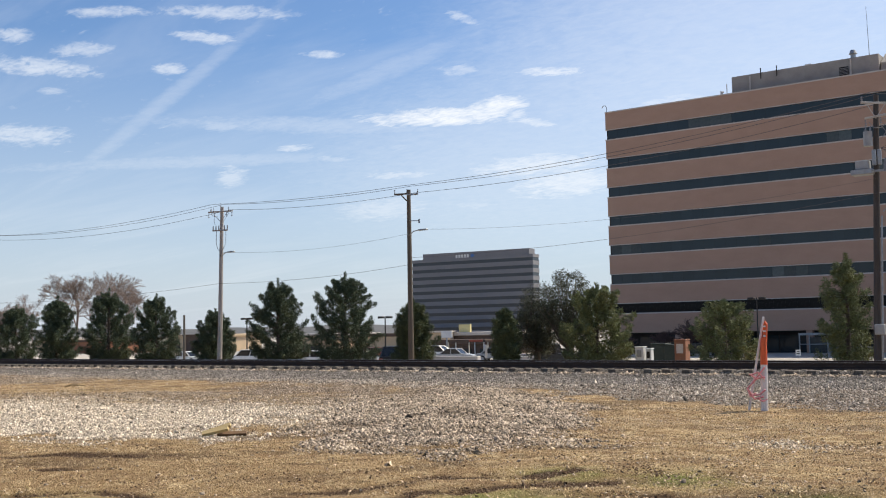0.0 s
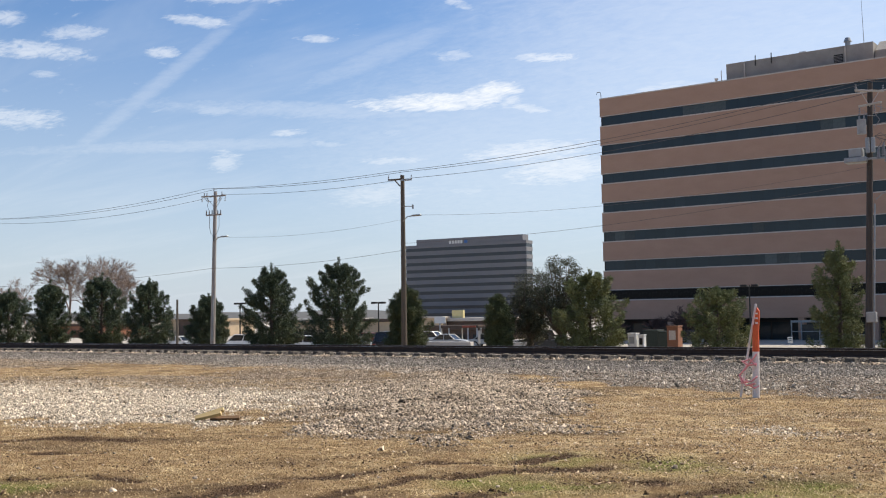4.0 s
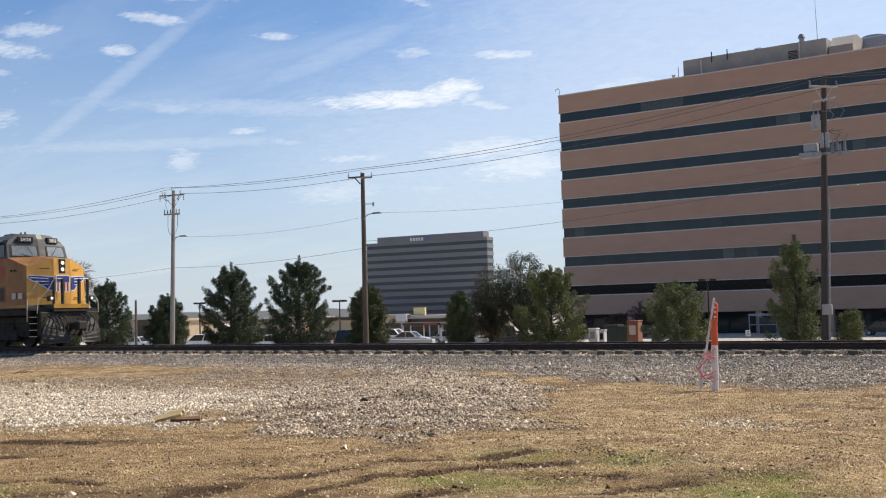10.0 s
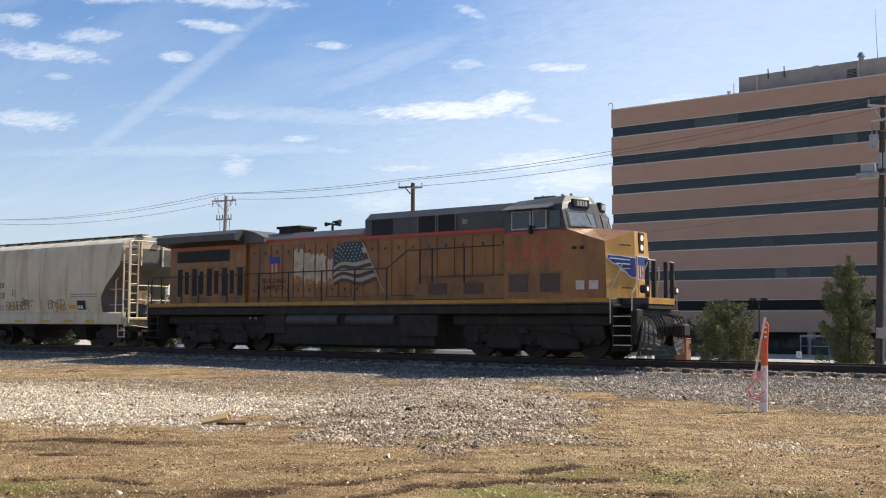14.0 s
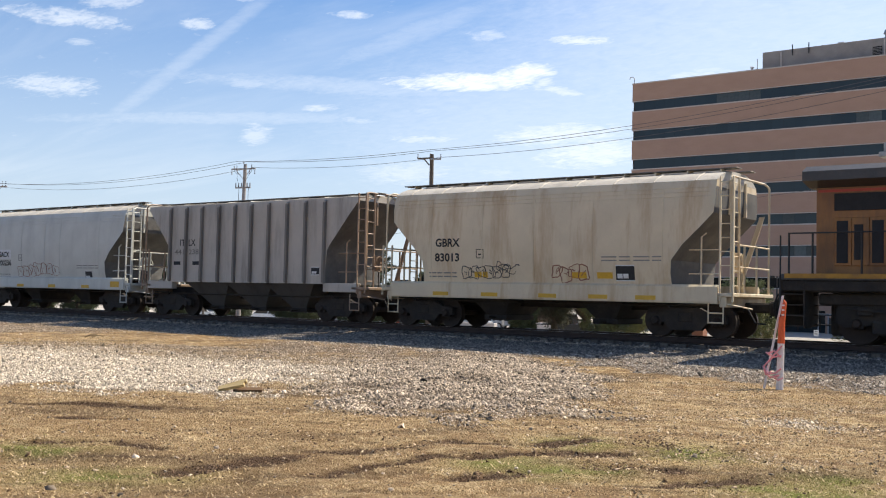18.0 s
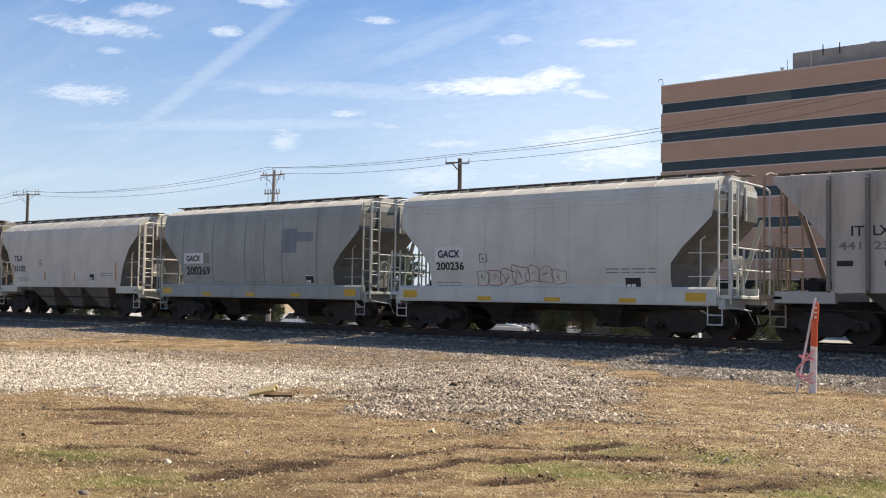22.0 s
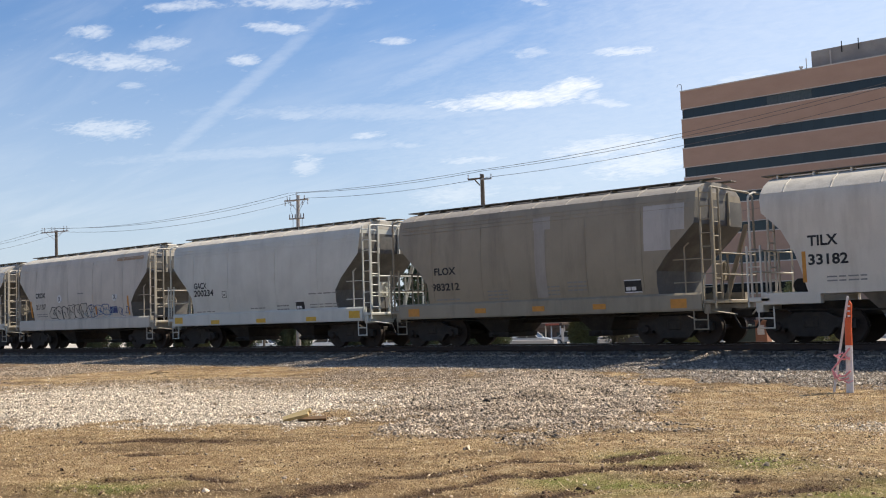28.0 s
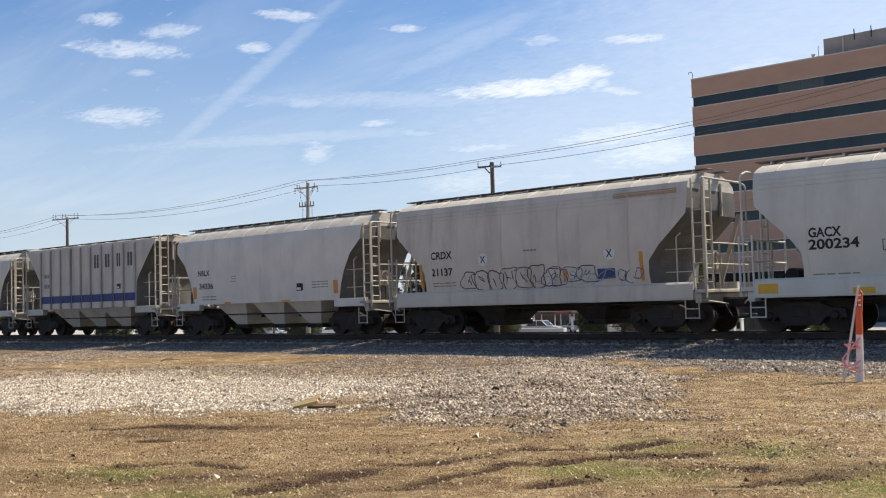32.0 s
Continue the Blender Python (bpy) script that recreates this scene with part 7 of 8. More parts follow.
word("road_number", "441", M_FADEDMARK, w_, -3.74, 2.42, 0.2, 0.56, s_, "faded road number", 0.02)
word("road_number", "238", M_FADEDMARK, w_, -2.90, 2.42, 0.2, 0.60, s_, "faded road number", 0.02)
for x_ in (-3.9, -2.75):
    on_side("black_patch", M_MARK, w_, x_ - 0.2, x_ + 0.2, 2.0, 2.14, s_)
data_plate(w_, s_, 3.75, 1.78, 0.5, 0.3)
TRAIN.append((w_, -60.9))

# 3: light grey wagon
w_, s_, r_ = hopper(M_LIGHTGREY, "round", "light grey hopper wagon with red scrawls and orange sill tape", 3)
on_side("white_panel", M_WHITEMARK, w_, -4.15, -2.95, 2.27, 2.72, s_)
word("reporting_mark", "GACX", M_MARK, w_, -3.55, 2.38, 0.24, 0.9, lambda z: s_(z) - 0.01, "", 0.04)
word("road_number", "200236", M_MARK, w_, -3.5, 1.98, 0.25, 1.15, s_, "", 0.04)
stencil(w_, s_, -4.1, 1.55, 1.0, 0.06, 2), stencil(w_, s_, 2.3, 1.95, 1.6, 0.06, 2, M_MARK), stencil(w_, s_, -3.2, 1.05, 1.4, 0.09, 1, M_MARK)
data_plate(w_, s_, 3.15, 1.55, 0.62, 0.42)
bubble_tag(w_, M_SCRAWLRED, -2.4, 0.9, 1.48, 2.05, s_, 31, 7, 0.011)
square_mark(w_, s_, -2.15, 2.2)
sill_reflectors(w_, -1.535, (-2.1, 0.45, 3.0), None, 1.0, 0.13, 0.55), sill_reflectors(w_, -1.535, (-5.2, 5.1), M_REFLECT, 1.06, 0.24, 0.6)
seams(w_, s_, (-4.2, -2.1, -0.2, 1.0, 3.9), 1.5, 4.25, M_LIGHTGREY)
TRAIN.append((w_, -73.9))

# 4: blue-grey wagon
w_, s_, r_ = hopper(M_BLUEGREY, "round", "blue-grey hopper wagon with repainted patches and orange tape", 4)
on_side("white_panel", M_WHITEMARK, w_, -4.2, -2.98, 2.3, 2.72, s_)
on_side("grey_patch", M_FAINT, w_, -2.94, -2.6, 2.3, 2.72, s_)
word("reporting_mark", "GACX", M_MARK, w_, -3.6, 2.4, 0.23, 0.9, lambda z: s_(z) - 0.01, "", 0.04)
word("road_number", "200269", M_MARK, w_, -3.3, 1.86, 0.32, 1.5, s_, "", 0.04)
on_side("dark_patch", paint("dark_repaint", (0.20, 0.23, 0.26)), w_, 1.7, 2.45, 2.65, 3.55, s_), on_side("dark_patch", paint("dark_repaint", (0.2, 0.23, 0.26)), w_, 2.46, 3.3, 3.05, 3.4, s_)
for k_, x_ in enumerate((-4.1, -2.4, -0.5, 0.3, 1.6)):
    stencil(w_, s_, x_, 1.55, 0.6, 0.07, 1 + k_ % 2)
data_plate(w_, s_, 3.1, 1.65, 0.5, 0.34)
sill_reflectors(w_, -1.535, (-2.7, -0.1, 2.4), None, 1.02, 0.13, 0.5), sill_reflectors(w_, -1.535, (-5.3, 5.2), M_REFLECT, 1.08, 0.24, 0.55)
seams(w_, s_, (-4.3, -2.4, -0.45, 0.65, 1.65, 3.5), 1.5, 4.25, paint("dark_seam_grey", (0.24, 0.27, 0.29)))
TRAIN.append((w_, -87.1))

# 5: pale beige wagon with open hoppers
w_, s_, r_ = hopper(M_PALEBEIGE, "smooth", "pale beige hopper wagon with dark outlet bays", 5)
word("reporting_mark", "TILX", M_MARK, w_, -4.02, 2.54, 0.27, 0.78, s_, "", 0.04), word("road_number", "33182", M_MARK, w_, -3.9, 2.05, 0.27, 1.02, s_, "", 0.04)
stencil(w_, s_, -3.95, 1.7, 1.0, 0.06, 2, M_MARK)
data_plate(w_, s_, 2.3, 1.75, 0.42, 0.34), stencil(w_, s_, 3.0, 1.9, 0.9, 0.06, 2)
for x_ in (-4.52, -1.6, 0.9, 4.15):
    bm_ = on_side("orange_tape", M_ORANGETAPE, w_, x_ - 0.05, x_ + 0.05, 1.6, 2.4 if abs(x_) > 4 else 1.95, s_)
square_mark(w_, s_, -2.04, 2.3)
TRAIN.append((w_, -100.3))

# 6: brown-grey wagon
w_, s_, r_ = hopper(M_BROWNGREY, "round", "brown-grey hopper wagon with a pale repainted square", 6, None, material("brown_dusty_roof", (0.36, 0.32, 0.27), (0.27, 0.24, 0.2), 0.7))
reporting(w_, s_, -3.55, 2.40, "FLOX", "983212", M_MARK, 0.24, 0.93, 1.2, 0.52)
stencil(w_, s_, -4.0, 1.55, 1.0, 0.07, 2), stencil(w_, s_, -1.8, 1.75, 0.8, 0.07, 3), stencil(w_, s_, 0.3, 1.8, 0.7, 0.07, 3, M_SCRAWLBLUE), stencil(w_, s_, 1.3, 1.9, 0.7, 0.07, 3)
data_plate(w_, s_, 3.55, 1.72, 0.72, 0.4)
on_side("pale_patch", paint("pale_repaint", (0.50, 0.47, 0.43)), w_, 4.0, 5.3, 3.25, 4.0, s_)
on_side("pale_patch", paint("pale_repaint", (0.50, 0.47, 0.43)), w_, 4.0, 4.85, 2.7, 3.25, s_)
on_side("pale_smear", paint("pale_smear", (0.40, 0.36, 0.31)), w_, 0.15, 0.55, 1.5, 3.6, s_), on_side("pale_smear", paint("pale_smear", (0.40, 0.36, 0.31)), w_, 0.1, 0.75, 3.6, 4.0, s_)
sill_reflectors(w_, -1.535, (-2.1, 0.2, 2.4), M_ORANGETAPE, 1.08, 0.16, 0.45), sill_reflectors(w_, -1.535, (5.0, -5.0), M_ORANGETAPE, 1.04, 0.26, 0.5)
seams(w_, s_, (-4.1, -2.0, 2.0, 3.9), 1.5, 4.25, M_BROWNGREY)
TRAIN.append((w_, -113.45))

# 7: light grey wagon
w_, s_, r_ = hopper(M_LIGHTGREY, "round", "light grey hopper wagon with yellow tape on its sill", 7)
word("reporting_mark", "GACX", M_MARK, w_, -3.72, 2.48, 0.25, 0.85, s_, "", 0.04), word("road_number", "200234", M_MARK, w_, -3.5, 2.17, 0.26, 1.3, s_, "", 0.04)
square_mark(w_, s_, -2.15, 2.05)
stencil(w_, s_, -4.1, 1.5, 1.2, 0.06, 2), stencil(w_, s_, -0.6, 1.55, 0.9, 0.07, 1), stencil(w_, s_, 1.0, 1.6, 0.7, 0.08, 2), stencil(w_, s_, 2.9, 2.0, 1.5, 0.07, 1, M_MARK), stencil(w_, s_, 2.9, 1.6, 1.5, 0.06, 2, M_MARK), stencil(w_, s_, -3.0, 1.18, 1.6, 0.1, 1, M_MARK)
data_plate(w_, s_, 2.35, 1.6, 0.6, 0.36)
sill_reflectors(w_, -1.535, (-2.8, 0.1, 3.0), None, 1.0, 0.16, 0.55), sill_reflectors(w_, -1.535, (-5.3, 5.3), M_REFLECT, 1.06, 0.26, 0.55)
seams(w_, s_, (-4.2, -1.9, 1.0, 3.4), 1.5, 4.25, M_LIGHTGREY)
TRAIN.append((w_, -126.65))

# 8: warm grey wagon with a large scrawl
w_, s_, r_ = hopper(M_WARMGREY, "round", "warm grey hopper wagon with a long looping scrawl", 8, M_DUSTYEND)
reporting(w_, s_, -3.55, 2.55, "CRDX", "21137", M_MARK, 0.25, 0.95, 0.95, 0.56)
stencil(w_, s_, -4.0, 1.72, 1.0, 0.06, 2), stencil(w_, s_, -2.4, 1.12, 1.7, 0.09, 1, M_MARK), stencil(w_, s_, 0.0, 1.14, 1.6, 0.05, 1), stencil(w_, s_, -0.1, 2.62, 0.5, 0.09, 1, M_MARK)
bubble_tag(w_, M_SCRAWLDARK, -2.7, 1.2, 1.42, 2.15, s_, 41, 7, 0.016), bubble_tag(w_, M_SCRAWLBLUE, 0.9, 2.5, 1.5, 2.1, s_, 44, 3, 0.016), scrawl(w_, M_SCRAWLBLUE, 3.3, 4.1, 1.6, 2.0, s_, 42, 3, 0.016), scrawl(w_, material("pale_blue_spray", (0.35, 0.48, 0.55)), 0.4, 3.2, 1.5, 1.9, s_, 43, 6, 0.016)
on_side("orange_tape", M_ORANGETAPE, w_, -4.55, -4.43, 1.6, 2.4, s_), on_side("orange_tape", M_ORANGETAPE, w_, 4.05, 4.17, 1.55, 2.4, s_), on_side("orange_tape", M_ORANGETAPE, w_, 1.35, 1.5, 1.6, 2.0, s_)
on_side("blue_panel", M_BLUESTRIPE, w_, 2.6, 3.2, 1.65, 1.95, s_)
for x_, z_ in ((-1.75, 2.45), (3.05, 2.4)):
    bm_ = bmesh.new()
    tube(bm_, [(x_, s_(z_) + 0.02, z_), (x_, s_(z_) - 0.006, z_)], 0.2, 16)
    c_ = part("round_mark", bm_, M_WHITEMARK, w_)
    word("cross_mark", "X", M_MARK, c_, x_, z_ - 0.12, 0.24, 0.22, lambda z: s_(z) - 0.012)
on_side("rust_patch", material("rust_film", (0.36, 0.22, 0.12), (0.45, 0.35, 0.25), 0.8), w_, 3.2, 5.3, 4.0, 4.15, s_)
seams(w_, s_, (-4.0, -1.0, 1.2, 3.7), 1.5, 4.25, M_WARMGREY)
TRAIN.append((w_, -139.85))

# 9: off-white wagon
w_, s_, r_ = hopper(M_OFFWHITE, "smooth", "off-white hopper wagon with cream ends and open bays", 9, M_DUSTYEND)
word("reporting_mark", "NRLX", M_MARK, w_, -3.75, 2.5, 0.24, 0.8, s_, "", 0.04), word("road_number", "34336", M_MARK, w_, -3.6, 1.95, 0.24, 0.95, s_, "", 0.04)
stencil(w_, s_, -3.9, 1.6, 0.95, 0.07, 2), stencil(w_, s_, 3.0, 2.0, 0.9, 0.06, 3), stencil(w_, s_, -1.9, 2.4, 0.3, 0.06, 3)
data_plate(w_, s_, 2.3, 1.85, 0.45, 0.36)
for x_ in (-4.4, 4.3):
    on_side("orange_tape", M_ORANGETAPE, w_, x_ - 0.12, x_ + 0.12, 1.55, 2.05, s_)
on_side("rust_patch", M_ORANGETAPE, w_, -2.4, -2.0, 1.31, 1.38, s_), on_side("rust_patch", M_REFLECT, w_, 1.2, 1.7, 1.31, 1.38, s_)
TRAIN.append((w_, -152.95))

# 10: ribbed grey wagon with a blue stripe
w_, s_, r_ = hopper(M_WARMGREY, "flat", "ribbed beige-grey hopper wagon with a blue stripe", 10, M_DUSTYEND)
for x_ in (-4.29, -3.33, -2.39, -1.4, -0.49, 0.42, 1.36, 2.32, 3.25, 4.2):
    bm_ = bmesh.new()
    prism_x(bm_, [(-1.478, 1.33), (-1.56, 1.36), (-1.56, 4.2), (-1.478, 4.28)], x_ - 0.05, x_ + 0.05)
    part("side_rib", bm_, M_RIBPALE, w_)
for a_, b_ in zip((-4.24, -3.28, -2.34, -1.35, -0.44, 0.47, 1.41, 2.37, 3.30), (-3.38, -2.44, -1.45, -0.54, 0.37, 1.31, 2.27, 3.20, 4.15)):
    on_side("stripe", M_BLUESTRIPE, w_, a_, b_, 1.62, 1.98, s_)
    on_side("stripe", M_BLUESTRIPE, w_, b_ - 0.004, b_ + 0.104, 1.62, 1.98, lambda z: -1.562)
# Four large worn marks, as plain blocks.
for x_, h_ in ((0.9, 0.19), (1.85, 0.19), (2.8, 0.15), (3.75, 0.19)):
    on_side("logo_block", M_SCRAWLDARK, w_, x_ - h_, x_ - 0.035, 3.22, 3.84, s_)
    on_side("logo_block", M_SCRAWLDARK, w_, x_ + 0.035, x_ + h_, 3.22, 3.84, s_)
stencil(w_, s_, -4.0, 2.9, 0.6, 0.3, 2), data_plate(w_, s_, 2.8, 2.3, 0.4, 0.3)
TRAIN.append((w_, -166.1))

# 11 and 12: the wagons behind
w_, s_, r_ = hopper(M_PALEBEIGE, "smooth", "beige hopper wagon following in the train", 11, M_DUSTYEND)
stencil(w_, s_, -4.0, 2.4, 1.0, 0.3, 2, M_MARK), data_plate(w_, s_, 2.3, 1.85, 0.45, 0.36)
TRAIN.append((w_, -179.3))
w_, s_, r_ = hopper(M_LIGHTGREY, "round", "light grey hopper wagon following in the train", 12)
stencil(w_, s_, -4.0, 2.4, 1.0, 0.3, 2, M_MARK)
TRAIN.append((w_, -192.5))


# ---- the locomotive ----
def locomotive():
    root = tagged(new("locomotive"), "weathered yellow and grey diesel freight locomotive with painted flag", "locomotive", "goods train")

    def bx(name, mat, x0, x1, y0, y1, z0, z1, r=0.02, parent=root, label=""):
        bm = bmesh.new()
        soft_box(bm, x0, x1, y0, y1, z0, z1, r)
        return part(name, bm, mat, parent, label)

    def bar(name, mat, pts, r, parent=root, n=6):
        bm = bmesh.new()
        tube(bm, pts, r, n)
        return part(name, bm, mat, parent)

    # Frame and walkway.
    fr = bx("underframe", M_UNDER, -10.7, 9.85, -1.48, 1.48, 1.32, 1.60, 0.03)
    bx("front_deck", M_UNDER, 9.86, 10.7, -0.88, 0.88, 1.45, 1.60, 0.02, fr)
    bx("walkway", M_LOCOGREY, -10.7, 9.85, -1.52, 1.52, 1.602, 1.76, 0.015)
    for s in (-1, 1):
        a, b = sorted((s * 1.522, s * 1.55))
        bx("sill_stripe", M_SILLYELLOW, -10.6, 9.83, a, b, 1.65, 1.77, 0.004)
    bx("front_stripe", M_SILLYELLOW, 10.702, 10.72, -0.88, 0.88, 1.60, 1.78, 0.004)
    bx("front_step_deck", M_LOCOGREY, 9.86, 10.7, -0.88, 0.88, 1.602, 1.77, 0.01)

    # Long hood, low part and tall part.
    bm = bmesh.new()
    prism_x(bm, [(-0.92, 1.77), (-0.92, 4.02), (0.92, 4.02), (0.92, 1.77)], -5.6, 0.2)
    hood = part("hood", bm, M_YELLOW, root)
    bm = bmesh.new()
    prism_x(bm, [(-0.925, 4.024), (-0.925, 4.10), (-0.62, 4.33), (0.62, 4.33), (0.925, 4.10), (0.925, 4.024)], -5.6, 0.2)
    part("hood_roof", bm, M_LOCOROOF, root)
    bm = bmesh.new()
    prism_x(bm, [(-0.93, 1.77), (-0.93, 3.90), (0.93, 3.90), (0.93, 1.77)], 0.202, 6.25)
    part("hood", bm, M_YELLOW, root)
    bm = bmesh.new()
    prism_x(bm, [(-0.96, 3.904), (-0.96, 4.56), (-0.66, 4.80), (0.66, 4.80), (0.96, 4.56), (0.96, 3.904)], 0.202, 6.25)
    tall = part("hood_roof", bm, M_LOCOGREY, root, "dark grey upper hood")
    for x0, x1 in ((0.22, 6.24),):
        bx("red_line", M_REDLINE, x0, x1, -0.975, -0.962, 3.90, 4.0, 0.002)
    bx("red_line", M_REDLINE, -5.58, 0.18, -0.936, -0.927, 4.03, 4.09, 0.002)
    # Hood doors with their handles.
    rnd = random.Random(7)
    edges = [-5.5, -4.95, -4.35, -3.75, -3.2, -2.68, -2.12, -1.55, -1.0, -0.42, 0.12]
    for a, b in zip(edges, edges[1:]):
        d = bx("hood_door", M_YELLOW, a + 0.02, b - 0.02, -0.955, -0.921, 1.95, 3.88, 0.012)
        bx("handle", M_HANDRAIL, (a + b) / 2 - 0.03, (a + b) / 2 + 0.03, -0.972, -0.957, 3.55, 3.66, 0.005, d)
        bx("handle", M_HANDRAIL, (a + b) / 2 - 0.03, (a + b) / 2 + 0.03, -0.972, -0.957, 2.15, 2.26, 0.005, d)
    edges = [0.25, 0.8, 1.4, 2.0, 2.6, 3.3, 4.0, 4.7, 5.5, 6.2]
    for a, b in zip(edges, edges[1:]):
        d = bx("hood_door", M_YELLOW, a + 0.02, b - 0.02, -0.965, -0.931, 2.55 if a > 2.5 else 1.95, 3.82, 0.012)
        bx("handle", M_HANDRAIL, (a + b) / 2 - 0.03, (a + b) / 2 + 0.03, -0.982, -0.967, 3.5, 3.6, 0.005, d)
    bx("blower_cabinet", M_YELLOWGRIME, 2.62, 6.24, -1.3, 1.3, 1.77, 2.5, 0.03)
    for x in (3.2, 4.6):
        bx("vent_panel", M_ROOFBROWN, x, x + 0.75, -1.315, -1.302, 1.95, 2.3, 0.004)
    for a, b in ((0.50, 1.42), (2.55, 3.22), (3.36, 4.02)):
        lv = bx("intake", M_LOUVRE, a, b, -0.975, -0.962, 4.02, 4.55, 0.006)
        if a < 1:
            continue
        for x_ in (a - 0.06, b):
            bx("intake_frame", M_LOCOROOF, x_, x_ + 0.06, -1.0, -0.962, 4.0, 4.56, 0.004, lv)
        for k in range(6):
            bx("slat", M_UNDER, a + 0.06 + k * 0.1, a + 0.08 + k * 0.1, -0.985, -0.977, 4.06, 4.52, 0.002, lv)
    bx("pale_plate", M_FAINT, 4.3, 4.5, -0.98, -0.962, 4.2, 4.36, 0.004)

    # Radiator cab with its wide wing.
    bm = bmesh.new()
    prism_x(bm, [(-1.05, 1.77), (-1.05, 3.98), (1.05, 3.98), (1.05, 1.77)], -9.95, -5.602)
    rad = part("radiator_cab", bm, M_YELLOW, root)
    bm = bmesh.new()
    prism_x(bm, [(-1.0, 3.984), (-1.58, 4.12), (-1.58, 4.36), (-1.25, 4.52), (1.25, 4.52), (1.58, 4.36), (1.58, 4.12), (1.0, 3.984)], -10.15, -5.65)
    part("radiator_wing", bm, M_LOCOGREY, root, "dark grey overhanging radiator wing")
    bm = bmesh.new()
    prism(bm, [(-5.65, 3.99), (-5.65, 4.51), (-5.1, 4.40), (-4.6, 4.20), (-4.6, 4.0)], -1.1, 1.1)
    part("wing_fairing", bm, M_LOCOROOF, root)
    bx("red_line", M_REDLINE, -9.9, -5.7, -1.062, -1.052, 3.86, 3.93, 0.002)
    for k in range(9):
        x = -9.45 + k * 0.43
        pn = bx("screen_frame", M_YELLOW, x - 0.04, x + 0.38, -1.085, -1.052, 1.98, 3.2, 0.01)
        bx("screen", M_LOUVRE, x + 0.02, x + 0.30 - 0.06 * (k % 2), -1.098, -1.087, 2.05 + 0.08 * (k % 2), 3.12 - 0.1 * (k % 2), 0.004, pn)
    for a, b in ((-9.5, -8.0), (-7.95, -6.5)):
        bx("radiator_opening", M_LOUVRE, a, b, -1.075, -1.052, 3.38, 3.82, 0.006)

    # Cab.
    bm = bmesh.new()

    def ring(pts):
        return [bm.verts.new(p) for p in pts]

    lo = ring([(6.25, -1.5, 1.77), (8.42, -1.5, 1.77), (8.42, 1.5, 1.77), (6.25, 1.5, 1.77)])
    hi = ring([(6.25, -1.5, 3.78), (8.42, -1.5, 3.78), (8.42, 1.5, 3.78), (6.25, 1.5, 3.78)])
    for i in range(4):
        bm.faces.new((lo[i], lo[(i + 1) % 4], hi[(i + 1) % 4], hi[i]))
    bm.faces.new(lo[::-1]), bm.faces.new(hi)
    cab = part("cab_lower", bm, M_YELLOW, root)
    bm = bmesh.new()
    lo = ring([(6.25, -1.5, 3.784), (8.42, -1.5, 3.784), (8.78, -0.14, 3.784), (8.78, 0.14, 3.784), (8.42, 1.5, 3.784), (6.25, 1.5, 3.784)])
    mid = ring([(6.25, -1.47, 4.40), (8.24, -1.45, 4.40), (8.60, -0.14, 4.40), (8.60, 0.14, 4.40), (8.24, 1.45, 4.40), (6.25, 1.47, 4.40)])
    up = ring([(6.25, -1.36, 4.56), (8.17, -1.30, 4.60), (8.52, -0.14, 4.66), (8.52, 0.14, 4.66), (8.17, 1.30, 4.60), (6.25, 1.36, 4.56)])
    top = ring([(6.30, -0.85, 4.80), (8.02, -0.85, 4.88), (8.36, -0.12, 4.88), (8.36, 0.12, 4.88), (8.02, 0.85, 4.88), (6.30, 0.85, 4.80)])
    for a, b in ((lo, mid), (mid, up), (up, top)):
        for i in range(6):
            bm.faces.new((a[i], a[(i + 1) % 6], b[(i + 1) % 6], b[i]))
    bm.faces.new(lo[::-1]), bm.faces.new(top)
    cabu = part("cab_upper", bm, M_CABGREY, root, "dusty grey cab top")
    bx("red_line", M_REDLINE, 6.27, 8.40, -1.512, -1.502, 3.72, 3.79, 0.002)
    # Side windows under a small awning.
    for a, b in ((6.50, 7.20), (7.25, 7.75)):
        f = bx("side_window", M_STEELGREY, a, b, -1.515, -1.49, 3.84, 4.42, 0.01, cabu)
        bx("pane", M_CARGLASS, a + 0.05, b - 0.05, -1.525, -1.517, 3.89, 4.37, 0.004, f)
    bx("side_window", M_CARGLASS, 7.85, 8.2, -1.515, -1.49, 3.84, 4.40, 0.01, cabu)
    bm = bmesh.new()
    prism_x(bm, [(-1.42, 4.60), (-1.85, 4.44), (-1.85, 4.42), (-1.40, 4.55)], 6.35, 7.95)
    part("awning", bm, M_LOCOROOF, cabu)
    bx("mirror", M_HANDRAIL, 7.22, 7.28, -1.7, -1.52, 3.70, 3.95, 0.01, cabu)
    bx("roof_unit", M_LOCOROOF, 6.7, 7.5, -0.55, 0.55, 4.84, 4.95, 0.03, cabu)
    for x in (6.9, 7.6, 7.9):
        bar("aerial", M_STEELGREY, [(x, -0.3, 4.85), (x, -0.3, 5.0)], 0.05, cabu)
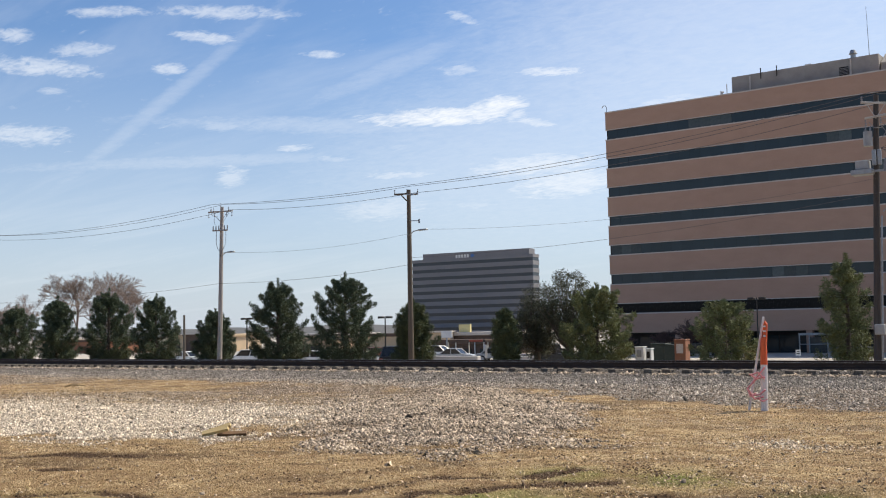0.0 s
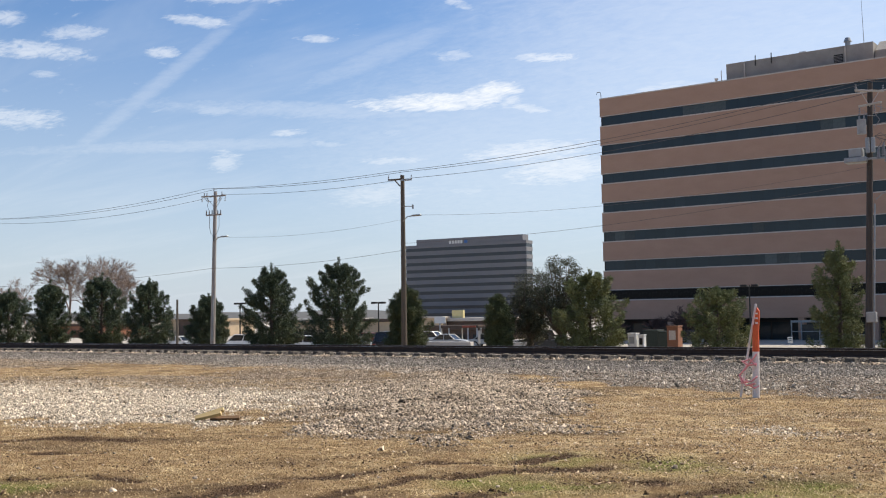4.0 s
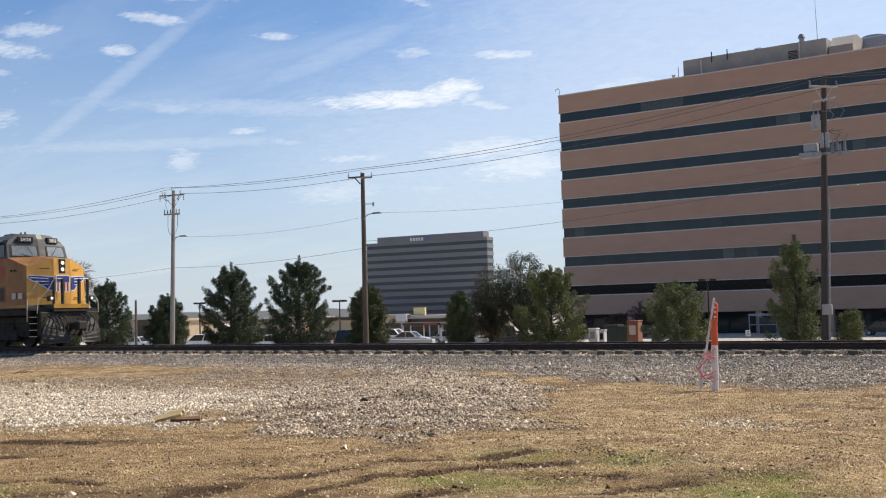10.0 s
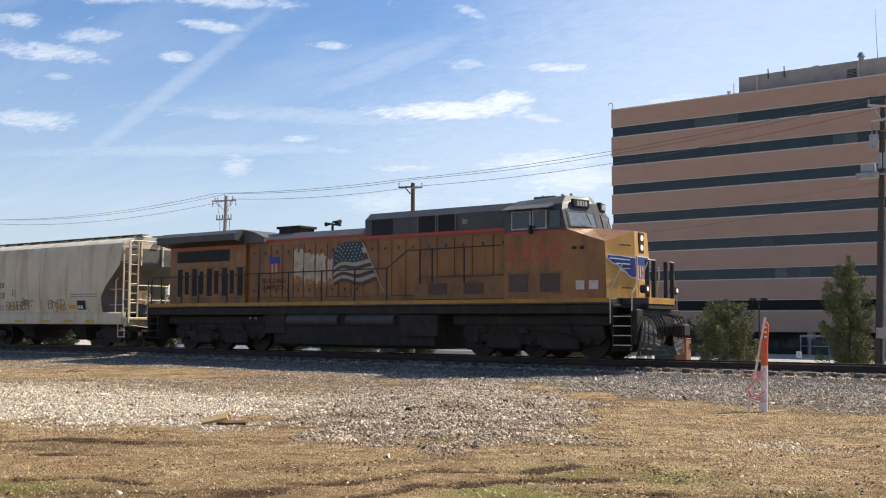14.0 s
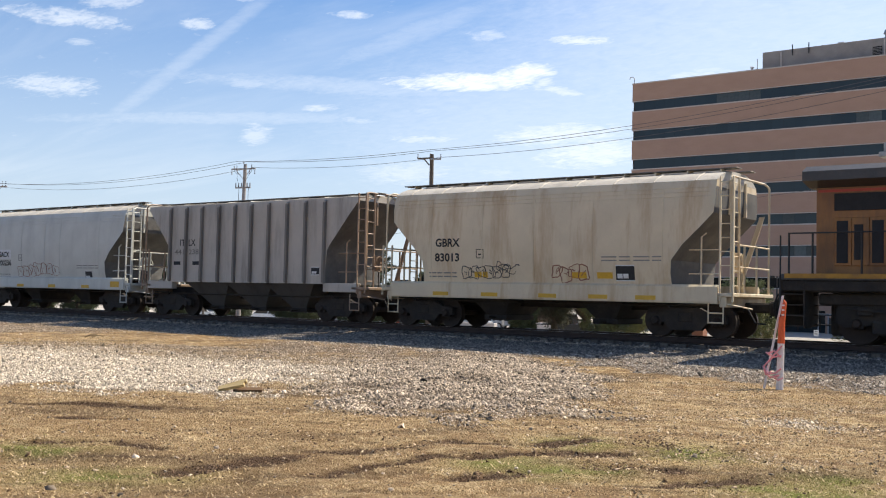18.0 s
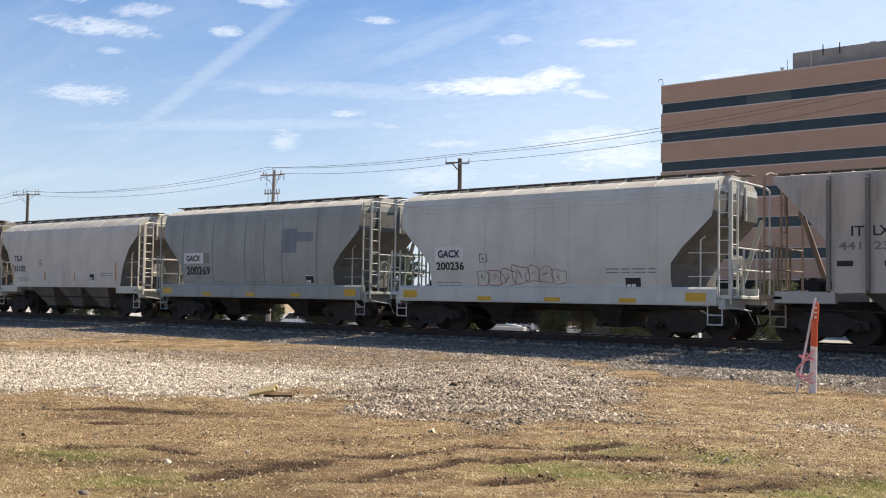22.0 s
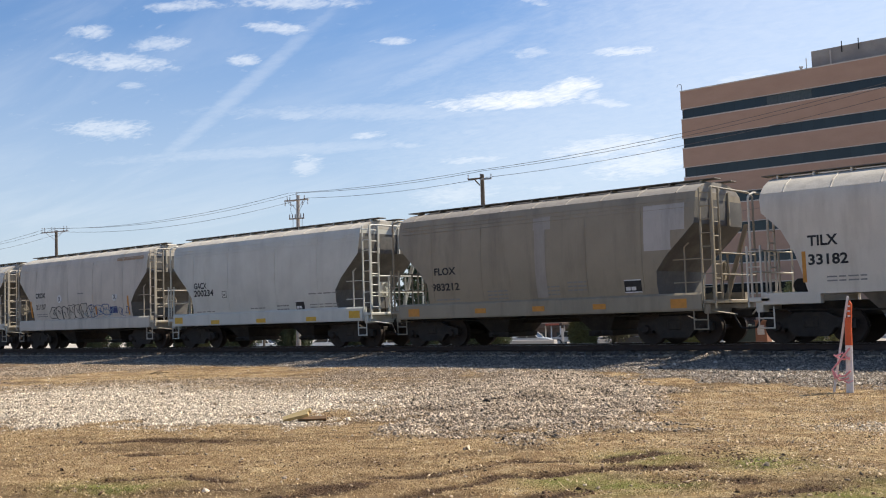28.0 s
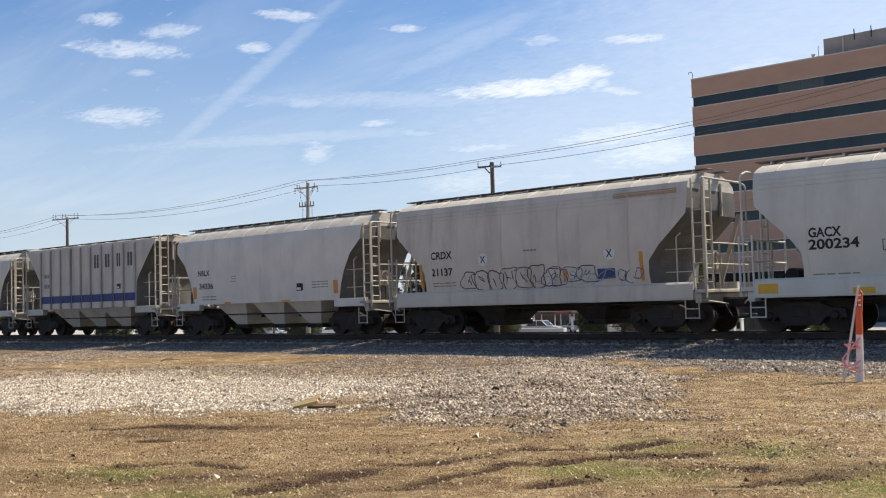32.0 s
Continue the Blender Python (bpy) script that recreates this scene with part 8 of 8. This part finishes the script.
    # Windscreens and number boards, one on each slanted half of the front.
    for s in (-1, 1):
        a0, a1 = Vector((8.44, s * 1.36, 3.88)), Vector((8.76, s * 0.20, 3.88))
        b0, b1 = Vector((8.29, s * 1.33, 4.36)), Vector((8.61, s * 0.20, 4.36))
        n = (a1 - a0).cross(b0 - a0).normalized()
        if n.x < 0:
            n = -n
        for nm, k0, off, mt in (("windscreen_frame", 0.0, 0.006, M_MARK), ("windscreen", 0.06, 0.012, M_WINDSCREEN)):
            bm = bmesh.new()

            def at_(u, v, d):
                return (a0.lerp(a1, u)).lerp(b0.lerp(b1, u), v) + n * d

            q = [at_(k0, k0, off), at_(1 - k0, k0, off), at_(1 - k0, 1 - k0, off), at_(k0, 1 - k0, off)]
            r = [p - n * 0.03 for p in q]
            va, vb = [bm.verts.new(p) for p in q], [bm.verts.new(p) for p in r]
            bm.faces.new(va), bm.faces.new(vb[::-1])
            for i in range(4):
                bm.faces.new((va[i], vb[i], vb[(i + 1) % 4], va[(i + 1) % 4]))
            part(nm, bm, mt, cabu)
        bar("wiper", M_HANDRAIL, [a0.lerp(a1, 0.55) + n * 0.03 + Vector((0, 0, 0.40)), a0.lerp(a1, 0.75) + n * 0.03 + Vector((0, 0, 0.08))], 0.012, cabu)
        ang = math.degrees(math.atan2(n.x, -n.y))
        board = bx("number_board", M_MARK, -0.34, 0.34, -0.06, 0.08, 0.0, 0.25, 0.02, cabu)
        board.matrix_basis = pose(8.42, s * 0.66, 4.50, 0, 0, ang)
        word("number", "5838", M_NUMLIGHT, board, 0, 0.05, 0.15, 0.44, lambda z: -0.06)

    # Nose with its bevelled front.
    bm = bmesh.new()
    b = ring([(8.422, -1.5, 1.77), (9.69, -1.46, 1.77), (10.12, -0.42, 1.77), (10.12, 0.42, 1.77), (9.69, 1.46, 1.77), (8.422, 1.5, 1.77)])
    t = ring([(8.422, -1.5, 3.80), (9.62, -1.42, 3.40), (10.05, -0.42, 3.74), (10.05, 0.42, 3.74), (9.62, 1.42, 3.40), (8.422, 1.5, 3.80)])
    r0, r1 = bm.verts.new((8.66, -0.42, 3.90)), bm.verts.new((8.66, 0.42, 3.90))
    for i in range(6):
        bm.faces.new((b[i], b[(i + 1) % 6], t[(i + 1) % 6], t[i]))
    bm.faces.new((t[0], t[1], t[2], r0)), bm.faces.new((r0, t[2], t[3], r1)), bm.faces.new((r1, t[3], t[4], t[5])), bm.faces.new((t[5], t[0], r0, r1)), bm.faces.new(b[::-1])
    bmesh.ops.triangulate(bm, faces=bm.faces[:])
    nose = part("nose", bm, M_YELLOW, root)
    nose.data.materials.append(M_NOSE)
    # Forward faces take the yellow with sunlight in its colour.
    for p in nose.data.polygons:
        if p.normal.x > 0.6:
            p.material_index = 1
    # Emblem: blue wings with pale edges and a striped shield, as plain shapes on the three front faces.
    for s in (-1, 1):
        o, e = Vector((9.69, s * 1.46, 0)), Vector((10.12, s * 0.42, 0))
        d = (e - o).normalized()
        n = d.cross(Vector((0, 0, 1)))
        if n.x < 0:
            n = -n

        def plate(name, mat, pts, off):
            bm2 = bmesh.new()
            q = [o + d * u + Vector((-0.043 * (v - 1.77), 0, v)) + n * off for u, v in pts]
            va = [bm2.verts.new(p) for p in q]
            vb = [bm2.verts.new(p - n * 0.02) for p in q]
            bm2.faces.new(va), bm2.faces.new(vb[::-1])
            k = len(q)
            for i in range(k):
                bm2.faces.new((va[i], vb[i], vb[(i + 1) % k], va[(i + 1) % k]))
            return part(name, bm2, mat, nose)

        plate("wing_edge", M_WHITEMARK, [(0.05, 2.90), (0.05, 3.02), (0.55, 3.01), (1.11, 2.96), (1.12, 2.36), (0.98, 2.34), (0.84, 2.4), (0.72, 2.52), (0.56, 2.56), (0.44, 2.70), (0.24, 2.76)], 0.022)
        plate("wing", M_BLUEMARK, [(0.09, 2.92), (0.09, 2.99), (0.55, 2.98), (1.11, 2.93), (1.12, 2.40), (0.98, 2.38), (0.86, 2.44), (0.74, 2.56), (0.58, 2.60), (0.46, 2.74), (0.26, 2.8)], 0.030)
        for k in range(3):
            plate("feather", M_WHITEMARK, [(0.16 + 0.2 * k, 2.895 - 0.15 * k), (0.16 + 0.2 * k, 2.93 - 0.15 * k), (0.9, 2.89 - 0.12 * k), (0.9, 2.86 - 0.12 * k)], 0.038)
        for k in range(3):
            plate("grab_iron", M_HANDRAIL, [(0.55, 2.05 + 0.62 * k), (0.55, 2.08 + 0.62 * k), (0.95, 2.08 + 0.62 * k), (0.95, 2.05 + 0.62 * k)], 0.06)
    face = lambda z: 10.12 - 0.0355 * (z - 1.77)
    for z0, z1, mt, w in ((2.30, 3.02, M_WHITEMARK, 0.34), (2.74, 2.98, M_BLUEMARK, 0.30)):
        bm = bmesh.new()
        box(bm, face(z0) - 0.02, face(z0) + (0.014 if mt is M_WHITEMARK else 0.045), -w, w, z0, z1)
        part("shield", bm, mt, nose)
    for k in range(4):
        bx("shield_stripe", M_REDLINE, 10.08, 10.127, -0.27 + k * 0.16, -0.20 + k * 0.16, 2.34, 2.72, 0.002, nose)
    hl = bx("headlight_case", M_MARK, 10.02, 10.09, -0.16, 0.16, 3.1, 3.72, 0.02, nose)
    for z in (3.27, 3.55):
        bm = bmesh.new()
        tube(bm, [(10.08, 0, z), (10.105, 0, z)], 0.085, 14)
        part("headlamp", bm, M_HEADLIGHT, hl, "lit round headlamp")
    bx("nose_door", M_NOSE, 10.10, 10.125, -0.3, 0.3, 1.8, 2.28, 0.006, nose)
    for a, c in ((8.72, 9.0), (9.15, 9.45)):
        bx("blank_plate", M_TRIM, a, c, -1.515, -1.49, 2.02, 2.28, 0.004, nose)
    for a in (8.6, 8.85):
        bx("small_vent", M_LOUVRE, a, a + 0.14, -1.512, -1.49, 3.2, 3.28, 0.003, nose)
    for a, c in ((6.42, 7.1), (7.52, 8.2)):
        v = bx("vent_frame", M_YELLOWGRIME, a - 0.06, c + 0.06, -1.515, -1.49, 1.9, 2.6, 0.008)
        bx("vent_panel", M_ROOFBROWN, a, c, -1.525, -1.517, 1.97, 2.52, 0.004, v)
    for k, ch in enumerate("5838"):
        num = word("cab_number", ch, M_REDNUM, root, 6.50 + k * 0.52, 2.93, 0.53, 0.37, lambda z: -1.502, "large red outlined cab number", 0.04)
        word("number_face", ch, M_YELLOW, num, 6.50 + k * 0.52, 2.96, 0.47, 0.27, lambda z: -1.505, "", -0.03)

    # Painted flag hanging from a slanted staff, peeling patch, slogan.
    def on_flag(u, v):
        x = -1.22 + 2.0 * u * (0.68 + 0.32 * v)
        z = 3.84 - 1.45 * v - 0.30 * (1 - 0.7 * v) * max(0.0, 1 - u / 0.4) ** 2 + v * 0.09 * math.sin(u * 7.5 + 0.9 - 0.8 * v)
        return x, min(z, 3.85)

    def flag(name, mat, u0, u1, v0, v1, off):
        bm2 = bmesh.new()
        n_ = 12
        rows = []
        for i in range(n_ + 1):
            u = u0 + (u1 - u0) * i / n_
            (xa, za), (xb, zb) = on_flag(u, v0), on_flag(u, v1)
            rows.append([bm2.verts.new(p) for p in ((xa, off, za), (xb, off, zb), (xb, off + 0.012, zb), (xa, off + 0.012, za))])
        for p, q in zip(rows, rows[1:]):
            for k in range(4):
                bm2.faces.new((p[k], p[(k + 1) % 4], q[(k + 1) % 4], q[k]))
        bm2.faces.new(rows[0]), bm2.faces.new(rows[-1][::-1])
        return part(name, bm2, mat, root)

    off = -0.976
    flag("flag_canton", M_FLAGBLUE, 0.0, 0.86, 0.0, 0.46, off)
    for k in range(3):
        flag("flag_stripe", M_FLAGWHITE if k % 2 else M_FLAGRED, 0.865, 1.0, 0.15 * k + 0.01, 0.15 * (k + 1), off)
    for k in range(6):
        flag("flag_stripe", M_FLAGRED if k % 2 else M_FLAGWHITE, 0.0, 1.0, 0.465 + 0.088 * k, 0.465 + 0.088 * (k + 1) - 0.002, off)
    for i in range(7):
        for j in range(6):
            x, z = on_flag(0.07 + i * 0.115 + 0.05 * (j % 2), 0.05 + j * 0.072)
            bm = bmesh.new()
            tube(bm, [(x, off, z), (x, off - 0.006, z)], 0.030, 5)
            part("flag_star", bm, M_FLAGWHITE, root)
    bar("flag_staff", M_FLAGWHITE, [(0.12, -0.975, 3.80), (1.06, -0.975, 2.1)], 0.028)
    rs = random.Random(17)
    for a, b, z0, z1 in ((-3.18, -2.70, 2.62, 3.70), (-2.66, -2.14, 2.50, 3.55), (-2.10, -1.57, 2.42, 3.48), (-1.53, -1.26, 2.5, 3.35)):
        edge = [(a, z1 - rs.uniform(0, 0.12))]
        edge += [(a + (b - a) * i / 6, z1 + rs.uniform(-0.14, 0.04)) for i in range(1, 6)] + [(b, z1 - rs.uniform(0, 0.2))]
        edge += [(b - rs.uniform(0, 0.08), z1 + (z0 - z1) * i / 4) for i in (1, 2, 3)] + [(b - (b - a) * i / 7, z0 + rs.uniform(-0.16, 0.14)) for i in range(8)]
        bm = bmesh.new()
        prism(bm, edge, -0.963, -0.955)
        part("peeling_patch", bm, M_PEELWHITE, root, "peeling white paint")
        low = [(a + 0.02, z0 - 0.02), (a + (b - a) * 0.4, z0 + 0.1), (b - 0.04, z0 + 0.02), (b - 0.1, z0 - rs.uniform(0.1, 0.22)), (a + (b - a) * 0.5, z0 - rs.uniform(0.02, 0.12)), (a + 0.06, z0 - rs.uniform(0.12, 0.26))]
        bm = bmesh.new()
        prism(bm, low, -0.968, -0.955)
        part("peeling_patch", bm, M_PEELRED, root, "remnants of faded red paint")
    word("slogan", "BUILDING", M_MARK, root, -4.18, 2.49, 0.17, 1.2, lambda z: -0.96)
    word("slogan", "AMERICA", M_MARK, root, -4.18, 2.25, 0.17, 1.16, lambda z: -0.96)
    for k in range(5):
        bx("side_shield", M_REDLINE if k % 2 == 0 else M_FLAGWHITE, -4.42 + 0.1 * k, -4.325 + 0.1 * k, -0.968, -0.957, 2.8 + 0.04 * abs(k - 2), 3.2, 0.002)
    bx("side_shield", M_BLUEMARK, -4.44, -3.90, -0.968, -0.957, 3.202, 3.46, 0.004)

    # Roof fittings.
    bx("exhaust_pipe", M_UNDER, -4.55, -3.45, -0.4, 0.4, 4.3, 4.58, 0.03)
    bx("exhaust_rim", M_UNDER, -4.62, -3.38, -0.46, 0.46, 4.53, 4.62, 0.02)
    hn = bar("horn", M_HANDRAIL, [(-2.1, -0.1, 4.3), (-2.1, -0.1, 4.62)], 0.05)
    for dx, dz in ((0.28, 0.0), (0.3, 0.09), (-0.26, 0.03)):
        bm = bmesh.new()
        tube(bm, [(-2.1, -0.1, 4.60 + dz), (-2.1 + dx, -0.1, 4.60 + dz), (-2.1 + dx * 1.25, -0.1, 4.60 + dz)], 0.03, 8, 0.09)
        part("trumpet", bm, M_HANDRAIL, hn)

    # Handrails along the walkway.
    for s in (-1, 1):
        y = s * 1.5
        hr = bar("handrail", M_HANDRAIL, [(-10.5, y, 2.80), (1.62, y, 2.84), (2.5, y, 3.40), (6.1, y, 3.42)], 0.022)
        for x in (-10.5, -9.9, -8.7, -7.7, -6.1, -4.43, -2.9, -1.3, 0.22, 1.62):
            bar("handrail_post", M_HANDRAIL, [(x, y, 1.76), (x, y, 2.82)], 0.028, hr)
        for x in (3.0, 3.5, 4.75):
            bar("handrail_post", M_HANDRAIL, [(x, y, 2.3), (x, y, 3.42)], 0.028, hr)
        # Steps at the ends.
        for e, x0 in ((1, 9.90), (-1, -10.68)):
            st = bx("step_side", M_UNDER, x0 - 0.04, x0, min(s * 1.5, s * 0.9), max(s * 1.5, s * 0.9), 0.38, 1.6, 0.01)
            bx("step_side", M_UNDER, x0 + 0.55, x0 + 0.59, min(s * 1.5, s * 0.9), max(s * 1.5, s * 0.9), 0.38, 1.6, 0.01, st)
            for k in range(5):
                bx("tread", M_PALERAIL if k != 4 and e > 0 else M_UNDER, x0, x0 + 0.55, min(s * 1.5, s * 1.47), max(s * 1.5, s * 1.47), 0.42 + 0.27 * k, 0.45 + 0.27 * k, 0.004, st)
                bx("tread", M_UNDER, x0, x0 + 0.55, min(s * 1.46, s * 1.0), max(s * 1.46, s * 1.0), 0.42 + 0.27 * k, 0.44 + 0.27 * k, 0.004, st)
        bar("step_rail", M_PALERAIL, [(9.84, s * 1.54, 1.05), (9.84, s * 1.54, 1.95), (10.0, s * 1.36, 2.45), (10.06, s * 1.2, 2.75)], 0.022)
        bar("step_rail", M_PALERAIL, [(10.5, s * 1.52, 1.4), (10.5, s * 1.50, 1.9), (10.6, s * 1.1, 2.35), (10.7, s * 0.85, 2.85), (10.74, s * 0.5, 2.85)], 0.022)
        bar("step_rail", M_HANDRAIL, [(-10.72, s * 1.5, 0.9), (-10.72, s * 1.5, 2.75)], 0.022)
        bx("front_stand", M_HANDRAIL, 10.60, 10.72, min(s * 0.36, s * 0.46), max(s * 0.36, s * 0.46), 1.78, 2.85, 0.01)
        bx("front_stand", M_HANDRAIL, 10.60, 10.72, min(s * 0.80, s * 0.88), max(s * 0.80, s * 0.88), 1.78, 2.85, 0.01)
        dl = bar("ditch_light", M_HANDRAIL, [(10.55, s * 1.0, 2.02), (10.74, s * 1.0, 2.02)], 0.12, n=14)
        bm = bmesh.new()
        tube(bm, [(10.742, s * 1.0, 2.02), (10.755, s * 1.0, 2.02)], 0.06, 14)
        part("ditch_lamp", bm, M_HEADLIGHT, dl, "lit round ditch lamp")

    # Pilot, plough, coupler and hoses at the front; coupler behind.
    bx("pilot", M_UNDER, 10.45, 10.62, -1.45, 1.45, 0.45, 1.45, 0.03)
    for s in (-1, 1):
        bm = bmesh.new()
        rows = []
        for k in range(6):
            u = k / 5
            back = 0.30 * math.sin(u * math.pi / 2)
            rows.append([(10.64 + 0.1 * math.sin(u * math.pi), s * (1.47 - 0.42 * u * u * u), 0.14 + 1.06 * u), (11.06 - back * 0.6, s * (0.26 + 0.12 * u), 0.14 + 0.52 * u)])
        fr = [[bm.verts.new(p) for p in r] for r in rows]
        bk = [[bm.verts.new((p[0] - 0.05, p[1], p[2])) for p in r] for r in rows]
        for k in range(5):
            bm.faces.new((fr[k][0], fr[k][1], fr[k + 1][1], fr[k + 1][0]))
            bm.faces.new((bk[k][1], bk[k][0], bk[k + 1][0], bk[k + 1][1]))
            for q in (0, 1):
                bm.faces.new((fr[k][q], fr[k + 1][q], bk[k + 1][q], bk[k][q]))
        for k in (0, 5):
            bm.faces.new((fr[k][0], fr[k][1], bk[k][1], bk[k][0]))
        blade = part("plough_blade", bm, M_PLOW, root, "scuffed steel plough")
        bx("blade_edge", M_RAIL, 10.66, 10.70, min(s * 1.49, s * 1.3), max(s * 1.49, s * 1.3), 0.13, 0.42, 0.01, blade)
    for e in (-1, 1):
        bm = bmesh.new()
        a, b2 = sorted((e * 10.5, e * 11.45))
        soft_box(bm, a, b2, -0.15, 0.15, 0.70, 1.0, 0.05)
        soft_box(bm, e * 11.3 - 0.18, e * 11.3 + 0.18, -0.24, 0.24, 0.66, 1.04, 0.06)
        part("coupler", bm, M_UNDER, root)
        for y in (-1.15, -0.95, -0.75, -0.5, 0.5, 0.75, 1.0):
            bar("air_hose", M_TYRE, [(e * 10.65, y, 1.3), (e * 10.92, y * 0.96, 1.22), (e * 11.05, y * 0.9, 0.95), (e * 11.02, y * 0.82, 0.6)], 0.032)
    bar("uncoupling_lever", M_UNDER, [(10.70, -1.45, 1.25), (10.9, -0.9, 1.2), (11.0, -0.2, 1.05), (11.0, 0.3, 1.05), (10.9, 1.4, 1.25)], 0.014)
    bx("rear_pilot", M_UNDER, -10.78, -10.66, -1.45, 1.45, 0.4, 1.45, 0.03)

    # Fuel tank, air tanks and boxes below the frame.
    bm = bmesh.new()
    prism_x(bm, [(-1.42, 1.30), (-1.46, 1.0), (-1.34, 0.30), (-1.1, 0.20), (1.1, 0.20), (1.34, 0.30), (1.46, 1.0), (1.42, 1.30)], -3.7, 3.5)
    part("fuel_tank", bm, M_UNDER, root)
    for a, c in ((-2.9, -0.5), (-0.1, 2.0)):
        bar("air_tank", M_TANKGREY, [(a, -1.42, 1.12), (a + 0.06, -1.42, 1.12), (c - 0.06, -1.42, 1.12), (c, -1.42, 1.12)], 0.2, n=14)
    bx("battery_box", M_UNDER, -4.1, -3.05, -1.50, -1.30, 0.65, 1.32, 0.03)
    bx("battery_box", M_UNDER, 2.2, 3.7, -1.50, -1.30, 0.6, 1.3, 0.03)
    for x in (-4.6, -4.9):
        bx("marker_tag", M_FAINT, x, x + 0.10, -1.5, -1.48, 1.16, 1.24, 0.004)
    for c in (6.95, -6.95):
        for k in range(3):
            bx("gear_case", M_UNDER, c - 1.975 * (1 - k) - 0.45, c - 1.975 * (1 - k) + 0.45, -0.68, -0.61, 0.12, 1.0, 0.04)
        # Solid box added between the wheels to block daylight through the truck.
        bx("truck_frame", M_UNDER, c - 2.75, c + 2.75, -0.66, 0.66, 0.2, 1.3, 0.05)
        bx("side_beam", M_UNDER, c - 2.9, c + 2.9, -1.16, -1.04, 0.98, 1.28, 0.04)
        for k in range(2):
            bx("spring_plank", M_UNDER, c - 1.6 + 1.975 * k, c - 0.35 + 1.975 * k, -1.18, -0.95, 0.26, 0.62, 0.05)
            bar("brake_rod", M_UNDER, [(c - 2.2 + 1.975 * k, -1.22, 0.9), (c - 0.7 + 1.975 * k, -1.24, 0.78), (c + 0.2 + 1.975 * k, -1.22, 0.55)], 0.03)
    bogie(root, 6.95, 3, 0.53, 3.95, True), bogie(root, -6.95, 3, 0.53, 3.95, True)
    for c in (6.95, -6.95):
        for k in range(3):
            bx("brake_cylinder", M_UNDER, c - 1.75 + 1.5 * k - 0.2, c - 1.75 + 1.5 * k + 0.2, -1.22, -1.1, 0.72, 0.95, 0.04)
            bar("sand_pipe", M_UNDER, [(c - 1.2 + 1.3 * k, -1.15, 1.3), (c - 1.3 + 1.3 * k, -1.15, 0.3)], 0.02)
    TRAIN.append((root, -29.8))


locomotive()


# ---- motion: the train comes in from the left and passes ----
PASSED = [(0.0, -82.1), (2.0, -69.45), (4.0, -56.8), (6.0, -44.15), (8.0, -31.48), (9.0, -25.14), (10.0, -18.81), (10.5, -15.64), (11.0, -12.48), (11.5, -9.32), (12.0, -6.2), (12.5, -3.09), (13.0, 0.0), (13.5, 3.09),
          (14.0, 6.19), (14.5, 9.29), (16.5, 21.72), (17.0, 24.85), (17.5, 27.97), (18.0, 31.09), (18.5, 34.21), (19.0, 37.31), (19.5, 40.42), (20.0, 43.53), (20.5, 46.68), (21.0, 49.85), (21.5, 53.02),
          (22.0, 56.18), (22.5, 59.34), (23.0, 62.52), (23.5, 65.68), (24.0, 68.84), (24.5, 72.01), (25.0, 75.2), (25.5, 78.39), (27.5, 91.2), (28.0, 94.41), (28.5, 97.62), (29.0, 100.84), (29.5, 104.07),
          (30.0, 107.3), (30.5, 110.52), (31.0, 113.75), (31.5, 116.99), (32.0, 120.24)]


def motions():
    ts, ds = [p[0] for p in PASSED], [p[1] for p in PASSED]
    for thing, x in TRAIN:
        walk(thing, [(t, pose(x + d, TRACK_Y, RAIL_Z)) for t, d in PASSED])
    steps = [i / 10 for i in range(321)]
    ways = np.interp(steps, ts, ds)
    for wheel, ax, r in SPIN:
        walk(wheel, [(t, Matrix.Translation((ax, 0, r)) @ Matrix.Rotation((d + 90.0) / r, 4, "Y")) for t, d in zip(steps, ways)])


motions()
